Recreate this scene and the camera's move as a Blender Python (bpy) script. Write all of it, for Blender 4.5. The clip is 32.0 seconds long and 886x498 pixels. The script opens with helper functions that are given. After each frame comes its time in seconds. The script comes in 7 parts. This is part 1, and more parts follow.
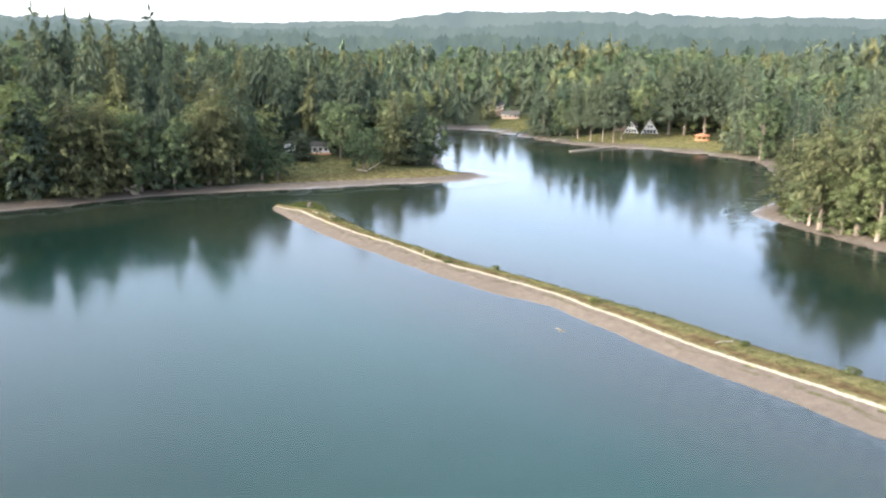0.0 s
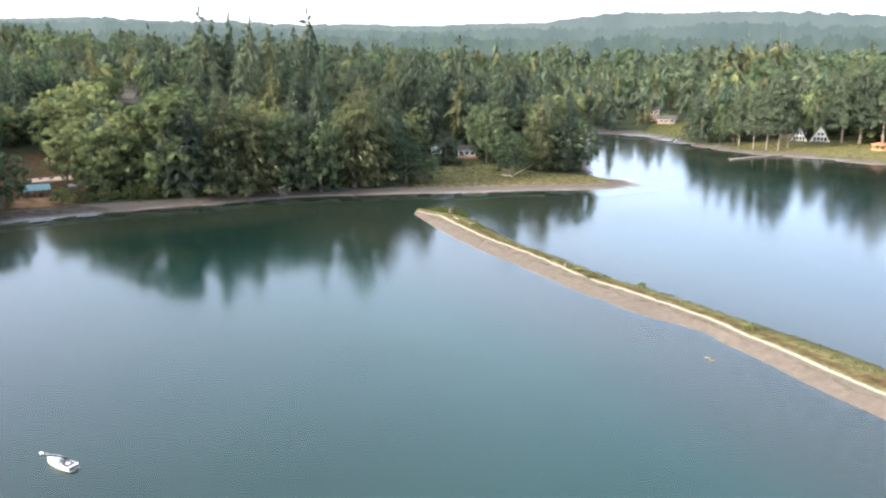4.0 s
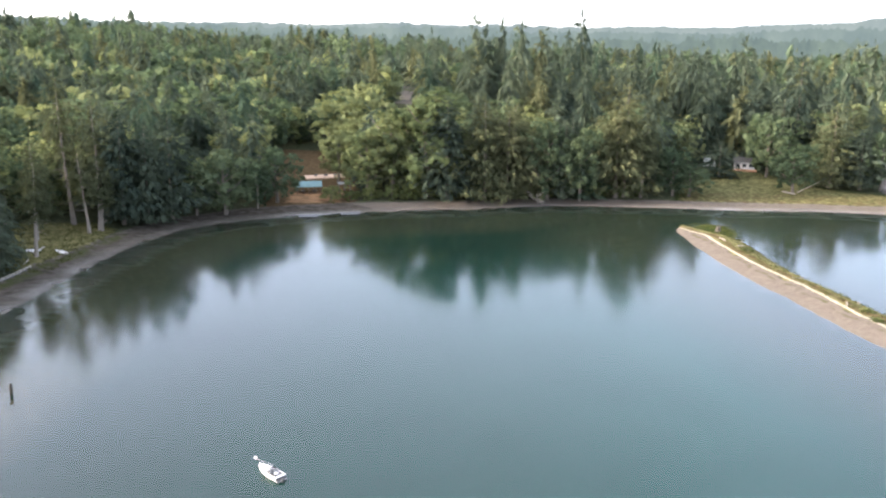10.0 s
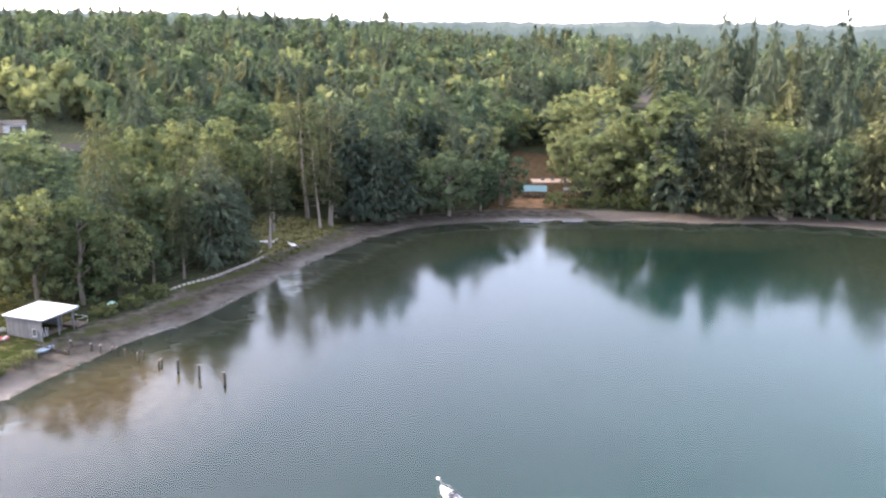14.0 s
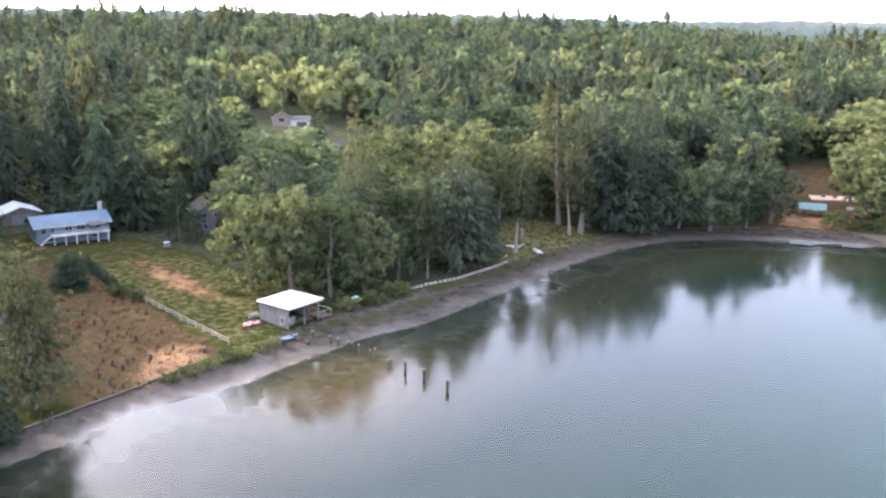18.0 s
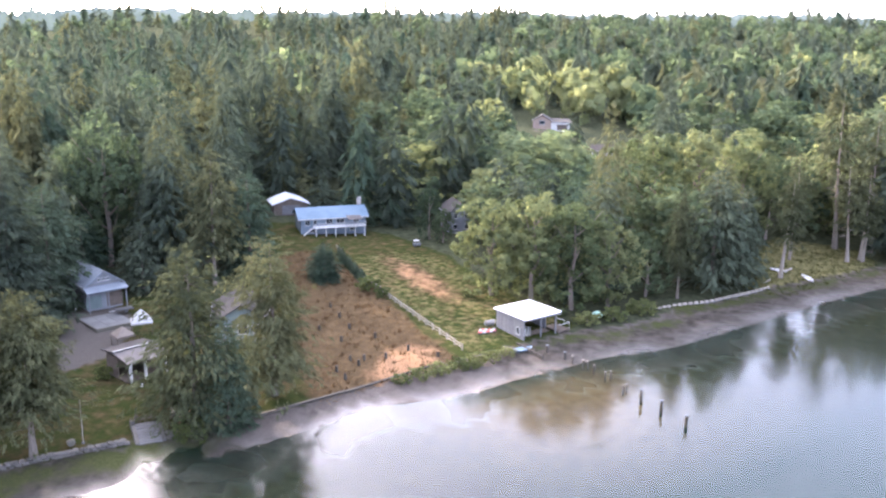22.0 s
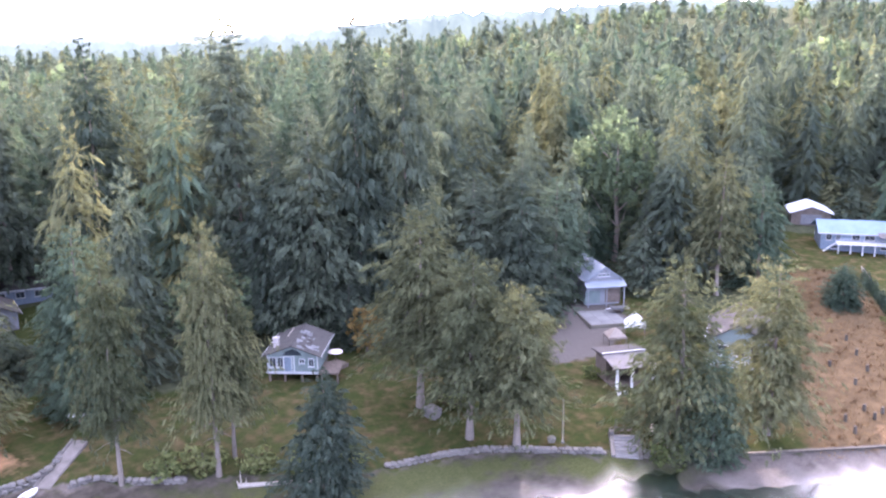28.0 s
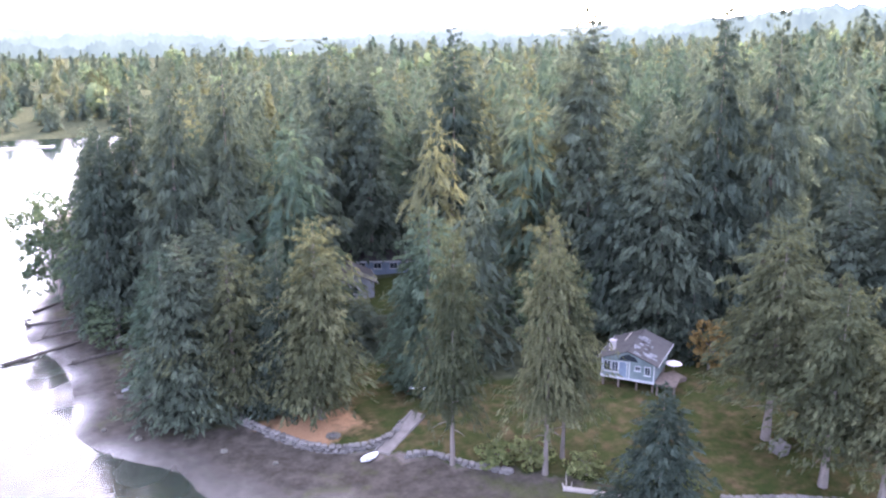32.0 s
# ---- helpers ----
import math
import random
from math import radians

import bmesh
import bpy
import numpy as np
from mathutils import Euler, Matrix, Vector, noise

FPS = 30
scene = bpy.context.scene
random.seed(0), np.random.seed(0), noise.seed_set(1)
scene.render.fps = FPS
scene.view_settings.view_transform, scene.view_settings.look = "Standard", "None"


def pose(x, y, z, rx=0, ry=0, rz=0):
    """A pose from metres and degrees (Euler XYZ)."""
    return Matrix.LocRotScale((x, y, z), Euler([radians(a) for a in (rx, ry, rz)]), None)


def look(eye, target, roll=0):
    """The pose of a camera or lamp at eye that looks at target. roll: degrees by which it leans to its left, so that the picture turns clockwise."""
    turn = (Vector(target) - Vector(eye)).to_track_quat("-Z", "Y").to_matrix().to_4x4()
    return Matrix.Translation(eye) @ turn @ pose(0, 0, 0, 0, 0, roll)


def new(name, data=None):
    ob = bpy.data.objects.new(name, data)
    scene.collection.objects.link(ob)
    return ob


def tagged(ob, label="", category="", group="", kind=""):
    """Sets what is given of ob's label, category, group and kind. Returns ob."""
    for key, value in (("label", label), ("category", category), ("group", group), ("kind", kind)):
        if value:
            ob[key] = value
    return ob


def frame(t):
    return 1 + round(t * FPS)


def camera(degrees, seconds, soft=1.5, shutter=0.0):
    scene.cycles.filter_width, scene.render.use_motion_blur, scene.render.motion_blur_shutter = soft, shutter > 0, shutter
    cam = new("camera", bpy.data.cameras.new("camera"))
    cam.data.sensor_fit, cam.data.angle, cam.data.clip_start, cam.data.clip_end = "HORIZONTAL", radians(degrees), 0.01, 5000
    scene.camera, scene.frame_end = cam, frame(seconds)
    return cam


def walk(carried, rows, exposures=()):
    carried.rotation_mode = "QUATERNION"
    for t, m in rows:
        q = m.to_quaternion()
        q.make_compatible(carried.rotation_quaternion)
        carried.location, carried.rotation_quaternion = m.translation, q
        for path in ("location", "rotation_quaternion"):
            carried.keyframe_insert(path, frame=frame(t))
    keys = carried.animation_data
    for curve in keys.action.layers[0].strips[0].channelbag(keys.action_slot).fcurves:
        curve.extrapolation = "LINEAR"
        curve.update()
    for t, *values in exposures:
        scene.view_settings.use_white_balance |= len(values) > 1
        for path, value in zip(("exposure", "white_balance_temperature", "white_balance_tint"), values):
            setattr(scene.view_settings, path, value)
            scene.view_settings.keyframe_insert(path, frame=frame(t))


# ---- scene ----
cam = camera(53.8, 32.0, soft=2.3)
PATH = [
    (0, (12.176, -23.562, 45.908), (11.52, -21.729, 45.45), 0.4),
    (0.5, (12.121, -22.55, 45.921), (11.417, -20.735, 45.464), 0.3),
    (1, (11.968, -21.502, 45.934), (11.229, -19.7, 45.476), 0.3),
    (1.5, (11.855, -20.412, 45.933), (11.08, -18.626, 45.476), 0.2),
    (2, (11.606, -19.316, 45.932), (10.795, -17.546, 45.475), 0.2),
    (2.5, (11.369, -18.252, 45.926), (10.52, -16.499, 45.47), 0.2),
    (3, (11.13, -17.152, 45.899), (10.245, -15.417, 45.443), 0.2),
    (3.5, (10.895, -16.294, 45.855), (9.971, -14.58, 45.4), 0.2),
    (5.5, (10.105, -12.377, 45.724), (9.022, -10.758, 45.27), 0.1),
    (6, (9.742, -11.479, 45.696), (8.622, -9.886, 45.243), 0.1),
    (6.5, (9.472, -10.528, 45.669), (8.31, -8.964, 45.217), 0.1),
    (7, (9.073, -9.637, 45.654), (7.872, -8.102, 45.202), 0.2),
    (7.5, (9.101, -8.73, 45.647), (7.858, -7.23, 45.197), 0.1),
    (8, (9.021, -7.747, 45.708), (7.733, -6.285, 45.259), 0.0),
    (8.5, (9.056, -6.922, 45.839), (7.726, -5.498, 45.39), 0.0),
    (9, (8.77, -6.049, 45.93), (7.402, -4.661, 45.48), -0.1),
    (9.5, (8.382, -5.104, 45.979), (6.977, -3.754, 45.529), -0.0),
    (10, (7.983, -4.271, 46.013), (6.541, -2.961, 45.564), -0.0),
    (10.5, (7.698, -3.392, 46.073), (6.218, -2.124, 45.624), -0.0),
    (11, (7.206, -2.462, 46.155), (5.689, -1.237, 45.706), -0.0),
    (11.5, (6.833, -1.648, 46.277), (5.283, -0.467, 45.828), 0.0),
    (12, (6.449, -0.843, 46.371), (4.855, 0.279, 45.922), 0.0),
    (12.5, (5.992, 0.045, 46.512), (4.357, 1.104, 46.062), 0.1),
    (13, (5.636, 0.844, 46.691), (3.962, 1.842, 46.241), 0.1),
    (13.5, (5.295, 1.693, 46.866), (3.585, 2.629, 46.415), 0.1),
    (14, (4.918, 2.458, 47.007), (3.176, 3.331, 46.555), 0.1),
    (14.5, (4.376, 3.249, 47.11), (2.601, 4.054, 46.658), 0.2),
    (16.5, (2.043, 6.421, 47.345), (0.165, 6.938, 46.893), 0.2),
    (17, (1.365, 7.143, 47.359), (-0.532, 7.588, 46.907), 0.2),
    (17.5, (0.783, 7.87, 47.387), (-1.129, 8.243, 46.934), 0.2),
    (18, (0.107, 8.616, 47.416), (-1.818, 8.917, 46.964), 0.2),
    (18.5, (-0.572, 9.155, 47.477), (-2.507, 9.388, 47.027), 0.2),
    (19, (-1.198, 9.742, 47.587), (-3.14, 9.91, 47.137), 0.2),
    (19.5, (-1.959, 10.3, 47.661), (-3.905, 10.4, 47.211), 0.2),
    (20, (-2.728, 10.74, 47.673), (-4.676, 10.768, 47.224), 0.3),
    (20.5, (-3.632, 10.965, 47.667), (-5.581, 10.914, 47.218), 0.3),
    (21, (-4.43, 11.112, 47.679), (-6.375, 10.987, 47.229), 0.5),
    (21.5, (-5.147, 11.126, 47.687), (-7.086, 10.925, 47.237), 0.4),
    (22, (-5.993, 11.215, 47.708), (-7.921, 10.932, 47.256), 0.4),
    (22.5, (-6.748, 11.401, 47.725), (-8.662, 11.038, 47.271), 0.3),
    (23, (-7.786, 11.607, 47.717), (-9.682, 11.163, 47.26), 0.0),
    (23.5, (-8.821, 11.764, 47.717), (-10.69, 11.221, 47.258), -0.2),
    (24, (-9.933, 11.603, 47.734), (-11.771, 10.965, 47.273), -0.4),
    (24.5, (-10.959, 11.346, 47.828), (-12.759, 10.607, 47.365), -0.6),
    (25, (-11.837, 11.071, 47.871), (-13.598, 10.243, 47.407), -0.8),
    (25.5, (-12.374, 10.731, 47.894), (-14.094, 9.822, 47.429), -0.8),
    (27.5, (-13.966, 8.808, 48.468), (-15.477, 7.586, 47.996), -0.7),
    (28, (-13.969, 8.038, 48.514), (-15.423, 6.748, 48.042), -0.6),
    (28.5, (-14.303, 7.568, 48.521), (-15.687, 6.204, 48.048), -0.6),
    (29, (-14.649, 7.178, 48.507), (-15.963, 5.745, 48.034), -0.6),
    (29.5, (-14.978, 6.688, 48.484), (-16.22, 5.194, 48.01), -0.6),
    (30, (-15.238, 6.176, 48.468), (-16.406, 4.623, 47.992), -0.6),
    (30.5, (-15.392, 5.61, 48.448), (-16.485, 4.004, 47.97), -0.5),
    (31, (-15.231, 4.778, 48.408), (-16.252, 3.127, 47.928), -0.3),
    (31.5, (-14.857, 3.983, 48.378), (-15.807, 2.29, 47.896), -0.1),
    (32, (-14.697, 3.232, 48.367), (-15.562, 1.495, 47.883), 0.1),
]
walk(cam, [(t, look(eye, target, roll)) for t, eye, target, roll in PATH],
     exposures=[(0, 2.08, 6350, 8), (6, 2.14, 6400, 8), (10, 2.28, 6500, 11), (14, 2.5, 6500, 18), (18, 2.62, 6350, 19), (21, 2.85, 6200, 21), (24, 3.34, 6060, 31), (28, 3.64, 5970, 35), (31, 3.64, 5930, 35), (32, 3.56, 5930, 34)])

# ---- sky and sun: a hazy late afternoon, the sun low behind the southern woods ----
SUN_YAW, SUN_UP = 141.0, 19.0
sun_way = Vector((-math.sin(radians(SUN_YAW)) * math.cos(radians(SUN_UP)), math.cos(radians(SUN_YAW)) * math.cos(radians(SUN_UP)), math.sin(radians(SUN_UP))))
world = bpy.data.worlds.new("hazy_sky")
scene.world = world
world.use_nodes = True
wn, wl = world.node_tree.nodes, world.node_tree.links
sky = wn.new("ShaderNodeTexSky")
sky.sky_type, sky.sun_disc = "NISHITA", False
sky.sun_elevation, sky.sun_rotation = radians(SUN_UP), math.atan2(sun_way.x, sun_way.y)
sky.air_density, sky.dust_density, sky.ozone_density, sky.altitude = 0.5, 4.0, 1.0, 50
cool = wn.new("ShaderNodeMix")
cool.data_type, cool.blend_type = "RGBA", "MULTIPLY"
cool.inputs[0].default_value = 1.0
cool.inputs[7].default_value = (1.5, 1.5, 1.5, 1)
wl.new(sky.outputs[0], cool.inputs[6])
haze = wn.new("ShaderNodeMix")
haze.data_type, haze.blend_type = "RGBA", "ADD"
haze.inputs[0].default_value = 1.0
haze.inputs[7].default_value = (2.40, 2.45, 2.48, 1)  # white smoke haze over the whole sky
wl.new(cool.outputs[2], haze.inputs[6])
wl.new(haze.outputs[2], wn["Background"].inputs[0])
wn["Background"].inputs[1].default_value = 0.15
sun = new("sun", bpy.data.lights.new("sun", "SUN"))
sun.data.energy, sun.data.angle, sun.data.color = 3.6, radians(0.8), (1.0, 0.86, 0.68)
sun.matrix_world = look(sun_way * 100, (0, 0, 0))

# ---- materials ----
def mat(name):
    m = bpy.data.materials.new(name)
    m.use_nodes = True
    return m, m.node_tree.nodes, m.node_tree.links, m.node_tree.nodes["Principled BSDF"]


def ramp(nodes, links, value, stops):
    r = nodes.new("ShaderNodeValToRGB")
    while len(r.color_ramp.elements) < len(stops):
        r.color_ramp.elements.new(0.5)
    for e, (p, c) in zip(r.color_ramp.elements, stops):
        e.position, e.color = p, (*c, 1)
    links.new(value, r.inputs[0])
    return r.outputs[0]


def noise_at(nodes, links, scale, detail=4.0, rough=0.55, coord=None, stretch=None):
    n = nodes.new("ShaderNodeTexNoise")
    n.inputs["Scale"].default_value, n.inputs["Detail"].default_value, n.inputs["Roughness"].default_value = scale, detail, rough
    if coord is None:
        coord = nodes.new("ShaderNodeNewGeometry").outputs["Position"]
    if stretch:
        mp = nodes.new("ShaderNodeMapping")
        mp.inputs["Scale"].default_value = stretch
        links.new(coord, mp.inputs[0])
        coord = mp.outputs[0]
    links.new(coord, n.inputs["Vector"])
    return n.outputs["Fac"]


def mixed(nodes, links, fac, a, b, mode="MIX"):
    m = nodes.new("ShaderNodeMix")
    m.data_type, m.blend_type = "RGBA", mode
    for sock, v in ((m.inputs[0], fac), (m.inputs[6], a), (m.inputs[7], b)):
        if isinstance(v, (int, float)):
            sock.default_value = v
        elif isinstance(v, tuple):
            sock.default_value = (*v, 1)
        else:
            links.new(v, sock)
    return m.outputs[2]


def bumped(nodes, links, height, strength, distance, bsdf):
    b = nodes.new("ShaderNodeBump")
    b.inputs["Strength"].default_value, b.inputs["Distance"].default_value = strength, distance
    links.new(height, b.inputs["Height"])
    links.new(b.outputs[0], bsdf.inputs["Normal"])


def surface(name, dark, light, scale=3.0, rough=0.75, metal=0.0, bump=0.3, fine=25.0, stretch=None, vary=0.25):
    """A worn everyday surface: two scales of grain, relief, and a tone of its own for each object."""
    m, n, l, b = mat(name)
    co = n.new("ShaderNodeTexCoord").outputs["Object"]
    big = noise_at(n, l, scale, 4, 0.6, co, stretch)
    small = noise_at(n, l, fine, 3, 0.6, co, stretch)
    add = n.new("ShaderNodeMath")
    add.operation = "MULTIPLY_ADD"
    add.inputs[1].default_value, add.inputs[2].default_value = 0.35, 0.0
    l.new(small, add.inputs[0])
    plus = n.new("ShaderNodeMath")
    l.new(big, plus.inputs[0])
    l.new(add.outputs[0], plus.inputs[1])
    info = n.new("ShaderNodeObjectInfo")
    own = n.new("ShaderNodeMath")
    own.operation = "MULTIPLY_ADD"
    own.inputs[1].default_value = vary
    l.new(info.outputs["Random"], own.inputs[0])
    l.new(plus.outputs[0], own.inputs[2])
    col = ramp(n, l, own.outputs[0], [(0.4, dark), (0.95, light)])
    l.new(col, b.inputs["Base Color"])
    b.inputs["Roughness"].default_value, b.inputs["Metallic"].default_value = rough, metal
    b.inputs["Specular IOR Level"].default_value = 0.15 if rough > 0.65 else 0.5
    bumped(n, l, small, bump, 0.02, b)
    return m


def foliage(name, deep, mid, bright, glow=0.35, tint=(1.05, 1.0, 0.72), grain=2.7, gaps=0.455):
    """Leaves or needles: tones by tree and by spray, ragged gaps between leaves, some light passing through."""
    m, n, l, b = mat(name)
    geo, info, att = n.new("ShaderNodeNewGeometry"), n.new("ShaderNodeObjectInfo"), n.new("ShaderNodeAttribute")
    att.attribute_name = "tint"
    a = n.new("ShaderNodeMath")
    l.new(info.outputs["Random"], a.inputs[0])
    l.new(att.outputs["Fac"], a.inputs[1])
    f = n.new("ShaderNodeMath")
    f.operation = "PINGPONG"
    f.inputs[1].default_value = 1.0
    l.new(a.outputs[0], f.inputs[0])
    mixv = n.new("ShaderNodeMath")
    mixv.operation = "MULTIPLY_ADD"
    mixv.inputs[1].default_value = 0.30
    l.new(geo.outputs["Random Per Island"], mixv.inputs[0])
    half = n.new("ShaderNodeMath")
    half.operation = "MULTIPLY"
    half.inputs[1].default_value = 0.70
    l.new(f.outputs[0], half.inputs[0])
    l.new(half.outputs[0], mixv.inputs[2])
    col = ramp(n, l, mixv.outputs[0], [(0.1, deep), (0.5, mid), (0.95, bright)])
    fine = noise_at(n, l, grain * 1.3, 3, 0.65)
    col = mixed(n, l, 1.0, col, ramp(n, l, fine, [(0.32, (0.55, 0.57, 0.62)), (0.68, (1.35, 1.32, 1.22))]), "MULTIPLY")
    d, t, s = n.new("ShaderNodeBsdfDiffuse"), n.new("ShaderNodeBsdfTranslucent"), n.new("ShaderNodeMixShader")
    l.new(col, d.inputs[0])
    l.new(mixed(n, l, 1.0, col, tint, "MULTIPLY"), t.inputs[0])
    s.inputs[0].default_value = glow
    l.new(d.outputs[0], s.inputs[1])
    l.new(t.outputs[0], s.inputs[2])
    relief = n.new("ShaderNodeBump")
    relief.inputs["Strength"].default_value, relief.inputs["Distance"].default_value = 0.9, 0.35
    l.new(fine, relief.inputs["Height"])
    l.new(relief.outputs[0], d.inputs["Normal"])
    cut, open_air, through_gaps = n.new("ShaderNodeMath"), n.new("ShaderNodeBsdfTransparent"), n.new("ShaderNodeMixShader")
    cut.operation = "GREATER_THAN"
    cut.inputs[1].default_value = gaps
    l.new(noise_at(n, l, grain, 2, 0.6), cut.inputs[0])
    l.new(cut.outputs[0], through_gaps.inputs[0])
    l.new(open_air.outputs[0], through_gaps.inputs[1])
    l.new(s.outputs[0], through_gaps.inputs[2])
    l.new(through_gaps.outputs[0], n["Material Output"].inputs[0])
    return m


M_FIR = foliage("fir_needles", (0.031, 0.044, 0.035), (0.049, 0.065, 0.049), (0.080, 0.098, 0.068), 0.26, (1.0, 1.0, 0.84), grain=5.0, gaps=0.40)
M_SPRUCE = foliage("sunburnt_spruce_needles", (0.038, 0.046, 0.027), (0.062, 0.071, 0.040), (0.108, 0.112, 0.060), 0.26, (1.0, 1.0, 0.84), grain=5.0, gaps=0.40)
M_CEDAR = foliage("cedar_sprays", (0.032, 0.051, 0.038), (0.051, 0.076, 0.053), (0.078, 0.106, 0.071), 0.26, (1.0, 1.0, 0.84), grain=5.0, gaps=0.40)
M_LEAF = foliage("broad_leaves", (0.034, 0.054, 0.036), (0.062, 0.088, 0.053), (0.110, 0.138, 0.079), 0.42, (1.02, 1.0, 0.80), grain=3.6, gaps=0.42)
M_ALDER = foliage("pale_alder_leaves", (0.060, 0.081, 0.042), (0.100, 0.123, 0.062), (0.148, 0.166, 0.085), 0.42, (1.02, 1.0, 0.80), grain=3.6, gaps=0.42)
M_RUST = foliage("browning_leaves", (0.080, 0.060, 0.025), (0.150, 0.105, 0.040), (0.210, 0.150, 0.060), 0.3)
M_SHRUB = foliage("shrub_leaves", (0.048, 0.066, 0.028), (0.092, 0.112, 0.046), (0.155, 0.168, 0.074), 0.35)
M_BARK = surface("grey_bark", (0.040, 0.034, 0.028), (0.135, 0.115, 0.096), 1.2, 0.95, 0, 0.8, 9, (6, 6, 0.8))
M_DRIFT = surface("bleached_driftwood", (0.10, 0.088, 0.074), (0.25, 0.225, 0.19), 2, 0.9, 0, 0.6, 12, (6, 6, 0.8))
M_PILE = surface("wet_pile_wood", (0.016, 0.014, 0.011), (0.056, 0.049, 0.039), 2, 0.7, 0, 0.6, 14)
M_GREYWOOD = surface("weathered_grey_boards", (0.055, 0.057, 0.060), (0.13, 0.132, 0.135), 1.5, 0.85, 0, 0.4, 20, (1, 1, 6))
M_WHITE = surface("white_paint", (0.33, 0.33, 0.32), (0.48, 0.48, 0.465), 1.2, 0.5, 0, 0.1, 20)
# a duller white than white_paint, for trim
M_TRIM = surface("dull_white_trim", (0.19, 0.20, 0.20), (0.29, 0.295, 0.29), 1.2, 0.6, 0, 0.1, 20)
M_METALROOF = surface("bright_metal_roofing", (0.38, 0.40, 0.41), (0.52, 0.53, 0.54), 0.6, 0.45, 0.1, 0.1, 8)
M_OLDMETAL = surface("tarnished_metal_roofing", (0.034, 0.031, 0.030), (0.080, 0.074, 0.070), 0.5, 0.72, 0.0, 0.15, 6)
M_PALEROOF = surface("pale_blue_metal_roofing", (0.085, 0.105, 0.125), (0.135, 0.155, 0.175), 0.6, 0.55, 0.0, 0.1, 8)
M_BLUEROOF = surface("blue_grey_metal_roofing", (0.052, 0.086, 0.118), (0.098, 0.142, 0.182), 0.6, 0.7, 0.0, 0.1, 8)
M_SHINGLE = surface("grey_asphalt_shingles", (0.018, 0.018, 0.017), (0.050, 0.047, 0.043), 0.9, 0.9, 0, 0.5, 22)
M_BROWNSHINGLE = surface("brown_asphalt_shingles", (0.018, 0.016, 0.015), (0.042, 0.038, 0.035), 0.9, 0.9, 0, 0.5, 22)
M_BLUESIDING = surface("slate_blue_siding", (0.060, 0.080, 0.10), (0.115, 0.145, 0.175), 0.8, 0.7, 0, 0.15, 14)
M_PALEBLUE = surface("pale_blue_siding", (0.072, 0.096, 0.093), (0.120, 0.150, 0.143), 0.8, 0.7, 0, 0.15, 14)
M_GREYSIDING = surface("grey_siding", (0.095, 0.102, 0.112), (0.165, 0.172, 0.182), 0.8, 0.7, 0, 0.15, 14)
M_TAN = surface("tan_siding", (0.16, 0.12, 0.096), (0.25, 0.19, 0.15), 0.8, 0.7, 0, 0.15, 14)
M_DARKWOOD = surface("dark_stained_wood", (0.035, 0.028, 0.022), (0.10, 0.08, 0.065), 1.5, 0.8, 0, 0.3, 18)
M_CEDARWOOD = surface("reddish_cedar_wood", (0.20, 0.10, 0.055), (0.38, 0.21, 0.12), 1.5, 0.75, 0, 0.3, 18)
M_CONCRETE = surface("pale_concrete", (0.07, 0.07, 0.068), (0.12, 0.118, 0.113), 0.5, 0.9, 0, 0.3, 12)
M_GRAVEL = surface("dusty_gravel", (0.065, 0.058, 0.050), (0.125, 0.112, 0.098), 0.7, 0.95, 0, 0.6, 8)
M_STONE = surface("grey_wall_stone", (0.030, 0.028, 0.025), (0.095, 0.088, 0.078), 2.5, 0.9, 0, 0.6, 14, None, 0.5)
M_ROCKDARK = surface("mossy_dark_stone", (0.028, 0.027, 0.021), (0.085, 0.080, 0.064), 2.5, 0.9, 0, 0.6, 14, None, 0.5)
M_BRICK = surface("chimney_brick", (0.17, 0.155, 0.145), (0.27, 0.25, 0.235), 3, 0.85, 0, 0.3, 20)
M_GEL = surface("white_gelcoat", (0.36, 0.365, 0.37), (0.47, 0.47, 0.47), 0.8, 0.22, 0, 0.03, 10)
M_VINYL = surface("grey_boat_vinyl", (0.06, 0.065, 0.07), (0.14, 0.145, 0.15), 2, 0.5, 0, 0.1, 12)
M_RED = surface("faded_red_plastic", (0.38, 0.06, 0.045), (0.55, 0.13, 0.10), 2, 0.5, 0, 0.05, 12)
M_ORANGE = surface("orange_paint", (0.20, 0.075, 0.04), (0.33, 0.13, 0.07), 2, 0.6, 0, 0.05, 12)
M_TEAL = surface("faded_teal_roofing", (0.035, 0.085, 0.090), (0.075, 0.15, 0.155), 1, 0.5, 0, 0.1, 10)
M_GREENTARP = surface("mint_green_tarp", (0.30, 0.52, 0.42), (0.45, 0.68, 0.56), 2, 0.5, 0, 0.2, 12)
M_BLACK = surface("black_rubber", (0.012, 0.012, 0.012), (0.04, 0.04, 0.04), 2, 0.6, 0, 0.1, 12)
M_CANVAS = surface("white_canvas", (0.22, 0.225, 0.22), (0.32, 0.32, 0.31), 2, 0.8, 0, 0.2, 14)
M_BUFFCANVAS = surface("buff_canvas", (0.085, 0.068, 0.055), (0.14, 0.118, 0.098), 2, 0.8, 0, 0.2, 14)
M_STEEL = surface("galvanised_steel", (0.32, 0.33, 0.34), (0.5, 0.51, 0.52), 3, 0.4, 0.8, 0.05, 12)

M_GLASS, gn, gl, gb = mat("window_glass")
gb.inputs["Base Color"].default_value, gb.inputs["Roughness"].default_value = (0.02, 0.026, 0.032, 1), 0.06
gb.inputs["Specular IOR Level"].default_value = 0.8

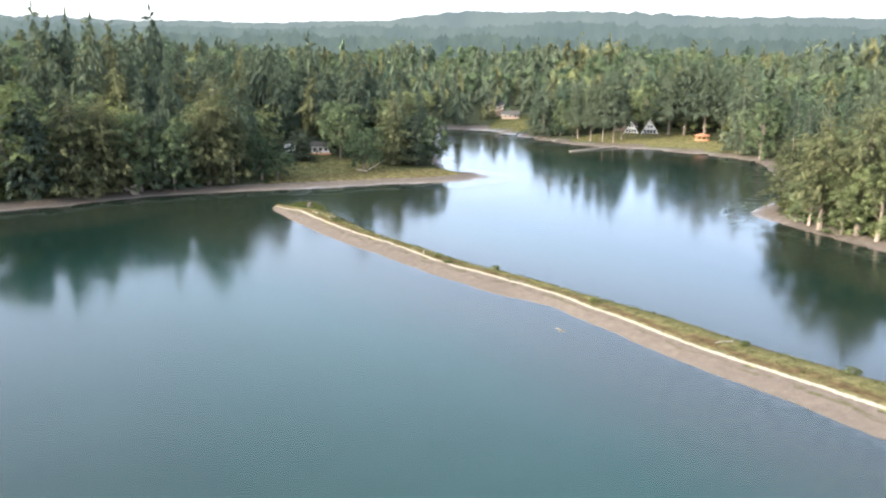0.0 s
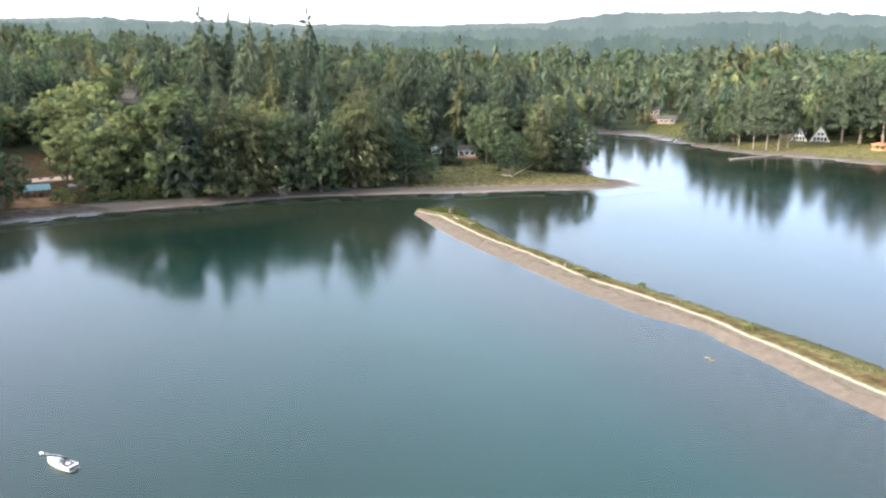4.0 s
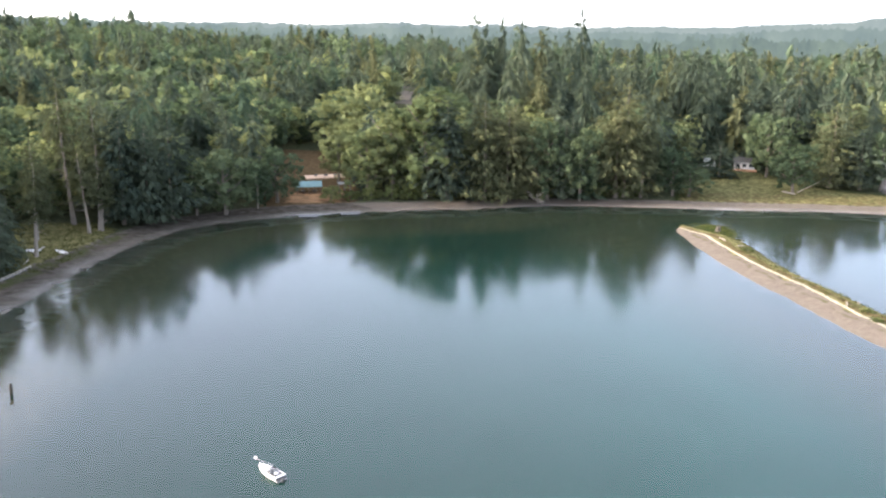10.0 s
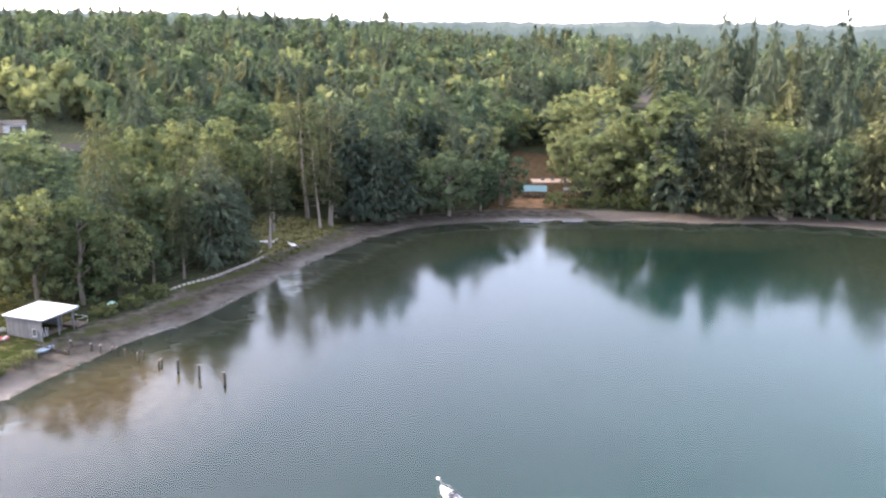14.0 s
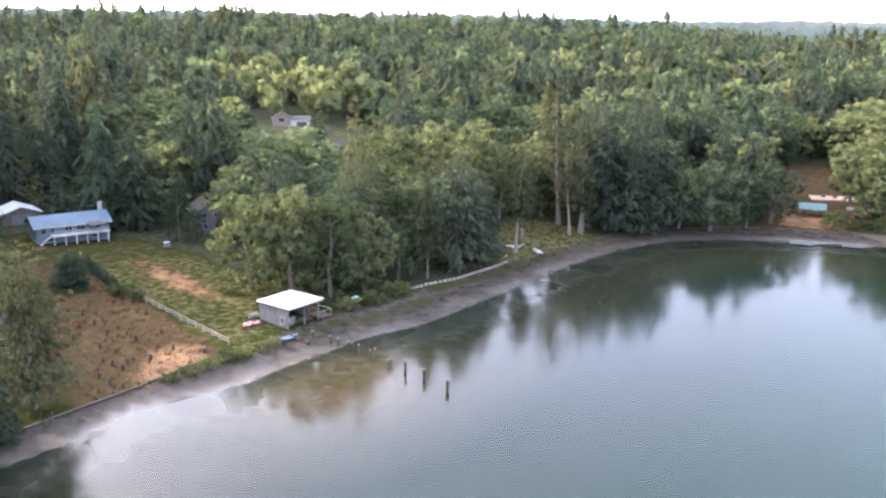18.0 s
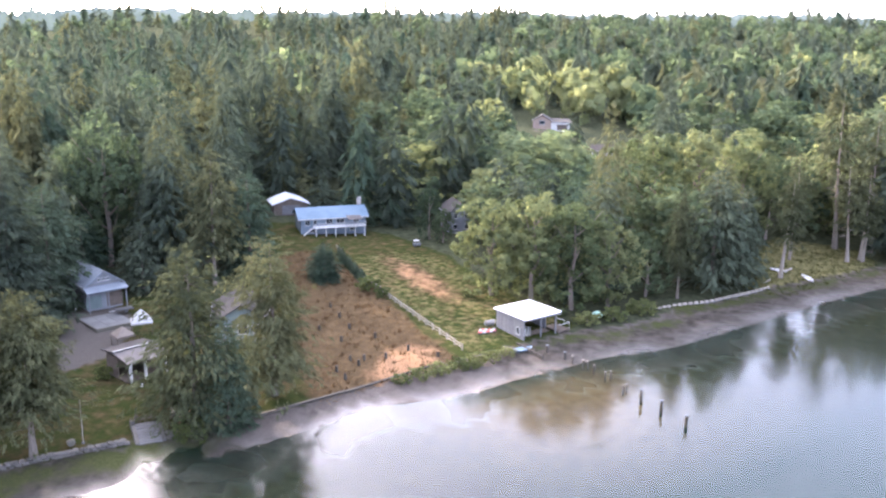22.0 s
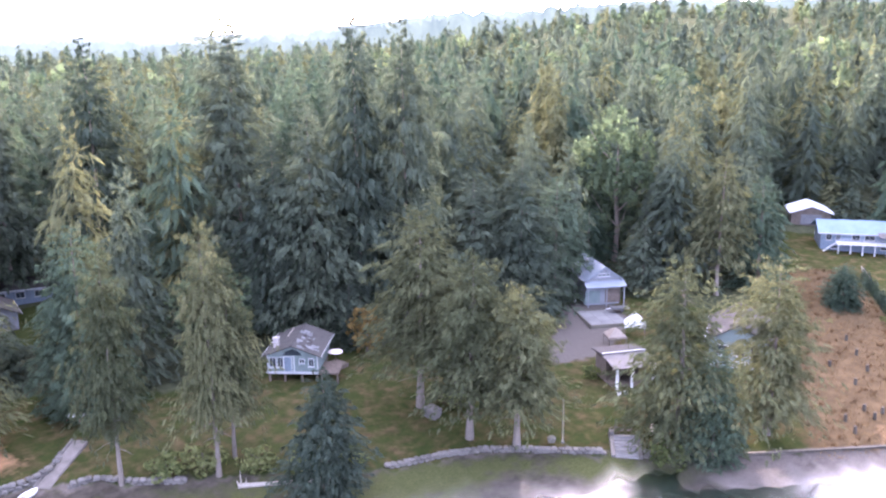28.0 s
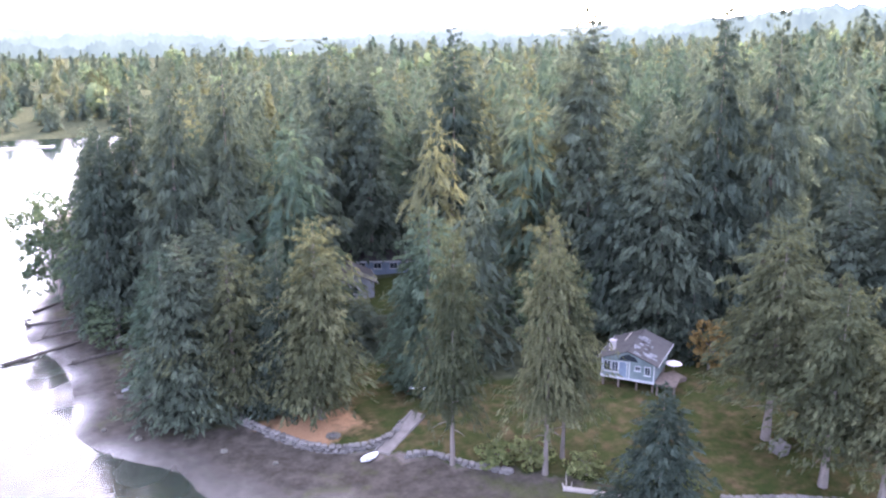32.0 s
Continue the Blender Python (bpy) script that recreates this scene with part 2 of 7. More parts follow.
# ground: cover masks say what grows, lies or is sunlit where, noise breaks them up
M_GROUND, n, l, b = mat("shore_ground")
def cover(name):
    a = n.new("ShaderNodeAttribute")
    a.attribute_name = name
    return a.outputs["Fac"]
def broken(name, scale, lo=0.35, hi=0.65):
    nz = noise_at(n, l, scale, 5, 0.6)
    m1 = n.new("ShaderNodeMath"); m1.operation = "MULTIPLY_ADD"; m1.inputs[1].default_value, m1.inputs[2].default_value = 0.9, -0.45
    l.new(nz, m1.inputs[0])
    m2 = n.new("ShaderNodeMath"); l.new(cover(name), m2.inputs[0]); l.new(m1.outputs[0], m2.inputs[1])
    r = n.new("ShaderNodeMapRange"); r.inputs[1].default_value, r.inputs[2].default_value = lo, hi
    l.new(m2.outputs[0], r.inputs[0])
    return r.outputs[0]
g_big, g_mid, g_fine = noise_at(n, l, 0.06, 4), noise_at(n, l, 0.7, 5, 0.65), noise_at(n, l, 6.0, 4, 0.7)
floor_c = ramp(n, l, g_mid, [(0.3, (0.022, 0.024, 0.015)), (0.7, (0.050, 0.056, 0.032))])
lush_c = ramp(n, l, g_mid, [(0.25, (0.014, 0.021, 0.007)), (0.5, (0.023, 0.029, 0.010)), (0.75, (0.036, 0.036, 0.014))])
dry_c = ramp(n, l, g_mid, [(0.25, (0.034, 0.024, 0.014)), (0.5, (0.060, 0.042, 0.023)), (0.75, (0.098, 0.068, 0.038))])
bare_sunlit_c = ramp(n, l, g_fine, [(0.3, (0.150, 0.086, 0.046)), (0.7, (0.245, 0.150, 0.085))])
grav_c = ramp(n, l, g_fine, [(0.3, (0.046, 0.041, 0.036)), (0.7, (0.086, 0.077, 0.067))])
beach_c = mixed(n, l, 0.45, ramp(n, l, g_fine, [(0.3, (0.042, 0.036, 0.031)), (0.7, (0.105, 0.090, 0.077))]), ramp(n, l, g_mid, [(0.3, (0.056, 0.048, 0.041)), (0.7, (0.105, 0.090, 0.078))]))
mud_c = ramp(n, l, g_mid, [(0.3, (0.022, 0.019, 0.015)), (0.7, (0.052, 0.046, 0.037))])
weed_c = ramp(n, l, g_fine, [(0.3, (0.020, 0.026, 0.010)), (0.7, (0.056, 0.058, 0.025))])
shell_c = ramp(n, l, g_fine, [(0.3, (0.15, 0.132, 0.106)), (0.7, (0.27, 0.245, 0.20))])
bed_c = ramp(n, l, g_mid, [(0.3, (0.19, 0.112, 0.055)), (0.7, (0.32, 0.20, 0.105))])
# salt grass on the spit; on lawns and meadow, painted sunlight
marsh_sunlit_c = ramp(n, l, g_mid, [(0.3, (0.050, 0.053, 0.024)), (0.7, (0.124, 0.108, 0.050))])
water_teal_c = ramp(n, l, g_big, [(0.3, (0.022, 0.108, 0.098)), (0.7, (0.028, 0.126, 0.114))])
c = floor_c
for cname, sc, colr in (("lush", 0.5, lush_c), ("marsh", 0.7, marsh_sunlit_c), ("dry", 0.5, dry_c), ("bare", 0.35, bare_sunlit_c), ("gravel", 0.8, grav_c), ("beach", 0.8, beach_c), ("mud", 0.4, mud_c), ("weed", 0.5, weed_c), ("shell", 1.2, shell_c)):
    c = mixed(n, l, broken(cname, sc), c, colr)
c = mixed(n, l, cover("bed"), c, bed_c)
# deep paints the dark zone of mirrored trees into the bed colour
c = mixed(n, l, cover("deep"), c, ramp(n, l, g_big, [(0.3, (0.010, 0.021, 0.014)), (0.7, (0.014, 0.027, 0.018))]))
# open_bay puts the teal glow of deep water into the bed colour
c = mixed(n, l, cover("open_bay"), c, water_teal_c)
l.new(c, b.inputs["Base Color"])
wet = n.new("ShaderNodeMapRange")
wet.inputs[3].default_value, wet.inputs[4].default_value = 0.95, 0.10
l.new(cover("wet"), wet.inputs[0])
l.new(wet.outputs[0], b.inputs["Roughness"])
gloss = n.new("ShaderNodeMath")
gloss.operation = "MULTIPLY"
gloss.inputs[1].default_value = 0.7
l.new(cover("wet"), gloss.inputs[0])
l.new(gloss.outputs[0], b.inputs["Specular IOR Level"])
bumped(n, l, g_fine, 0.5, 0.12, b)

# water: clear enough to show the bed in the shallows, a mirror at a low angle
M_WATER, n, l, b = mat("bay_water")
n.remove(b)
tr, df, gs = n.new("ShaderNodeBsdfTransparent"), n.new("ShaderNodeBsdfDiffuse"), n.new("ShaderNodeBsdfGlossy")
m1, m2, fr = n.new("ShaderNodeMixShader"), n.new("ShaderNodeMixShader"), n.new("ShaderNodeFresnel")
tr.inputs[0].default_value = (0.82, 0.85, 0.78, 1)
l.new(ramp(n, l, noise_at(n, l, 0.012, 3), [(0.3, (0.006, 0.022, 0.018)), (0.7, (0.008, 0.027, 0.022))]), df.inputs[0])
m1.inputs[0].default_value = 0.26
fr.inputs[0].default_value = 1.34
gs.inputs["Roughness"].default_value = 0.10
l.new(tr.outputs[0], m1.inputs[1]); l.new(df.outputs[0], m1.inputs[2])
calm = n.new("ShaderNodeMath")
calm.operation = "MULTIPLY"
calm.inputs[1].default_value = 0.92
l.new(fr.outputs[0], calm.inputs[0]); l.new(calm.outputs[0], m2.inputs[0]); l.new(m1.outputs[0], m2.inputs[1]); l.new(gs.outputs[0], m2.inputs[2])
l.new(m2.outputs[0], n["Material Output"].inputs[0])
rip = n.new("ShaderNodeBump")
rip.inputs["Strength"].default_value, rip.inputs["Distance"].default_value = 0.03, 0.05
l.new(noise_at(n, l, 0.30, 2, 0.5), rip.inputs["Height"])
for s in (gs, fr):
    l.new(rip.outputs[0], s.inputs["Normal"])

# ---- the lie of the land ----
def spline(points, step=2.5):
    """A smooth line through control points, in steps."""
    p = np.array(points, float)
    p = np.vstack([2 * p[0] - p[1], p, 2 * p[-1] - p[-2]])
    out = []
    for a, b, c, d in zip(p, p[1:], p[2:], p[3:]):
        k = max(2, int(np.hypot(*(c - b)) / step))
        t = np.linspace(0, 1, k, endpoint=False)[:, None]
        out.append(0.5 * (2 * b + (c - a) * t + (2 * a - 5 * b + 4 * c - d) * t**2 + (3 * b - a - 3 * c + d) * t**3))
    return np.vstack([*out, p[-2:-1]])


def nearest(px, py, line):
    """Distance from many points to a line of many pieces."""
    best = np.full(px.shape, 1e12)
    for (ax, ay), (bx, by) in zip(line, line[1:]):
        dx, dy = bx - ax, by - ay
        t = np.clip(((px - ax) * dx + (py - ay) * dy) / (dx * dx + dy * dy + 1e-9), 0, 1)
        best = np.minimum(best, (px - ax - t * dx) ** 2 + (py - ay - t * dy) ** 2)
    return np.sqrt(best)


def inside(px, py, line):
    hit = np.zeros(px.shape, bool)
    ring = np.vstack([line, line[:1]])
    for (ax, ay), (bx, by) in zip(ring, ring[1:]):
        if ay != by:
            hit ^= ((ay > py) != (by > py)) & (px < (bx - ax) * (py - ay) / (by - ay) + ax)
    return hit


def wave(x, y, scale, seed):
    """Smooth random relief between -1 and 1."""
    r = np.random.RandomState(seed)
    out = 0
    for k in range(6):
        a, ph = r.rand() * 6.283, r.rand() * 6.283
        f = (0.6 + r.rand()) / scale
        out = out + np.sin((x * math.cos(a) + y * math.sin(a)) * f * 6.283 + ph)
    return out / 3.2


# waterline, from the southern headland round the bay to the eastern shore
WATER_S = [(-260, -385), (-200, -345), (-120, -312), (-50, -287), (-24, -250), (-19, -216), (-16, -165), (-14, -146), (-18, -132), (-19, -118), (-18, -106), (-22, -97), (-28, -90), (-30, -82), (-40, -72), (-52, -63), (-66, -54), (-78, -46), (-88, -38), (-97, -29)]
WATER_W = [(-106.5, -20), (-113.3, -15), (-116.7, -9), (-120.4, -2), (-126.7, 4), (-133.6, 11.8), (-138.7, 17.5), (-145.4, 28.7), (-156, 39.7), (-165, 49), (-177, 61), (-190, 76), (-200, 93), (-202, 110), (-198, 124), (-192, 138), (-183, 154), (-173, 169), (-164, 187), (-152, 199.5), (-137, 213), (-118, 227), (-100, 243), (-84, 255), (-76, 271)]
WATER_N = [(-86, 280), (-98, 285), (-124, 352), (-150, 423), (-156, 434), (-127, 433), (-110, 420), (-73, 387), (-48, 380), (-20, 373), (4, 360), (14, 347), (19, 315), (20, 264), (12.5, 233), (22.5, 217), (32.5, 205), (42, 194), (60, 178), (90, 165), (140, 152), (240, 130), (420, 60), (800, -60)]
WATER_E = [(1500, -300), (900, -420), (300, -420), (60, -436), (-40, -440), (-160, -440), (-250, -410)]
# top of the bank or sea wall behind the beach
BANK_S = [(-266, -380), (-206, -337), (-120, -302), (-58, -276), (-33, -248), (-28, -216), (-25, -165), (-24, -146), (-27, -132), (-28, -118), (-29, -104), (-35, -100.5), (-39, -92.7), (-43, -87), (-48, -84.4), (-52, -81), (-56, -76), (-64, -69), (-70, -62), (-77, -56), (-86.4, -52), (-93, -44.8), (-97, -38.4), (-101, -34)]
BANK_W = [(-106, -27.5), (-114, -20.5), (-121, -13.2), (-132, -4), (-138.5, 2.5), (-147, 11), (-152, 20), (-159, 28), (-167, 32), (-173, 41), (-182, 50), (-190, 61), (-203, 77), (-212, 93), (-214, 110), (-211, 127), (-203, 143), (-193, 158), (-181, 174), (-171, 191), (-158, 205), (-142, 219), (-124, 233), (-106, 248), (-92, 258), (-85, 269)]
BANK_N = [(-93, 276), (-104, 290), (-130, 355), (-158, 427), (-165, 442), (-128, 441), (-110, 427), (-73, 394), (-48, 387), (-20, 380), (7, 366), (19, 350), (25, 315), (26, 264), (18.5, 234), (27, 222), (36, 210), (46, 199), (64, 184), (94, 171), (142, 158), (242, 136), (424, 66), (804, -50)]
BANK_E = [(1520, -310), (900, -428), (300, -428), (60, -444), (-40, -448), (-160, -448), (-258, -414)]
SPIT_NEAR = [(-115.0, 188.6), (-107.8, 180.4), (-100.2, 173.5), (-85.5, 161.7), (-74.2, 153.8), (-64.5, 147.7), (-55.8, 141.8), (-47.7, 136.2), (-41.1, 132.8), (-34.7, 128.7), (-29.2, 126.4), (-24.4, 125.3), (-19.6, 123.2), (-15.4, 119.3), (-10.1, 115.2), (-4.0, 109.6), (3.8, 103.0), (19.2, 92.0), (29.4, 83.5), (60, 62), (110, 40), (240, 20)]
SPIT_FAR = [(240, 60), (110, 72), (60, 92), (32.2, 106), (20, 112.6), (11.5, 118), (1.5, 125.4), (-7.5, 130.5), (-18.3, 136.1), (-29.3, 142.8), (-41.3, 148.2), (-56.5, 157.9), (-75.4, 170.4), (-89.0, 182.5), (-96.4, 189.7), (-99.3, 197.1), (-104.8, 203.4), (-111.3, 206.3), (-116.6, 202.5), (-117.6, 196.0)]
water_line = np.vstack([spline(WATER_S + WATER_W + WATER_N + WATER_E)])
bank_line = np.vstack([spline(BANK_S + BANK_W + BANK_N + BANK_E)])
spit_line = spline(SPIT_NEAR + SPIT_FAR + [SPIT_NEAR[0]])
spit_near, spit_far = spline(SPIT_NEAR), spline(SPIT_FAR)


RILL = np.array([(-98.5, -32.6), (-94.5, -34.6), (-90.4, -35.4), (-86, -35.8), (-80, -36.5)])


def survey(px, py):
    """Ground height, metres behind the bank, metres from the waterline, and metres in from the edge of the spit."""
    px, py = np.asarray(px, float), np.asarray(py, float)
    dw, db = nearest(px, py, water_line), nearest(px, py, bank_line)
    wet, low = inside(px, py, water_line), inside(px, py, bank_line)
    sw, sb = np.where(wet, -dw, dw), np.where(low, -db, db)
    far = np.hypot(px, py)
    yaw = np.degrees(np.arctan2(-px, py))
    inland = 1.05 + 0.05 * np.minimum(np.maximum(sb, 0), 40) + 0.070 * np.maximum(sb - 40, 0)
    cap = np.interp(yaw, [-60, 28, 48, 72, 100, 118, 132, 145, 180], [14, 16, 30, 46, 52, 46, 22, 10, 8])
    inland = np.where(inland > cap, cap + 6 * np.tanh((inland - cap) / 40), inland)
    grow = np.clip(sb / 160, 0, 1)
    inland = inland + grow * (3.5 * wave(px, py, 330, 3) + 2.0 * wave(px, py, 120, 5))
    ridge = np.interp(yaw, [-60, 0, 28, 50, 62, 75, 90, 118, 127, 136, 180], [8, 10, 10, 12, 30, 62, 82, 84, 40, 5, 0])
    ridge = ridge + 9 * wave(px, py, 900, 8)
    inland = inland + ridge * np.clip((far - 650) / 1500, 0, 0.45) ** 1.3
    south = np.clip((-py - 330) / 80, 0, 1) * np.clip((px + 420) / 160, 0, 1)
    inland = inland * (1 - south) + south * np.minimum(inland, 4 + 7 * np.clip((-py - 460) / 250, 0, 1))
    shore = 0.05 * np.minimum(dw, 1.5) + 0.80 * np.clip(dw / (dw + db + 1e-6), 0, 1) ** 1.3
    delta = np.exp(-(((px + 121) ** 2 + (py - 14) ** 2) / 640)) + 0.8 * np.exp(-(((px + 70) ** 2 + (py + 40) ** 2) / 900))
    sea = -0.06 * np.minimum(dw, 2.5) - (0.03 * np.minimum(dw, 16) + 0.12 * np.clip(dw - 16, 0, 45)) * (1 - 0.8 * np.minimum(delta, 1))
    z = np.where(wet, sea, np.where(low, shore, inland))
    z = z + np.where(low & ~wet, 0.05 * wave(px, py, 9, 12) * np.clip(dw / 5, 0, 1), 0)
    rill = nearest(px, py, RILL)
    z = np.where(rill < 2.4, np.minimum(z, -0.12 + 0.06 * rill), z)
    on = inside(px, py, spit_line)
    ds = nearest(px, py, spit_line)
    sp = np.where(on, ds, -ds)
    z = np.where(on, -0.25 + 0.10 * np.minimum(ds, 6.5), np.maximum(z, np.where(wet, -0.02 - 0.05 * ds, -9)))
    return z, sb, sw, sp


# clearings: outlines of open ground
LAWN = [(-29, -104), (-36, -101), (-43, -88), (-56, -77), (-77, -56), (-97, -39), (-114, -21), (-138, 2), (-151, 14), (-158, 6), (-172, -6), (-190, -14), (-196, -20), (-206, -30), (-214, -50), (-205, -62), (-190, -56), (-170, -46), (-150, -52), (-146, -66), (-134, -74), (-117, -64), (-100, -84), (-84, -92), (-72, -92), (-64, -104), (-52, -108), (-40, -112)]
FIELD = [(-111, -21), (-131, -4.6), (-142, -12.6), (-160, -23.4), (-178, -36.5), (-186, -45), (-176, -50), (-163, -40), (-140, -33), (-122, -27)]
GREEN = [(-133, -4), (-143, 5), (-152, 12), (-162, 3), (-180, -8), (-190, -17), (-192, -28), (-180, -37), (-161, -24), (-143, -12.6)]
MEADOW = [(-180, 46), (-178, 54), (-192, 67), (-207, 80), (-218, 78), (-228, 62), (-205, 52)]
PARK = [(-208, 122), (-200, 150), (-222, 166), (-262, 192), (-282, 176), (-240, 142)]
POINT = [(-136, 219), (-104, 246), (-80, 264), (-88, 284), (-112, 274), (-142, 288), (-164, 292), (-160, 262), (-148, 240)]
FARLAWN = [(-75, 388), (-20, 376), (8, 364), (8, 378), (-12, 420), (-36, 442), (-60, 440)]
FARHOUSES = [(-128, 436), (-108, 422), (-95, 440), (-118, 505), (-140, 505)]
ROADCUT = [(-330, 268), (-352, 296), (-430, 352), (-470, 385), (-465, 395), (-420, 368), (-340, 305), (-322, 276)]
YARD = [(-363, -6), (-362, 9), (-386, 11), (-388, -8)]
BACKYARD = [(-58, -124), (-62, -140), (-84, -142), (-80, -122)]
DRIVE = [(-113, -58), (-116, -62), (-136, -72), (-142, -68), (-137, -60), (-122, -55)]
CLEARINGS = [LAWN, FIELD, GREEN, MEADOW, PARK, POINT, FARLAWN, FARHOUSES, ROADCUT, YARD, BACKYARD, DRIVE]


def soft(px, py, outline, edge=2.5):
    line = np.array(outline + outline[:1], float)
    d = nearest(px, py, line)
    return np.clip(0.5 + np.where(inside(px, py, line), d, -d) / edge, 0, 1)


def widening(lo, hi, step, grow, limit):
    mid = list(np.arange(lo, hi + 0.01, step))
    out, s, v = [], step, hi
    while v < limit:
        s *= grow
        v += s
        out.append(v)
    back, s, v = [], step, lo
    while v > -limit:
        s *= grow
        v -= s
        back.append(v)
    return np.array(back[::-1] + mid + out)


def mesh_of(name, verts, faces, material, smooth=False):
    me = bpy.data.meshes.new(name)
    verts, faces = np.asarray(verts, np.float32), np.asarray(faces, np.int32)
    k = faces.shape[1]
    me.vertices.add(len(verts)); me.loops.add(faces.size); me.polygons.add(len(faces))
    me.vertices.foreach_set("co", verts.ravel())
    me.loops.foreach_set("vertex_index", faces.ravel())
    me.polygons.foreach_set("loop_start", np.arange(0, faces.size, k, dtype=np.int32))
    me.polygons.foreach_set("use_smooth", np.full(len(faces), smooth))
    me.update(calc_edges=True)
    if material:
        me.materials.append(material)
    return me


def attach(me, name, values):
    a = me.attributes.new(name, "FLOAT", "POINT")
    a.data.foreach_set("value", np.asarray(values, np.float32))


gx, gy = widening(-272, 62, 2.2, 1.085, 4700), widening(-160, 300, 2.2, 1.085, 4700)
X, Y = np.meshgrid(gx, gy)
X, Y = X.ravel(), Y.ravel()
Z, SB, SW, SP = survey(X, Y)
ids = np.arange(len(X)).reshape(len(gy), len(gx))
quads = np.stack([ids[:-1, :-1], ids[:-1, 1:], ids[1:, 1:], ids[1:, :-1]], -1).reshape(-1, 4)
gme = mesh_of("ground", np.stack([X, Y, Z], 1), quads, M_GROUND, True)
lawn, field, green = soft(X, Y, LAWN), soft(X, Y, FIELD), soft(X, Y, GREEN)
dry_field = np.maximum.reduce([field, soft(X, Y, PARK), 0.42 * lawn, 0.85 * np.exp(-((((X + 172) * 0.82 + (Y + 18) * 0.57) / 26) ** 2 + ((-(X + 172) * 0.57 + (Y + 18) * 0.82) / 5.5) ** 2)), 0.42 * soft(X, Y, POINT, 6) * (SB < 14)])
attach(gme, "lush", np.maximum.reduce([lawn, green, soft(X, Y, MEADOW), soft(X, Y, POINT), soft(X, Y, FARLAWN), soft(X, Y, FARHOUSES), soft(X, Y, BACKYARD), np.where(SP > 0, 0.5 + (SP - 3.5) / 3, 0)]))
attach(gme, "dry", dry_field * (1 - 0.1 * green))
# no marsh here: its yellow-green paints sun on lawns and meadow
attach(gme, "marsh", np.maximum.reduce([0.42 * green, 0.75 * soft(X, Y, MEADOW), 0.55 * soft(X, Y, POINT, 6), 0.6 * soft(X, Y, FARLAWN), 0.5 * soft(X, Y, FARHOUSES)]))
# first term: the field's patch of sun, painted in the bare earth colour
bare = np.exp(-(((X + 127) / 9.5) ** 2 + ((Y + 12) / 5.5) ** 2)) + np.exp(-((((X + 172) * 0.82 + (Y + 18) * 0.57) / 20) ** 2 + ((-(X + 172) * 0.57 + (Y + 18) * 0.82) / 4.5) ** 2)) * 0.58 + 0.6 * soft(X, Y, [(-212, 131), (-202, 146), (-214, 156), (-224, 142)]) + 0.85 * np.exp(-(((X + 43) / 9) ** 2 + ((Y + 92) / 6.5) ** 2))
attach(gme, "bare", bare)
attach(gme, "gravel", np.maximum.reduce([soft(X, Y, DRIVE), soft(X, Y, YARD, 5) * 0.5, soft(X, Y, ROADCUT, 4) * 0.9]))
on_beach = np.clip(0.6 - SB / 1.2, 0, 1) * np.clip((SW + 9) / 4, 0, 1)
spit_side = nearest(X, Y, spit_near) < nearest(X, Y, spit_far)
attach(gme, "beach", np.where(on_beach > 0, on_beach, np.where((SP > 0) & (spit_side | (SP < 1.2)), np.clip(1.4 - (SP - 4.5) / 1.5, 0, 1), 0)))
southern = (Y < 14) & (X > -140)
attach(gme, "mud", np.where((on_beach > 0.2) & (SW < 14) & (SP < 0), np.where(Y < -380, 1.4, np.where(Y > 150, 0.15, np.where(X < -100, np.where(Y < 2, 0.34, 0.58), 0.80))), 0))
attach(gme, "weed", np.where((on_beach > 0.2) & (X < -138) & (Y < 80), 0.62 * np.exp(-((SB + 2.0) / 3.0) ** 2) + 0.14 * wave(X, Y, 11, 33), 0) + np.where((on_beach > 0.2) & southern & (Y < -25), 0.26 + 0.16 * wave(X, Y, 14, 31) + 0.60 * np.exp(-((SB + 2.5) / 2.6) ** 2) * np.exp(-((X + 80) / 20) ** 2), 0))
attach(gme, "shell", np.where((SP > 0) & spit_side, np.exp(-((SP - 5.2) / 0.5) ** 2) * 0.75, 0))
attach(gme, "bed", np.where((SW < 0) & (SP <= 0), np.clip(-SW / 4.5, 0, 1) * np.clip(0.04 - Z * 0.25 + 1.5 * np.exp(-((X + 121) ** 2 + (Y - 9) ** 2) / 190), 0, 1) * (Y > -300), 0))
# masks for the painted water tones: dark inshore, teal further out
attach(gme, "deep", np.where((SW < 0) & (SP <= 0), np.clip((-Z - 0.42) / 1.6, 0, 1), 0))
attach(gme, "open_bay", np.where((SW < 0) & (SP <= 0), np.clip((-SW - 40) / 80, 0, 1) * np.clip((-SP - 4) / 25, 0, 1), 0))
attach(gme, "wet", np.where(on_beach > 0.2, np.clip(1.15 - 3.2 * Z, 0, 1), 0) * np.clip(0.75 + 0.45 * wave(X, Y, 13, 40), 0, 1))
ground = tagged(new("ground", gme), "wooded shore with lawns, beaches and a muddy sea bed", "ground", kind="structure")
# the spit's own surface, fine enough for its shell line
sv, ss_, across = [], [], 22
fine_near, fine_far = spline(SPIT_NEAR, 1.0), spline(SPIT_FAR[::-1], 1.0)
cum = lambda p: np.r_[0, np.cumsum(np.hypot(*np.diff(p, axis=0).T))]
along = 420
fa = np.stack([np.interp(np.linspace(0, 1, along), cum(fine_near) / cum(fine_near)[-1], fine_near[:, k]) for k in (0, 1)], 1)
fb = np.array([fine_far[np.argmin(np.hypot(*(fine_far - p).T))] for p in fa])
for it in range(12):
    fb[1:-1] = (fb[:-2] + fb[1:-1] * 2 + fb[2:]) / 4
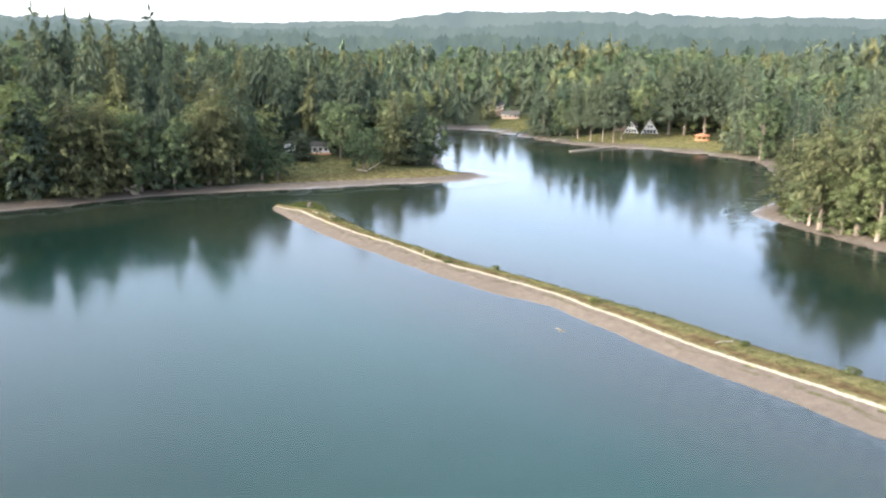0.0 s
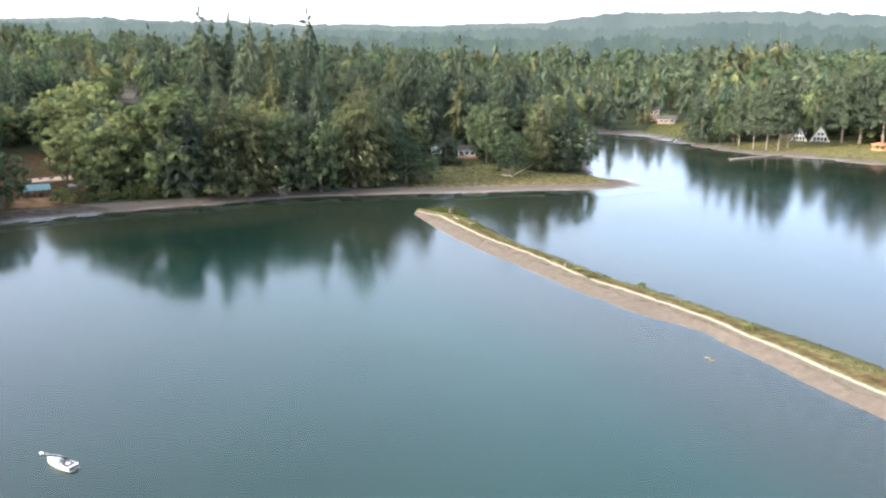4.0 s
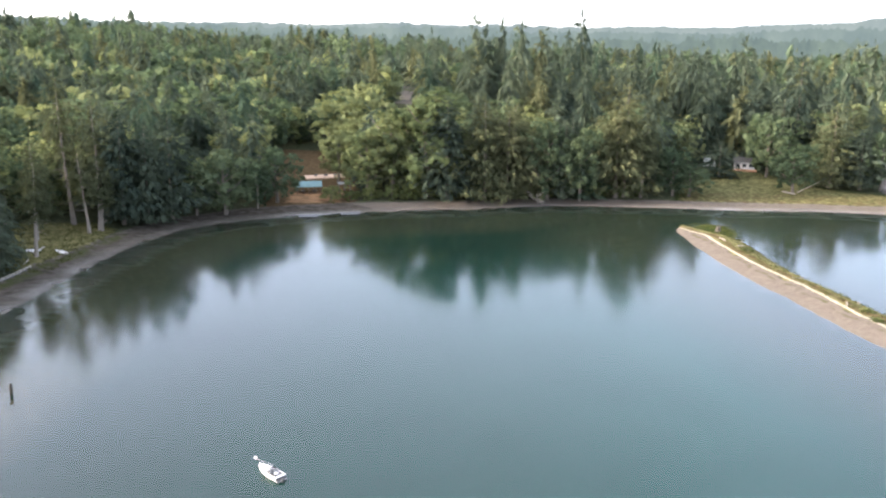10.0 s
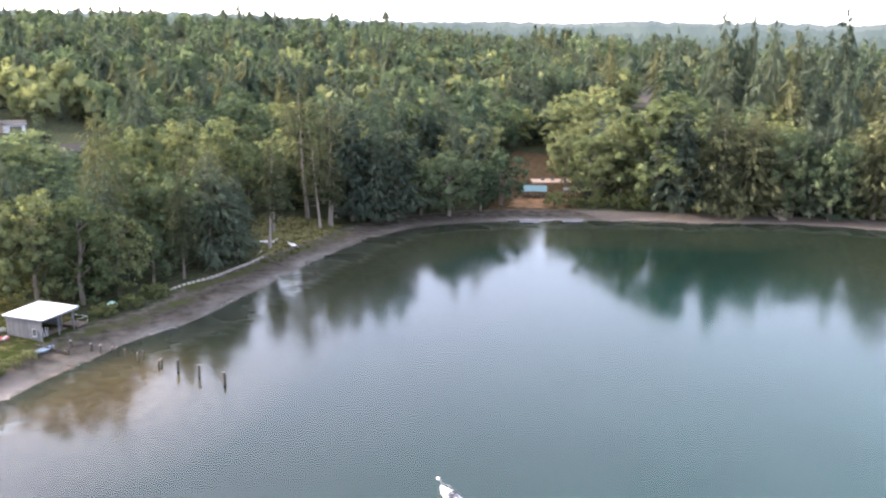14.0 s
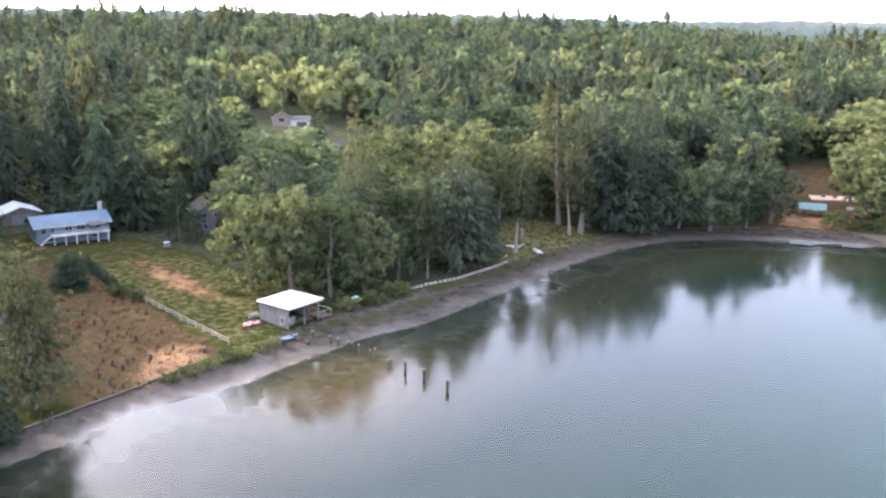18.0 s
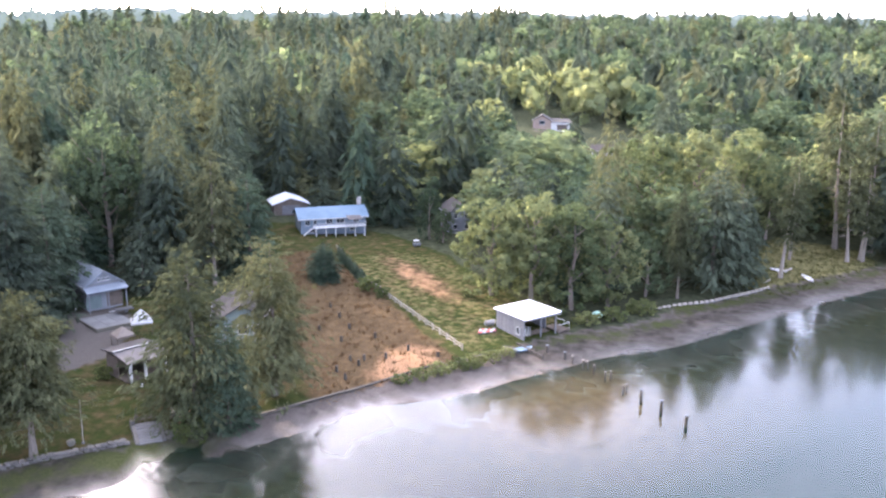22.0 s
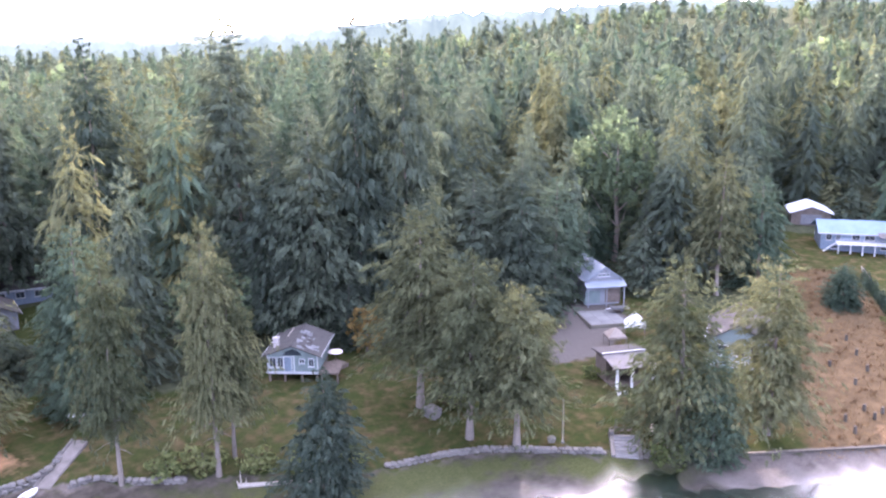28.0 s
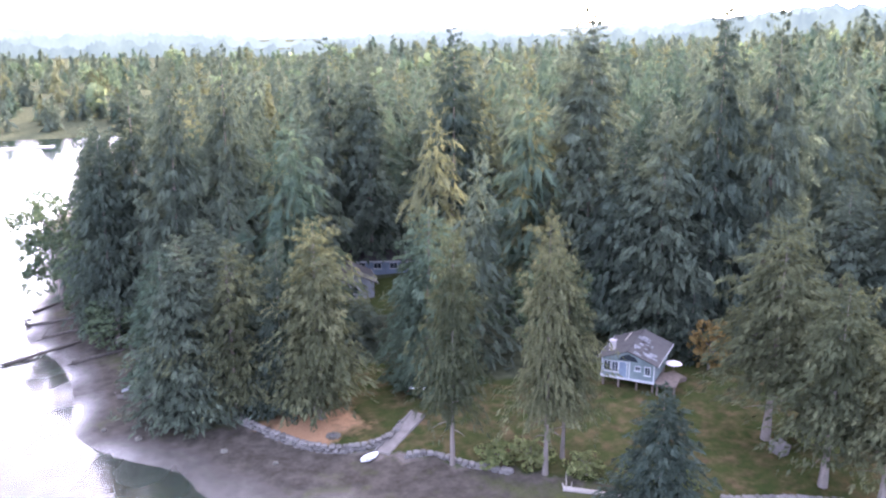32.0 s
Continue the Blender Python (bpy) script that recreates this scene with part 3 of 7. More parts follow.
W_ = np.linspace(0, 1, across)
wid = np.hypot(*(fb - fa).T)[:, None] * np.ones(across)
crest = np.interp(fa[:, 0], [-104, -94, -70, -56, -30, -18, -6, 30], [0.42, 0.47, 0.58, 0.50, 0.52, 0.36, 0.34, 0.40])[:, None]
mid_ = W_[10]
reach_ = np.where(W_[None] < mid_, W_[None] / mid_ * crest, crest + (W_[None] - mid_) / (1 - mid_) * (1 - crest))
P_ = fa[:, None] + (fb - fa)[:, None] * reach_[..., None]
W_ = np.broadcast_to(W_[None], reach_.shape)
prof = np.interp(W_, [0, 0.11, 0.34, 0.52, 0.8, 1], [-0.40, -0.02, 0.66, 1.05, 0.85, -0.05])
tip = np.clip(np.arange(along) / 10, 0, 1)[:, None]
zz_ = 0.06 + prof * np.clip(wid / 11, 0.35, 1.1) * (0.35 + 0.65 * tip) + 0.05 * wave(P_[..., 0], P_[..., 1], 6, 4)
spme = mesh_of("sand_spit", np.concatenate([P_, zz_[..., None]], -1).reshape(-1, 3), (np.arange((along - 1) * across).reshape(along - 1, across)[:, :-1, None] + np.array([0, 1, across + 1, across])).reshape(-1, 4), M_GROUND, True)
edge_ = 0.05 * wave(P_[..., 0], P_[..., 1], 14, 9)
u_ = W_ + edge_
attach(spme, "beach", np.where((u_ < 0.47) | (u_ > 0.97), 0.9, 0.1).ravel())
attach(spme, "marsh", np.clip((u_ - 0.42) * 9, 0, 1).ravel() * 0.95)
attach(spme, "dry", np.clip(0.5 - np.abs(u_ - 0.60) * 3, 0, 1).ravel() + 0.15)
attach(spme, "weed", (np.exp(-((u_ - 0.36) / 0.06) ** 2) * 0.5).ravel())
attach(spme, "shell", (np.exp(-((W_ + 0.1 * edge_ - mid_) / 0.016) ** 2) * 0.95).ravel())
tagged(new("sand_spit", spme), "narrow pebble spit with a shell line and salt grass", "beach", kind="structure")
wme = mesh_of("water", [(-4600, -4600, 0), (4600, -4600, 0), (4600, 4600, 0), (-4600, 4600, 0)], [(0, 1, 2, 3)], M_WATER)
water = tagged(new("water", wme), "calm teal bay water mirroring trees and sky", "water", kind="structure")


def ground_at(x, y):
    """Height of the built ground, or of the spit, under a point."""
    near = (P_[..., 0] - x) ** 2 + (P_[..., 1] - y) ** 2
    k = int(near.argmin())
    on_spit = float(zz_.ravel()[k]) if near.ravel()[k] < 1.5 else -9.0
    i, j = int(np.clip(np.searchsorted(gx, x) - 1, 0, len(gx) - 2)), int(np.clip(np.searchsorted(gy, y) - 1, 0, len(gy) - 2))
    u, v = (x - gx[i]) / (gx[i + 1] - gx[i]), (y - gy[j]) / (gy[j + 1] - gy[j])
    g = Z.reshape(len(gy), len(gx))
    return max(on_spit, float((g[j, i] * (1 - u) + g[j, i + 1] * u) * (1 - v) + (g[j + 1, i] * (1 - u) + g[j + 1, i + 1] * u) * v))

# ---- trees that stand out: x, y, height, crown radius ----
SPRUCES = [(-63.6, -70.0, 30.8, 2.5), (-55.7, -76.7, 28.5, 2.3), (-90.8, -63.9, 28.0, 6.0), (-89.0, -54.0, 24.4, 5.4), (-91.3, -48.8, 21.0, 5.0), (-103.5, -35.2, 23.8, 6.2), (-112.3, -27.3, 23.4, 5.2), (-45.8, -94.0, 27.0, 4.1), (-37.1, -100.6, 23.5, 3.8), (-170.9, 32.0, 21.9, 2.9), (-179.7, 188.6, 27.7, 6.5), (-176.6, 193.6, 30.1, 6.1), (-170.5, 195.3, 21.8, 7.3), (-150.9, 215.0, 37.2, 7.8), (-177.2, 180.1, 33.0, 7.3), (-172.7, 186.9, 29.6, 7.3), (-152.5, 213.1, 31.0, 7.6), (-115.6, 277.3, 28.6, 6.9), (21.3, 232.9, 24.9, 5.9), (29.1, 214.9, 30.0, 7.9), (37.7, 208.1, 33.4, 8.4), (-157.6, -54.4, 26.9, 4.9), (-45.5, -94.2, 24.6, 3.3)]
FIRS_A = [(-67.3, -71.6, 25.6, 2.1), (-68.1, -56.4, 16.6, 4.0), (-42.5, -98.5, 24.2, 3.4), (-38.5, -103.9, 23.4, 3.9), (-31.5, -102.2, 24.9, 4.2), (-31.2, -102.9, 24.5, 3.4), (-99.1, -86.6, 10.4, 3.7), (-179.4, 39.7, 25.3, 6.6), (-184.2, 46.1, 21.1, 4.4), (-211.9, 84.1, 30.2, 6.9), (-211.0, 90.2, 28.7, 6.2), (-212.8, 97.7, 30.1, 7.1), (-221.1, 73.2, 38.9, 8.6), (-218.4, 80.2, 34.0, 7.0), (-164.2, 202.3, 25.1, 7.8), (-184.9, 172.8, 32.7, 8.2), (-149.1, 266.6, 12.7, 6.0), (-142.1, 306.7, 44.6, 8.3), (-108.6, 282.7, 20.5, 7.5), (-146.0, 303.0, 30.0, 6.0), (-89.9, 410.4, 25.3, 8.0), (6.0, 369.4, 35.8, 7.7), (-150.1, -65.2, 13.8, 4.3), (-98.5, -93.7, 35.2, 5.4)]
FIRS_B = [(-95.7, -98.7, 30.7, 5.0), (-106.8, -92.1, 48.2, 5.6), (-113.6, -88.4, 47.3, 5.2), (-121.1, -80.0, 25.5, 5.2), (-125.9, -74.3, 29.1, 5.2), (-86.5, -137.2, 43.6, 5.8), (-32.5, -145.2, 38.6, 7.6), (-26.5, -139.7, 32.6, 4.4), (-36.4, -130.6, 42.5, 4.6), (-45.9, -137.0, 43.5, 5.4)]
CEDARS = [(-62.2, -96.5, 25.5, 5.9), (-103.2, -30.1, 14.6, 3.3), (-182.1, 184.2, 13.7, 6.0), (-160.2, 206.0, 19.8, 6.9), (-166.5, -50.9, 21.3, 5.1), (-165.2, -35.2, 8.1, 2.9), (-138.9, -76.4, 22.3, 5.6), (-154.1, -79.0, 13.3, 4.4), (-91.7, -105.1, 15.2, 4.2), (-94.0, -100.8, 16.5, 3.7), (-58.1, -159.5, 16.2, 5.6), (-31.0, -114.0, 19.9, 3.7)]
RUSTS = [(-98.4, -82.2, 7.0, 3.2)]
SNAGS = [(-189.3, 56.4, 22.4, 4.0), (-205.1, 60.0, 25.7, 2.9), (-208.8, 72.9, 22.8, 3.7), (-208.1, 74.9, 22.1, 3.7), (-207.1, 77.6, 16.4, 3.0), (-223.9, 58.0, 14.9, 3.1), (-170.8, 32.3, 23.0, 1.4), (-146.7, 221.2, 23.2, 4.0), (-146.1, 219.5, 21.9, 3.8)]
MAPLES_A = [(-164.4, -2.7, 19.2, 7.1), (-160.8, 4.9, 21.5, 7.5), (-159.3, 12.3, 20.4, 7.5), (-162.7, 18.9, 16.5, 6.0), (-171.0, 26.2, 11.7, 4.6), (-205.0, 29.5, 29.0, 8.8), (-210.8, 39.9, 29.8, 9.1), (-222.8, 52.0, 28.6, 8.9), (-204.8, -21.2, 14.0, 3.4), (-202.3, -17.6, 8.0, 2.7), (-213.4, 104.9, 15.1, 6.4), (-210.3, 112.2, 17.9, 8.8), (-214.0, 131.1, 16.3, 8.0), (-211.3, 122.8, 13.5, 4.9), (-206.5, 158.7, 20.1, 9.5), (-202.5, 165.4, 26.0, 10.4), (-191.9, 170.8, 31.6, 12.8), (-187.7, 180.4, 21.5, 10.4), (-142.1, 227.8, 15.3, 6.2), (-226.3, 161.9, 19.2, 7.4), (-165.6, 196.3, 24.2, 8.3), (-157.7, 202.4, 22.5, 7.4), (-138.0, 230.7, 10.0, 6.8), (-118.8, 258.9, 15.5, 7.6)]
MAPLES_B = [(-139.5, 281.0, 20.0, 7.4), (-103.2, 286.6, 18.5, 6.5), (26.6, 218.0, 13.2, 6.4), (34.0, 209.2, 15.4, 6.9), (40.9, 202.3, 20.5, 9.0), (-42.4, 433.9, 26.1, 6.7), (14.1, 353.2, 23.8, 8.6), (-163.0, -78.5, 29.0, 8.5), (-20.4, -165.6, 19.4, 6.2), (-24.5, -150.3, 13.9, 4.7), (-26.7, -133.9, 7.4, 4.7)]
TALLS = [(-70.5, 399.6, 31.3, 4.5), (-62.4, 392.9, 33.0, 4.4), (-56.3, 390.7, 34.5, 4.6), (-51.5, 391.8, 36.5, 5.2), (-48.7, 399.5, 30.0, 4.2), (-29.5, 417.3, 35.1, 7.2), (-21.0, 418.6, 39.0, 7.2), (-12.1, 416.6, 43.0, 8.3), (-4.2, 414.7, 37.9, 6.3), (-95.1, -108.3, 48.7, 5.3), (-69.5, -155.3, 42.8, 6.2), (-73.8, -146.8, 40.5, 4.3)]


# ---- tree shapes, one metre tall units: trunk and crown apart ----
def rng(seed):
    return np.random.RandomState(seed)


def tube(path, radii, sides=6):
    """A tapered round stem along a path."""
    v, f = [], []
    path = np.asarray(path, float)
    for i, (p, r) in enumerate(zip(path, radii)):
        d = path[min(i + 1, len(path) - 1)] - path[max(i - 1, 0)]
        d = d / (np.linalg.norm(d) + 1e-9)
        a = np.cross(d, (0.31, 0.95, 0.1)); a /= np.linalg.norm(a)
        c = np.cross(d, a)
        for k in range(sides):
            an = 6.28319 * k / sides
            v.append(p + r * (math.cos(an) * a + math.sin(an) * c))
        if i:
            o, q = (i - 1) * sides, i * sides
            for k in range(sides):
                j = (k + 1) % sides
                f += [(o + k, o + j, q + j), (o + k, q + j, q + k)]
    return np.array(v), np.array(f, int)


def joined(parts):
    v, f, k = [], [], 0
    for a, b in parts:
        if len(a):
            v.append(a); f.append(np.asarray(b, int) + k); k += len(a)
    return np.vstack(v), np.vstack(f)


def conifer(height, radius, boughs, per, size, seed, clear=0.12, power=0.75, droop=0.35, ragged=0.35, dome=0.0):
    """A crown of whorled boughs, each a drooping fan of needle sprays, round a shaded core."""
    r = rng(seed)
    k = np.arange(boughs)
    u = 1 - (1 - (k + r.rand(boughs)) / boughs * 0.997) ** 0.70
    an = k * 2.39996 + r.normal(size=boughs) * 0.4
    reach = (1 - dome) * (1 - u) ** power + dome * np.sqrt(1 - u * u)
    reach *= np.clip(0.60 + 3.5 * u, 0, 1) * (1 + 0.10 * np.sin(u * 23 + seed))
    for _ in range(8):
        a, c, w = r.rand() * 6.283, r.rand(), (0.15 + 0.35 * r.rand()) * ragged
        reach *= 1 + w * np.exp(-((u - c) / 0.09) ** 2) * np.cos(an - a)
    ln = radius * (reach * (1 + ragged * (r.rand(boughs) - 0.62)) + 0.035)
    ln[r.rand(boughs) < 0.10 * ragged] *= 0.5
    fall = droop * (0.55 + 0.8 * r.rand(boughs)) * (1.15 - 0.8 * u)
    rise = 0.10 + 0.35 * u
    z0 = height * (clear + (0.965 - clear) * u)
    tone = r.rand(boughs)
    i = np.repeat(k, per)
    n = len(i)
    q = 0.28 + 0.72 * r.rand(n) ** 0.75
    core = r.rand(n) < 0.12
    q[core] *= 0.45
    side = (r.rand(n) - 0.5) * 1.15 * (1.12 - q)
    d = np.stack([np.cos(an[i]), np.sin(an[i]), np.zeros(n)], 1)
    s = np.stack([-d[:, 1], d[:, 0], np.zeros(n)], 1)
    p = d * (ln[i] * q)[:, None] + s * (ln[i] * side)[:, None]
    p[:, 2] = z0[i] + ln[i] * (rise[i] * q - fall[i] * q ** 1.6 - 0.30 * np.abs(side) - 0.16 * r.rand(n))
    lead = np.clip((u[i] - 0.80) / 0.12, 0, 1)[:, None]
    nrm = d * 0.62 + s * side[:, None] * 0.9 + np.array([0, 0, 0.58]) * (1 - 0.9 * lead) + r.normal(size=(n, 3)) * 0.55
    nrm /= np.linalg.norm(nrm, axis=1)[:, None]
    down = (d * 0.62 + s * side[:, None] + (0, 0, -0.62)) * (1 - lead) + (d * 0.3 + (0, 0, 0.9)) * lead
    a = down - nrm * (down * nrm).sum(1)[:, None]
    a /= np.linalg.norm(a, axis=1)[:, None]
    c = np.cross(nrm, a)
    sz = (size * (0.55 + 0.85 * r.rand(n)) * (0.34 + 0.66 * np.clip(2.6 * (1 - u[i]), 0, 1)))[:, None]
    v = np.stack([p - a * sz * 0.70, p + c * sz * 0.25, p + a * sz * 1.05 - nrm * sz * 0.22, p - c * sz * 0.25], 1).reshape(-1, 3)
    v[:, 2] = np.maximum(v[:, 2], 0.01 * height)
    v[:, :2] *= radius / np.percentile(np.hypot(v[:, 0], v[:, 1]), 88)
    j = np.arange(n)[:, None] * 4
    # tint: random by bough, its value falling from tip to trunk
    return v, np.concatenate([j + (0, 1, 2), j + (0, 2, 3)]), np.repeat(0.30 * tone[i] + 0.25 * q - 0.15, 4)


def stem(height, thick, seed, bend=0.01, top=0.96, limbs=0, reach=0.1, low=0.15):
    r = rng(seed)
    n = 7
    path = [(bend * height * math.sin(2.2 * i / n + seed), bend * height * math.cos(1.7 * i / n + seed) - bend * height, height * top * 0.94 * i / n - (0.4 if i == 0 else 0)) for i in range(n + 1)]
    rad = [thick * (1.35 if i == 0 else 1.0) * (1 - 0.96 * i / n) for i in range(n + 1)]
    parts = [tube(path, rad, 7)]
    for k in range(limbs):
        u = low + (0.9 - low) * r.rand()
        an, ln = r.rand() * 6.283, height * reach * (1.1 - u) * (0.5 + r.rand())
        p = np.array(path[int(u * n)]) * (1 - (u * n) % 1) + np.array(path[min(n, int(u * n) + 1)]) * ((u * n) % 1)
        e = p + np.array([math.cos(an), math.sin(an), 0.15 - 0.5 * r.rand()]) * ln
        parts.append(tube([p, (p + e) / 2 + (0, 0, 0.06 * ln), e], [thick * 0.16, thick * 0.11, thick * 0.03], 4))
    return joined(parts)


def broadleaf(height, radius, lumps, leaves, size, seed, low=0.18):
    """A rounded, uneven crown: leaf sprays over small tufts that sit on overlapping clumps."""
    r = rng(seed)
    cz, hz = height * (0.5 + low / 2), height * (0.5 - low / 2)
    cen = []
    for k in range(lumps):
        z = -0.85 + 1.75 * (k + 0.5) / lumps
        w = math.sqrt(max(0.05, 1 - z * z * 0.92))
        an = k * 2.39996 + r.rand()
        q = w * (0.52 + 0.30 * r.rand())
        cen.append((radius * q * math.cos(an), radius * q * math.sin(an), cz + hz * z * (0.80 if z > 0 else 0.98), radius * (0.24 + 0.26 * r.rand())))
    cen.append((0, 0, cz, radius * 0.55)); cen.append((0, 0, cz + hz * 0.5, radius * 0.45))
    cen = np.array(cen)
    tall = np.array([1, 1, min(1.25, 0.8 * hz / radius + 0.2)])
    tufts_each = 9
    td = r.normal(size=(len(cen) * tufts_each, 3)); td[:, 2] = td[:, 2] * 0.9 + 0.35
    td /= np.linalg.norm(td, axis=1)[:, None]
    host = np.repeat(cen, tufts_each, 0)
    tc = host[:, :3] + td * (host[:, 3] * 0.78)[:, None] * tall
    tr_ = host[:, 3] * (0.30 + 0.22 * r.rand(len(host)))
    tone = r.rand(len(host))
    k = r.randint(0, len(host), leaves)
    d = r.normal(size=(leaves, 3)) + td[k] * 0.9; d[:, 2] += 0.2
    d /= np.linalg.norm(d, axis=1)[:, None]
    p = tc[k] + d * (tr_[k] * (0.75 + 0.35 * r.rand(leaves)))[:, None]
    p[:, 2] = np.maximum(p[:, 2], height * low * 0.5)
    nrm = d + r.normal(size=(leaves, 3)) * 0.32
    nrm /= np.linalg.norm(nrm, axis=1)[:, None]
    a = np.cross(nrm, r.normal(size=(leaves, 3))); a /= np.linalg.norm(a, axis=1)[:, None]
    c = np.cross(nrm, a)
    sz = (size * (0.55 + 0.9 * r.rand(leaves)))[:, None]
    v = np.stack([p - a * sz * 0.5, p + c * sz * 0.42 - nrm * sz * 0.12, p + a * sz * 0.62 - nrm * sz * 0.2, p - c * sz * 0.42 - nrm * sz * 0.1], 1).reshape(-1, 3)
    v[:, :2] *= radius / np.percentile(np.hypot(v[:, 0], v[:, 1]), 96)
    i = np.arange(leaves)[:, None] * 4
    return v, np.concatenate([i + (0, 1, 2), i + (0, 2, 3)]), np.repeat(0.40 * tone[k] - 0.1, 4)


def branchy(height, radius, thick, seed):
    """Trunk of a broadleaf tree with rising limbs."""
    r = rng(seed)
    parts = [tube([(0, 0, -0.4), (0.02 * height, 0, height * 0.25), (0, 0.02 * height, height * 0.5), (0, 0, height * 0.8)], [thick * 1.3, thick, thick * 0.7, thick * 0.15], 7)]
    for k in range(7):
        an, u = k * 2.4 + r.rand(), 0.18 + 0.08 * k
        b0 = np.array([0, 0, height * u])
        e = b0 + np.array([math.cos(an) * radius * 0.7, math.sin(an) * radius * 0.7, height * 0.24])
        parts.append(tube([b0, (b0 + e) / 2 + (0, 0, -0.03 * height), e], [thick * 0.5, thick * 0.3, thick * 0.08], 5))
    return joined(parts)


SHAPES = {}


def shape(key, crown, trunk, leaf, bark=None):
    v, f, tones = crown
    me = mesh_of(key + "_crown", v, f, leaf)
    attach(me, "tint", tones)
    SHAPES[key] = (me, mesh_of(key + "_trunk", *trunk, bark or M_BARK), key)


M_PALEBARK = surface("pale_dead_bark", (0.085, 0.072, 0.06), (0.19, 0.165, 0.14), 1.2, 0.95, 0, 0.8, 9, (6, 6, 0.8))
for k in range(3):
    shape(f"fir{k}", conifer(25, 5.2, 160, 14, 0.76, 20 + k, 0.05 + 0.04 * k, 0.76, 0.34, 0.50, 0.05), stem(25, 0.36, k, 0.006, 0.97, 14, 0.10), M_FIR)
    shape(f"spruce{k}", conifer(27, 5.2, 160, 14, 0.76, 50 + k, (0.08, 0.14, 0.28)[k], 0.50, 0.52, 0.85, 0.25), stem(27, 0.42, 9 + k, 0.010, 0.97, 22, 0.13), M_SPRUCE)
    shape(f"tall{k}", conifer(38, 5.2, 170, 13, 0.90, 80 + k, 0.24, 0.62, 0.44, 0.65, 0.2), stem(38, 0.38, 15 + k, 0.006, 0.94, 20, 0.09, 0.3), M_FIR)
    shape(f"maple{k}", broadleaf(20, 7.5, 18, 5200, 0.66, 120 + k, 0.06), branchy(20, 7.0, 0.42, 33 + k), M_LEAF)
    shape(f"nearspruce{k}", conifer(27, 5.2, 270, 28, 0.50, 400 + k, (0.10, 0.16, 0.28)[k], 0.48, 0.55, 1.0, 0.25), stem(27, 0.42, 9 + k, 0.010, 0.97, 30, 0.14), M_SPRUCE)
    shape(f"nearfir{k}", conifer(25, 5.2, 270, 27, 0.50, 420 + k, 0.04 + 0.04 * k, 0.78, 0.40, 0.6, 0.03), stem(25, 0.36, k, 0.006, 0.97, 16, 0.11), M_FIR)
    shape(f"nearcedar{k}", conifer(22, 4.6, 260, 24, 0.48, 440 + k, 0.03, 0.55, 0.60, 0.35, 0.2), stem(22, 0.40, 25 + k, 0.004, 0.97, 6, 0.08), M_CEDAR)
    shape(f"neartall{k}", conifer(38, 5.2, 310, 26, 0.60, 460 + k, 0.12, 0.70, 0.44, 0.75, 0.05), stem(38, 0.38, 15 + k, 0.006, 0.94, 24, 0.09, 0.3), M_FIR)
for k in range(2):
    shape(f"cedar{k}", conifer(22, 4.6, 150, 12, 0.78, 100 + k, 0.04, 0.58, 0.60, 0.30, 0.2), stem(22, 0.40, 25 + k, 0.004, 0.97, 4, 0.08), M_CEDAR)
    shape(f"snag{k}", conifer(23, 3.2, 95, 12, 0.66, 140 + k, 0.40, 0.30, 0.55, 1.25), stem(23, 0.34, 40 + k, 0.03, 0.99, 30, 0.12, 0.25), M_SPRUCE, M_PALEBARK)
    shape(f"alder{k}", broadleaf(20, 6.0, 17, 5000, 0.58, 150 + k, 0.02), branchy(20, 5.5, 0.30, 53 + k), M_ALDER)
    shape(f"shrub{k}", broadleaf(3, 2.2, 12, 900, 0.42, 170 + k, 0.0), branchy(3, 2.0, 0.08, 63 + k), M_SHRUB)
    shape(f"lowfir{k}", conifer(25, 5.2, 110, 9, 1.10, 220 + k, 0.05, 0.60, 0.34, 0.5, 0.15), stem(25, 0.36, k, 0.006, 0.97, 5, 0.10), M_FIR)
    shape(f"lowspruce{k}", conifer(27, 5.2, 110, 9, 1.10, 250 + k, 0.08, 0.48, 0.5, 0.8, 0.3), stem(27, 0.42, 9 + k, 0.010, 0.97, 8, 0.13), M_SPRUCE)
    shape(f"lowcedar{k}", conifer(22, 4.6, 110, 9, 1.05, 260 + k, 0.04, 0.56, 0.55, 0.35, 0.2), stem(22, 0.40, 25 + k, 0.004, 0.97, 3, 0.08), M_CEDAR)
    shape(f"lowmaple{k}", broadleaf(20, 7.5, 15, 2400, 0.95, 270 + k, 0.05), branchy(20, 7.0, 0.42, 33 + k), M_LEAF)
    shape(f"lowalder{k}", broadleaf(20, 6.0, 14, 2200, 0.88, 280 + k, 0.05), branchy(20, 5.5, 0.30, 53 + k), M_ALDER)
shape("rust0", broadleaf(7, 3.4, 18, 2000, 0.50, 160, 0.05), branchy(7, 3.0, 0.18, 61), M_RUST)
SIZE = dict(fir=(25, 5.2), spruce=(27, 5.2), tall=(38, 5.2), maple=(20, 7.5), cedar=(22, 4.6), snag=(23, 3.2), alder=(20, 6.0), shrub=(3, 2.2), rust=(7, 3.4))
COUNT = dict(fir=3, spruce=3, tall=3, maple=3, cedar=2, snag=2, alder=2, shrub=2, rust=1)
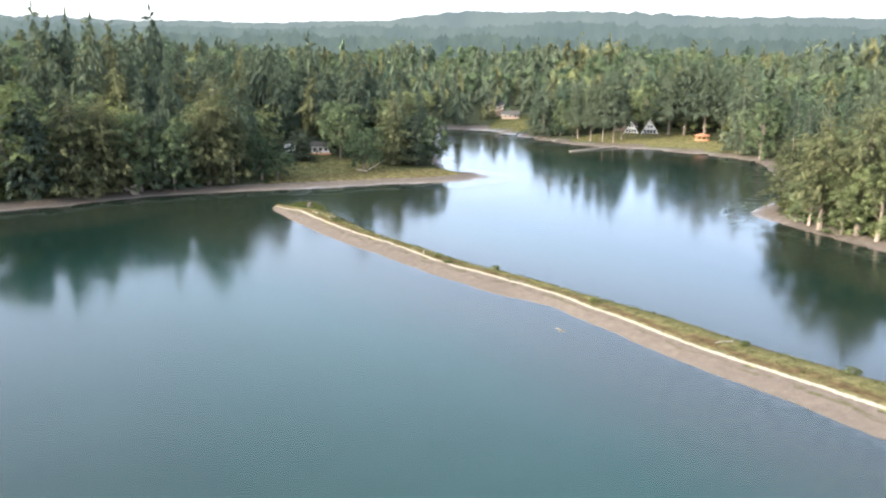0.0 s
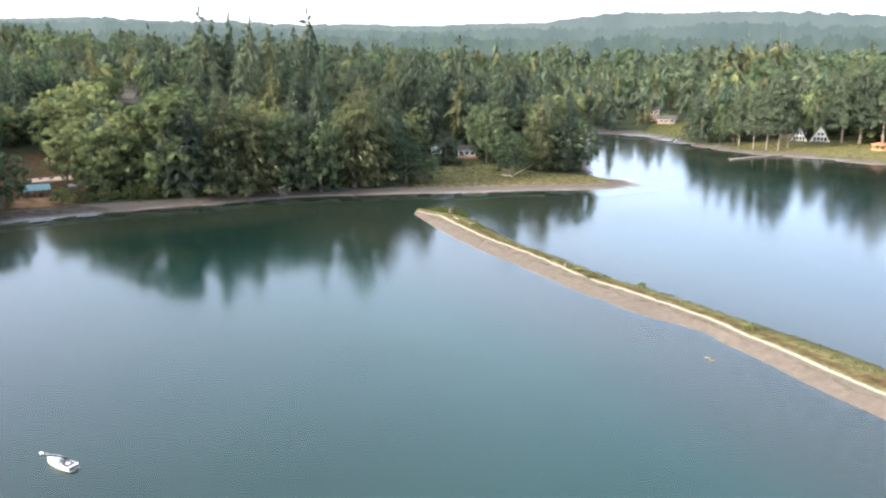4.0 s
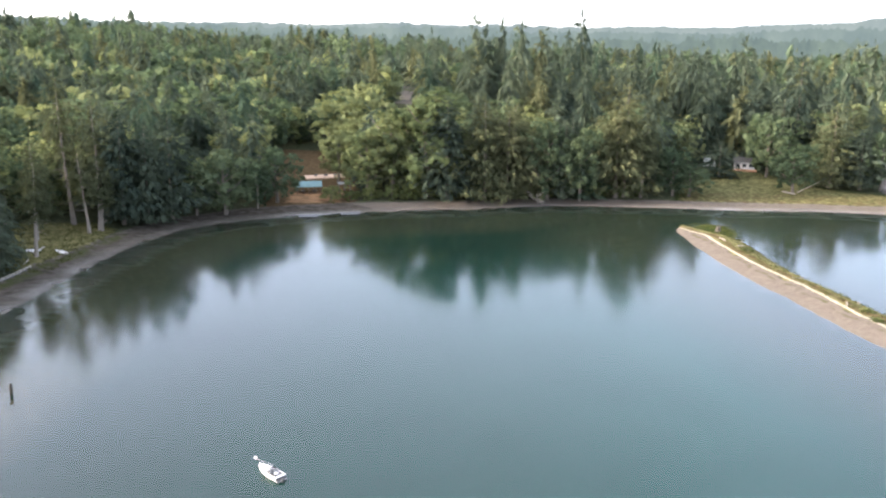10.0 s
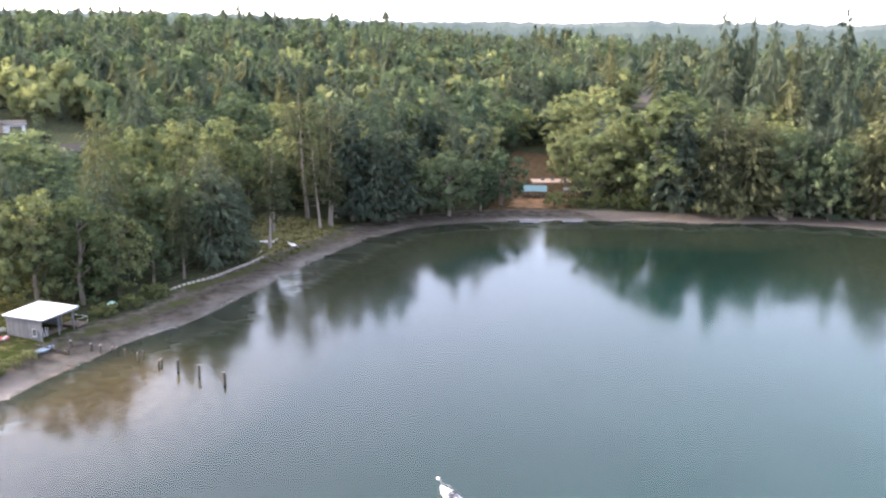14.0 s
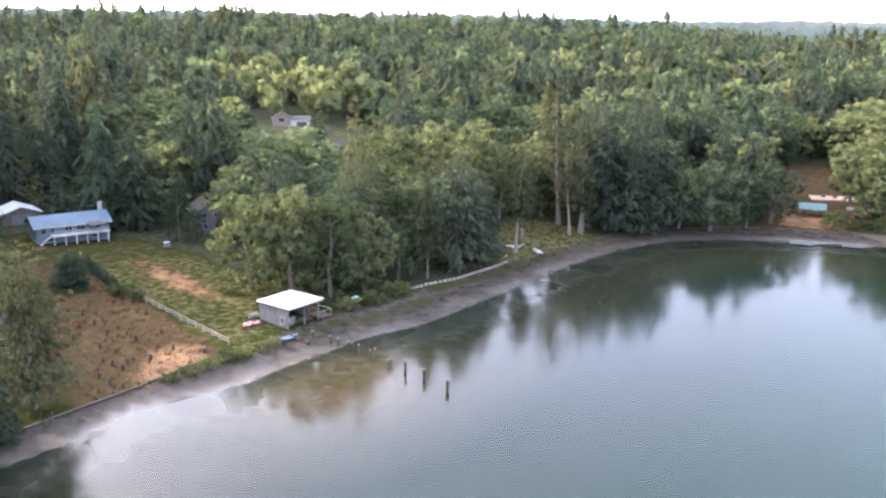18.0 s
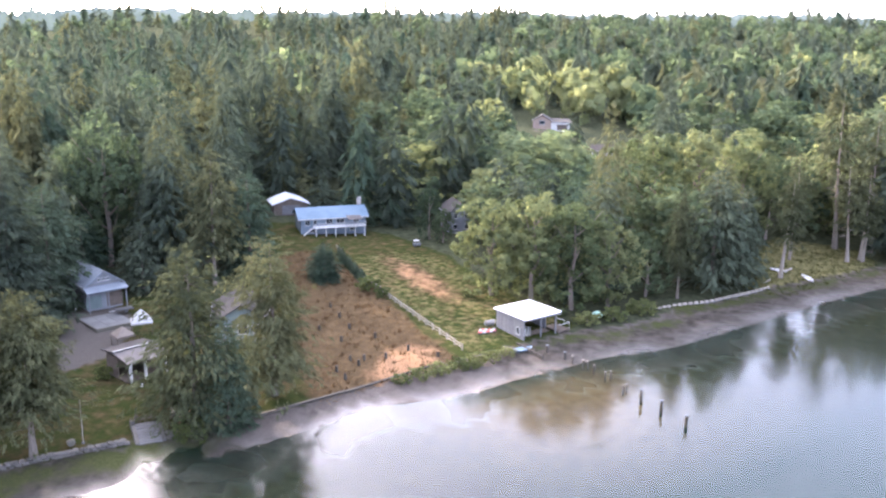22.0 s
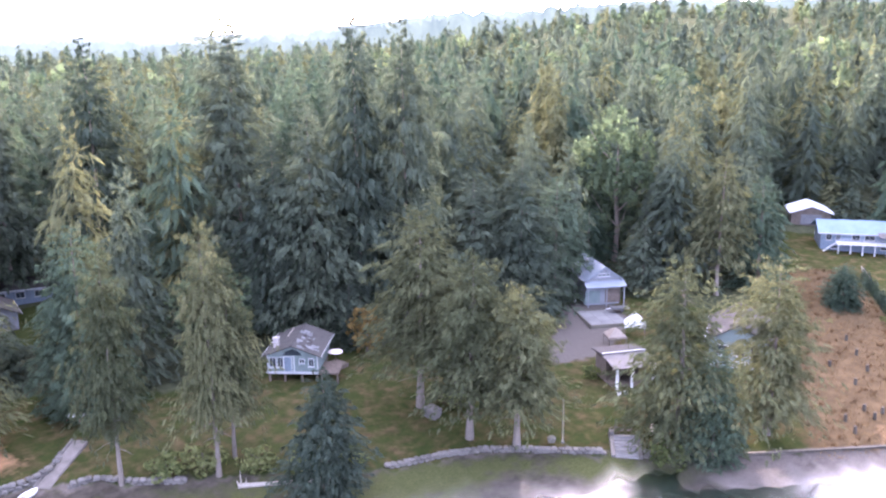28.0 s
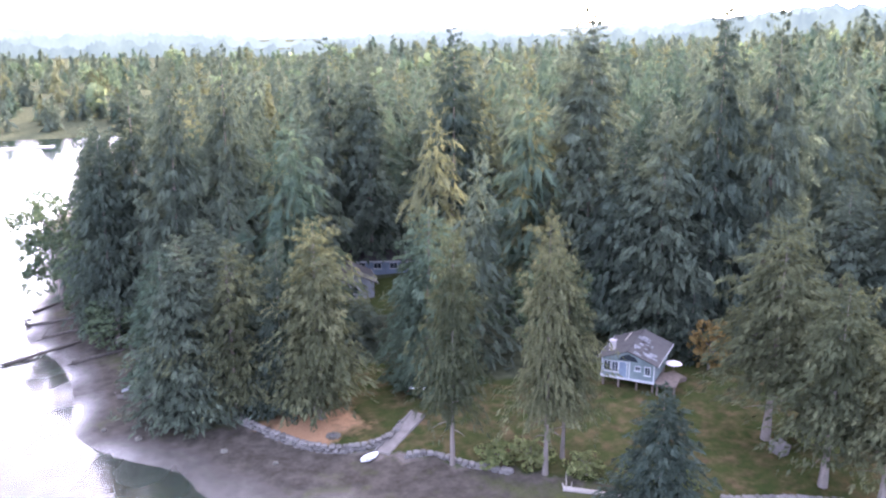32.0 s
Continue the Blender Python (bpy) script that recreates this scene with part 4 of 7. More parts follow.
WORDS = dict(fir=("conifer_tree", "dark green fir with a full pointed crown", "fir tree"),
             spruce=("conifer_tree", "ragged spruce with drooping sunburnt boughs", "spruce tree"),
             tall=("conifer_tree", "tall old fir with a long bare trunk", "fir tree"),
             cedar=("conifer_tree", "dense cedar with drooping green sprays", "cedar tree"),
             snag=("conifer_tree", "thin half-dead spruce with bare lower trunk", "spruce tree"),
             maple=("broadleaf_tree", "rounded green maple with a dense leafy crown", "maple tree"),
             alder=("broadleaf_tree", "pale yellow-green alder with a loose crown", "alder tree"),
             rust=("broadleaf_tree", "low tree with browning autumn leaves beside the house", "small tree"),
             shrub=("shrub", "leafy green shrub at the edge of the shore", "shrub"))
TREE_AT = []


def plant(kind, x, y, h, r, pick=None, lean=(0, 0), z=None, label=""):
    k = pick if pick is not None else int(abs(x * 7.3 + y * 3.1)) % COUNT[kind]
    far_off = math.hypot(x, y) > (235 if h < 20 or kind in ("maple", "alder") else 310) and f"low{kind}0" in SHAPES
    close = math.hypot(x, y + 5) < (165 if h > 22 else 128) and f"near{kind}0" in SHAPES and h > 9
    crown, trunk, key = SHAPES[f"low{kind}{k % 2}" if far_off else f"near{kind}{k % 3}" if close else f"{kind}{k % COUNT[kind]}"]
    H, R = SIZE[kind]
    name, words, cat = WORDS[kind]
    top = new(name)
    top.matrix_world = pose(x, y, ground_at(x, y) if z is None else z, lean[0], lean[1], (x * 57 + y * 31) % 360) @ Matrix.Diagonal((r / R, r / R, h / H, 1))
    for nm, me in (("crown", crown), ("trunk", trunk)):
        o = new(nm, me)
        o.parent = top
    TREE_AT.append((x, y, r))
    return tagged(top, label or words, cat, "trees along the shore")


def olive_at(x, y):
    """The stand of half-bare trunks round the shore meadow."""
    return x < -205 and 70 < y < 82


for kind, rows in (("spruce", SPRUCES), ("fir", FIRS_A + FIRS_B), ("cedar", CEDARS), ("rust", RUSTS), ("snag", SNAGS), ("maple", MAPLES_A + MAPLES_B), ("tall", TALLS)):
    for x, y, h, rad in rows:
        bare = (x, y) in ((-63.6, -70.0), (-67.3, -71.6), (-55.7, -76.7))
        pale = kind == "maple" and h > 15 and (150 < y < 186 or (x > -166 and -10 < y < 22) or (x < -200 and 25 < y < 56) or x > 20)
        rad *= 0.62 if olive_at(x, y) and kind == "fir" else 1.0
        h *= 1.07 if kind in ("fir", "tall") and h > 30 and y < -70 else 1.0
        olive = kind == "fir" and olive_at(x, y)
        plant("spruce" if bare else "snag" if olive else "alder" if pale else kind, x, y, h, rad * (1.35 if bare else 1.22 if x > -50 and y < -80 else 1.32 if kind in ("fir", "tall") and h > 24 and y < -70 else 1.0), 2 if bare or (x, y) in ((-89.0, -54.0), (-91.3, -48.8)) else None)

# ---- the rest of the front rows, filled between them ----
r = rng(77)
fill = []
for gxx in np.arange(-330, 80, 10.6):
    for gyy in np.arange(-330, 480, 10.6):
        fill.append((gxx + r.rand() * 10.5, gyy + r.rand() * 10.5))
fill = np.array(fill)
fz, fsb, fsw, fsp = survey(fill[:, 0], fill[:, 1])
open_ground = np.zeros(len(fill), bool)
for outline in CLEARINGS:
    line = np.array(outline + outline[:1], float)
    open_ground |= inside(fill[:, 0], fill[:, 1], line) | (nearest(fill[:, 0], fill[:, 1], line) < 2.0)
ok = (fsb > 2.5) & ~open_ground & (np.hypot(fill[:, 0], fill[:, 1]) < 470)
taken = np.array(TREE_AT)
front, back = [], []
for (x, y), z, sb, good in zip(fill, fz, fsb, ok):
    if not good:
        continue
    gap = np.hypot(taken[:, 0] - x, taken[:, 1] - y)
    near = (gap < 0.62 * np.minimum(taken[:, 2], 9) + 1.6).any()
    if near:
        continue
    (front if sb < 13 and x > -250 else back).append((x, y, z, sb))


HIDDEN_BY = ((-153.6, 291.5, 3.0), (-163.5, 284.5, 3.0), (-378, -1.5, 13.0), (-380, 7, 13.0), (-330, 23, 9.0), (-331, 29, 9.5), (-217, -16, 3.5), (-219, -60, 3.5), (-77, -146, 3.5), (-68, -137, 3.0), (-230, 160, 2.0), (-340, 290, 8.0), (-400, 335, 10.0))


def clear_view(x, y, z):
    """How tall a tree may grow on the seaward side of a house that is seen over the wood."""
    most = 99.0
    for hx, hy, hz in HIDDEN_BY:
        dx, dy = hx + 5, hy + 8
        ln = math.hypot(dx, dy)
        along, across = ((x + 5) * dx + (y + 8) * dy) / ln, abs((x + 5) * dy - (y + 8) * dx) / ln
        if across < 6.5 and ln * 0.45 < along < ln + 1:
            most = min(most, 47 + (hz - 47) * along / ln - z)
        elif across < 6.5 and ln < along < ln + 6:
            most = 0
    return most


def kind_at(x, y, u):
    """Groves: leafy hollows between stands of conifers."""
    X1, Y1 = np.array([x]), np.array([y])
    field = wave(X1, Y1, 150, 61)[0] + 0.45 * wave(X1, Y1, 45, 62)[0]
    if y < -50 or (x > -140 and y < 0):
        field -= 1.3
    if -260 < x < -200 and 20 < y < 130:
        field += 0.6
    if y > 330 or x > 0:
        field -= 0.3
    pale = wave(X1, Y1, 170, 67)[0]
    if u < np.interp(field, [-0.25, 0.35], [0.05, 0.86]):
        return "alder" if pale + 0.5 * math.sin(u * 900) > 0.35 and not (y < -30 and x > -330) and math.hypot(x, y) < 620 else "maple"
    return ("fir", "fir", "spruce", "fir", "cedar", "tall")[int(u * 977) % 6]


for x, y, z, sb in front:
    if clear_view(x, y, z) < 18:
        continue
    if x > 8 and y < 300:
        plant("alder" if r.rand() < 0.75 else "spruce", x, y, 8 + 9 * r.rand(), 3.2 + 1.6 * r.rand(), z=z)
        continue
    kd = kind_at(x, y, r.rand())
    if sb < 6 and r.rand() < 0.5:
        plant("shrub", x, y, 2.0 + 2.5 * r.rand(), 2.0 + 1.5 * r.rand(), z=z)
    elif kd in ("maple", "alder"):
        plant(kd, x, y, 12 + 8 * r.rand(), 4.5 + 2.5 * r.rand(), z=z)
    else:
        plant("fir" if kd == "tall" else kd, x, y, (22 if y < -90 else 17) + 13 * r.rand(), 4.0 + 1.8 * r.rand(), z=z)

# ---- woods behind, too many to count ----
LOW = {}
for k in range(5):
    pw, dm = (0.78, 0.66, 0.92, 0.72, 0.84)[k], (0.0, 0.12, 0.0, 0.18, 0.05)[k]
    LOW["richfir", k] = conifer(1, 0.215, 130, 8, 0.040, 300 + k, 0.05, pw, 0.36, 0.6, dm)
    LOW["richspruce", k] = conifer(1, 0.200, 128, 8, 0.039, 310 + k, 0.08, pw - 0.1, 0.50, 0.85, dm)
    LOW["richleaf", k] = broadleaf(1, 0.37, 13 + k, 1100, 0.050, 320 + k, 0.06)
    LOW["fir", k] = conifer(1, 0.215, 62, 7, 0.066, 330 + k, 0.05, pw, 0.36, 0.6, dm)
    LOW["spruce", k] = conifer(1, 0.200, 60, 7, 0.065, 340 + k, 0.08, pw - 0.1, 0.50, 0.85, dm)
    LOW["leaf", k] = broadleaf(1, 0.37, 11 + k, 560, 0.070, 350 + k, 0.06)
    LOW["midfir", k] = conifer(1, 0.215, 36, 6, 0.098, 360 + k, 0.05, pw, 0.36, 0.6, dm)
    LOW["midspruce", k] = conifer(1, 0.200, 36, 6, 0.096, 370 + k, 0.08, pw - 0.1, 0.50, 0.85, dm)
    LOW["midleaf", k] = broadleaf(1, 0.37, 9 + k, 220, 0.125, 380 + k, 0.06)
    LOW["farfir", k] = conifer(1, 0.20, 12, 3, 0.235, 390 + k, 0.04, pw, 0.3, 0.5, dm)
    LOW["farleaf", k] = broadleaf(1, 0.40, 7, 42, 0.26, 395 + k, 0.05)


def woods(name, spots, material, label):
    """Many trees in one mesh; spots: x, y, z, height, shape, spread."""
    vs, fs, ts, k = [], [], [], 0
    for x, y, z, h, key, spread in spots:
        v, f, tone = LOW[key]
        an = r.rand() * 6.283
        c, s = math.cos(an) * h * spread, math.sin(an) * h * spread
        w = np.stack([v[:, 0] * c - v[:, 1] * s + x, v[:, 0] * s + v[:, 1] * c + y, v[:, 2] * h + z], 1)
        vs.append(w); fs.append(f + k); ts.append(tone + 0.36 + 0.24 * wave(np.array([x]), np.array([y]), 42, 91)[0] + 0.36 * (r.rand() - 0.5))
        k += len(w)
    me = mesh_of(name, np.vstack(vs), np.vstack(fs), material)
    attach(me, "tint", np.clip(np.concatenate(ts), 0, 1))
    return tagged(new(name, me), label, "woods", kind="stuff")


spots = dict(fir=[], spruce=[], cedar=[], maple=[], alder=[])
for x, y, z, sb in back:
    kd = kind_at(x, y, r.rand())
    kd = "fir" if kd == "tall" else kd
    q = int(r.rand() * 5)
    mid = "mid" if math.hypot(x, y) > 330 else "" if math.hypot(x, y) > 215 else "rich"
    if kd in ("maple", "alder"):
        h = min(13 + 10 * r.rand(), clear_view(x, y, z))
        if h > 1.8:
            spots[kd].append((x, y, z - 0.3, h, (mid + "leaf", q), 1.1 + 0.45 * r.rand()))
    else:
        grove = wave(np.array([x]), np.array([y]), 75, 71)[0]
        h = 17 + 15 * r.rand() ** 1.5 + 12 * max(grove, -0.5) + (6 if r.rand() < 0.07 else 0) + 15 * math.exp(-((x + 265) ** 2 + (y - 320) ** 2) / 11000)
        if y < -62 and x > -230 or (x > -150 and y < -40):
            h = 25 + 17 * r.rand() ** 1.3
        h = min(h, clear_view(x, y, z))
        if h < 6:
            if h > 1.8:
                spots["maple"].append((x, y, z - 0.3, h, ("midleaf", q), 1.6))
            continue
        spots[kd].append((x, y, z - 0.3, h, (mid + ("spruce" if kd == "spruce" else "fir"), q), (0.88 + 0.42 * r.rand()) * 28 / (h + 6)))
far = dict(fir=[], spruce=[], cedar=[], maple=[], alder=[])
fx, fy = [], []
for ring in range(80):
    R0 = 400 * 1.026 ** ring
    if R0 > 1250:
        break
    step = max(11.0, R0 * 0.0232)
    cnt = int(R0 * radians(228) / step)
    an = radians(-30) + radians(228) * r.rand(cnt)
    rr = R0 * (1 + 0.06 * (r.rand(cnt) - 0.5))
    fx.append(-np.sin(an) * rr); fy.append(np.cos(an) * rr)
fx, fy = np.concatenate(fx), np.concatenate(fy)
zz, sbb, _, _ = survey(fx, fy)
fyaw = np.degrees(np.arctan2(-fx, fy))
keep = (np.hypot(fx, fy) < np.interp(fyaw, [-30, 50, 66, 74, 122, 128, 180], [1150, 1150, 1250, 1250, 1250, 1250, 1200])) & (sbb > 2) & ((np.hypot(fx, fy) > 470) | (fx < -330) | (fy < -330) | (fx > 80) | (fy > 480))
for outline in CLEARINGS:
    keep &= ~inside(fx, fy, np.array(outline + outline[:1], float))
for x, y, z in zip(fx[keep], fy[keep], zz[keep]):
    kd = kind_at(x, y, r.rand())
    kd = "fir" if kd == "tall" else kd
    q, R0 = int(r.rand() * 5), math.hypot(x, y)
    grow = 1 + max(0, R0 - 700) / 2200
    low_hill = 0.72 if y < -380 and x > -420 else 1.0
    if kd in ("maple", "alder"):
        far[kd].append((x, y, z - 0.5, (13 + 8 * r.rand()), ("farleaf", q), 1.0 * grow))
    else:
        far[kd].append((x, y, z - 0.5, low_hill * (15 + 12 * r.rand() ** 1.3 + 10 * max(-0.4, wave(np.array([x]), np.array([y]), 120, 73)[0])), ("farfir", q), 1.0 * grow))
TONES = dict(fir=M_FIR, spruce=M_SPRUCE, cedar=M_CEDAR, maple=M_LEAF, alder=M_ALDER)
for kd in spots:
    if spots[kd]:
        woods("woods", spots[kd], TONES[kd], "dense mixed wood on the slope behind the shore")
    if far[kd]:
        woods("far_woods", far[kd], TONES[kd], "far wooded hills")
print("trees", len(TREE_AT), "back", sum(map(len, spots.values())), "far", sum(map(len, far.values())))

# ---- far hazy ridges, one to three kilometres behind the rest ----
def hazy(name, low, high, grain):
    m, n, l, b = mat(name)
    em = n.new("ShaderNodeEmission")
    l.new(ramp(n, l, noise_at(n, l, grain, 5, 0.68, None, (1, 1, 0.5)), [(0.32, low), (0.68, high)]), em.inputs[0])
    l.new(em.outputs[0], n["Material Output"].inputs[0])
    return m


RIDGE_YAW = [-32, -7, 2, 13, 18, 23, 30, 37, 51, 62, 68, 76, 100, 118, 125, 131, 138, 146, 160, 205]
# haze is put into the emission colours, paler the farther the ridge
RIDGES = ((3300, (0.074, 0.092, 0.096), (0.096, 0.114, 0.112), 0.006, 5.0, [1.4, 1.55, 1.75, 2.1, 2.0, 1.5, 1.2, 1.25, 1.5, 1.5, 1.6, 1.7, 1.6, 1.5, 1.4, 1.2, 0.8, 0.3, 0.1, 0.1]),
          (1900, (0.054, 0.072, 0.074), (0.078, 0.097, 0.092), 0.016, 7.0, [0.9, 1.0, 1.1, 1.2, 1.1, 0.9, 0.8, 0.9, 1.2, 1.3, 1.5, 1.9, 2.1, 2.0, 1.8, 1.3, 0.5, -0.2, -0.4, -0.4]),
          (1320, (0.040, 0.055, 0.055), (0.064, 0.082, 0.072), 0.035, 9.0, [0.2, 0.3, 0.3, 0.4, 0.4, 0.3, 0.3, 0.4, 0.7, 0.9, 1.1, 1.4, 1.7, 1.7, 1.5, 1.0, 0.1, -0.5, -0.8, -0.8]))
for reach, low_c, high_c, grain, teeth, rise in RIDGES:
    yaws = np.radians(np.arange(-32, 205, 0.13))
    deg = np.degrees(yaws)
    crest = 47 + reach * np.tan(np.radians(np.interp(deg, RIDGE_YAW, rise))) + 5 * wave(deg, deg * 0, 9, 5 + reach) + 3 * wave(deg, deg * 0, 1.7, 6) + teeth * np.random.RandomState(reach).rand(len(deg)) ** 2
    px, py = -np.sin(yaws) * reach, np.cos(yaws) * reach
    bv = np.concatenate([np.stack([px, py, np.full(len(px), -60.0)], 1), np.stack([px * 1.02, py * 1.02, np.maximum(crest, -50)], 1)])
    k = len(px)
    i = np.arange(k - 1)
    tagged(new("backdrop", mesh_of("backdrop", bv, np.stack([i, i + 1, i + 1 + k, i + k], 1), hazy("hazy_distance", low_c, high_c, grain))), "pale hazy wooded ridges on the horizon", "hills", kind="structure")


# ---- buildings ----
def part(name, bm, material, parent, label=""):
    me = bpy.data.meshes.new(name)
    bm.to_mesh(me)
    bm.free()
    me.materials.append(material)
    o = new(name, me)
    o.parent = parent
    return tagged(o, label) if label else o


def thing(name, m, label, category, group=""):
    o = new(name)
    o.matrix_world = m
    return tagged(o, label, category, group)


def here(x, y, rz=0, dz=0.0):
    return pose(x, y, ground_at(x, y) + dz, 0, 0, rz)


def boxes(*rows, bevel=0.02):
    """One mesh of bevelled boards: centre x, y, z, sizes, and a turn about z or tilt about x."""
    bm = bmesh.new()
    for row in rows:
        cx, cy, cz, sx, sy, sz, *turn = row
        e = Euler((radians(turn[1]) if len(turn) > 1 else 0, radians(turn[2]) if len(turn) > 2 else 0, radians(turn[0]) if turn else 0))
        bmesh.ops.create_cube(bm, size=1, matrix=Matrix.LocRotScale((cx, cy, cz), e, (sx, sy, sz)))
    if bevel:
        bmesh.ops.bevel(bm, geom=bm.edges[:], offset=bevel, segments=1, affect="EDGES", clamp_overlap=True)
    return bm


def prism(outline, y0, y1, flip=False):
    """An outline in x and z, pushed through from y0 to y1 (or in y and z, from x0 to x1)."""
    bm = bmesh.new()
    put = (lambda a, b, c: (c, a, b)) if flip else (lambda a, b, c: (a, c, b))
    f = [bm.verts.new(put(a, b, y0)) for a, b in outline]
    g = [bm.verts.new(put(a, b, y1)) for a, b in outline]
    bm.faces.new(f)
    bm.faces.new(g[::-1])
    for i in range(len(f)):
        j = (i + 1) % len(f)
        bm.faces.new((f[i], g[i], g[j], f[j]))
    bmesh.ops.recalc_face_normals(bm, faces=bm.faces[:])
    return bm


def round_bm(radius, depth, z, sides=12, top=None, x=0, y=0):
    bm = bmesh.new()
    bmesh.ops.create_cone(bm, cap_ends=True, segments=sides, radius1=radius, radius2=radius if top is None else top, depth=depth, matrix=Matrix.Translation((x, y, z)))
    return bm


def window(parent, x, y, z, w, h, rz=0, trim=None, bars=1):
    """A framed window on a wall: frame proud of the wall, glass set back in it, a sill."""
    t = 0.09
    c, s = math.cos(radians(rz)), math.sin(radians(rz))
    fr = part("window", boxes((0, 0, h / 2 - t / 2, w, 0.12, t), (0, 0, -h / 2 + t / 2, w, 0.12, t), (-w / 2 + t / 2, 0, 0, t, 0.12, h - 2 * t), (w / 2 - t / 2, 0, 0, t, 0.12, h - 2 * t), bevel=0.008), trim or M_TRIM, parent)
    fr.matrix_basis = pose(x, y, z, 0, 0, rz)
    part("pane", boxes((0, 0.03, 0, w - 2 * t, 0.03, h - 2 * t), bevel=0), M_GLASS, fr, "dark reflecting glass pane")
    for k in range(bars):
        part("glazing_bar", boxes((-w / 2 + w * (k + 1) / (bars + 1), -0.005, 0, 0.05, 0.06, h - 2 * t), bevel=0.006), trim or M_TRIM, fr)
    part("sill", boxes((0, -0.06, -h / 2 - 0.03, w + 0.12, 0.2, 0.05), bevel=0.008), trim or M_TRIM, fr)
    return fr


def gable_house(name, m, w, d, wall, rise, over, walls, roofing, label, front_gable=True, category="house", lift=0.0, trim=None, ribs=0.0):
    """Four walls with thickness, a pitched roof of two slabs, ridge cap and fascia. Front is -y; w across, d deep."""
    h = thing(name, m, label, category)
    t, base = 0.22, -0.8 if not lift else lift
    span, run = (w, d) if front_gable else (d, w)
    gable = [(-span / 2, base), (span / 2, base), (span / 2, wall), (0, wall + rise), (-span / 2, wall)]
    if front_gable:
        part("wall", prism(gable, -d / 2, -d / 2 + t), walls, h)
        part("wall", prism(gable, d / 2 - t, d / 2), walls, h)
        for sx in (-1, 1):
            part("wall", boxes((sx * (w / 2 - t / 2), 0, (wall + base) / 2, t, d - 2 * t, wall - base), bevel=0.01), walls, h)
    else:
        for sx in (-1, 1):
            part("wall", prism(gable, sx * w / 2, sx * (w / 2 - t), True), walls, h)
        for sy in (-1, 1):
            part("wall", boxes((0, sy * (d / 2 - t / 2), (wall + base) / 2, w - 2 * t, t, wall - base), bevel=0.01), walls, h)
    slope = math.atan2(rise, span / 2)
    drop = over * math.tan(slope)
    for s in (-1, 1):
        ln, th = (span / 2 + over) / math.cos(slope), 0.16
        a = [(0, wall + rise + 0.03), (s * (span / 2 + over), wall - drop + 0.03), (s * (span / 2 + over), wall - drop + 0.03 + th), (0, wall + rise + 0.03 + th)]
        r = part("roof", prism(a, -run / 2 - over, run / 2 + over, not front_gable), roofing, h)
        if ribs:
            k = int((run + 2 * over) / ribs)
            rows = []
            for i in range(k + 1):
                u = -run / 2 - over + (run + 2 * over) * i / k
                cx, cz = s * (span / 4 + over / 2), wall + rise / 2 - drop / 2 + 0.05 + th
                rows.append((cx, u, cz, ln, 0.05, 0.05, 0, 0, s * math.degrees(slope)) if front_gable else (u, cx, cz, 0.05, ln, 0.05, 0, -s * math.degrees(slope)))
            part("roof_seam", boxes(*rows, bevel=0), roofing, r)
        f = [(s * (span / 2 + over), wall - drop - 0.06), (s * (span / 2 + over + 0.04), wall - drop - 0.06), (s * (span / 2 + over + 0.04), wall - drop + 0.20), (s * (span / 2 + over), wall - drop + 0.20)]
        part("fascia", prism(f, -run / 2 - over, run / 2 + over, not front_gable), trim or M_TRIM, h)
    cap = [(-0.18, wall + rise + 0.10), (0, wall + rise + 0.24), (0.18, wall + rise + 0.10), (0, wall + rise + 0.18)]
    part("ridge_cap", prism(cap, -run / 2 - over, run / 2 + over, not front_gable), roofing, h)
    return h


def railing(parent, x0, x1, y, z, height=0.95, material=None, step=0.9):
    k = max(1, int(abs(x1 - x0) / step))
    rail = part("railing", boxes(((x0 + x1) / 2, y, z + height, abs(x1 - x0), 0.09, 0.07), ((x0 + x1) / 2, y, z + 0.15, abs(x1 - x0), 0.06, 0.05)), material or M_TRIM, parent)
    for i in range(k + 1):
        part("post", boxes((x0 + (x1 - x0) * i / k, y, z + height / 2, 0.09, 0.09, height)), material or M_TRIM, rail)
    for i in range(k * 4):
        part("baluster", boxes((x0 + (x1 - x0) * (i + 0.5) / (k * 4), y, z + height / 2 + 0.05, 0.035, 0.035, height - 0.2), bevel=0), material or M_TRIM, rail)


# boathouse: open to the water, flat white roof
bh = thing("boathouse", pose(-146.8, 4.8, 1.05, 0, 0, 132.5), "grey boarded boathouse, open to the water, flat white metal roof", "boathouse")
part("roof", prism([(-3.9, 3.62), (3.9, 3.86), (3.9, 4.02), (-3.9, 3.78)], -4.4, 4.0), M_METALROOF, bh, "bright white sheet metal roof")
part("rafter_edge", boxes((0, -4.36, 3.62, 7.6, 0.1, 0.2), (0, 3.96, 3.62, 7.6, 0.1, 0.2)), M_GREYWOOD, bh)
for k in range(17):
    part("board", boxes((-3.45, -3.2 + 0.42 * k, 1.75, 0.10, 0.40, 3.9), bevel=0.012), M_GREYWOOD, bh)
    if k < 16:
        part("board", boxes((-3.2 + 0.42 * k, 3.55, 1.75, 0.40, 0.10, 3.9), bevel=0.012), M_GREYWOOD, bh)
    if k > 5:
        part("board", boxes((3.45, -3.2 + 0.42 * k, 1.75, 0.10, 0.40, 4.0), bevel=0.012), M_GREYWOOD, bh)
for x, y in ((-3.4, -3.5), (0.2, -3.5), (3.4, -3.5), (3.4, -0.9)):
    part("post", boxes((x, y, 1.6, 0.2, 0.2, 3.9)), M_GREYWOOD, bh)
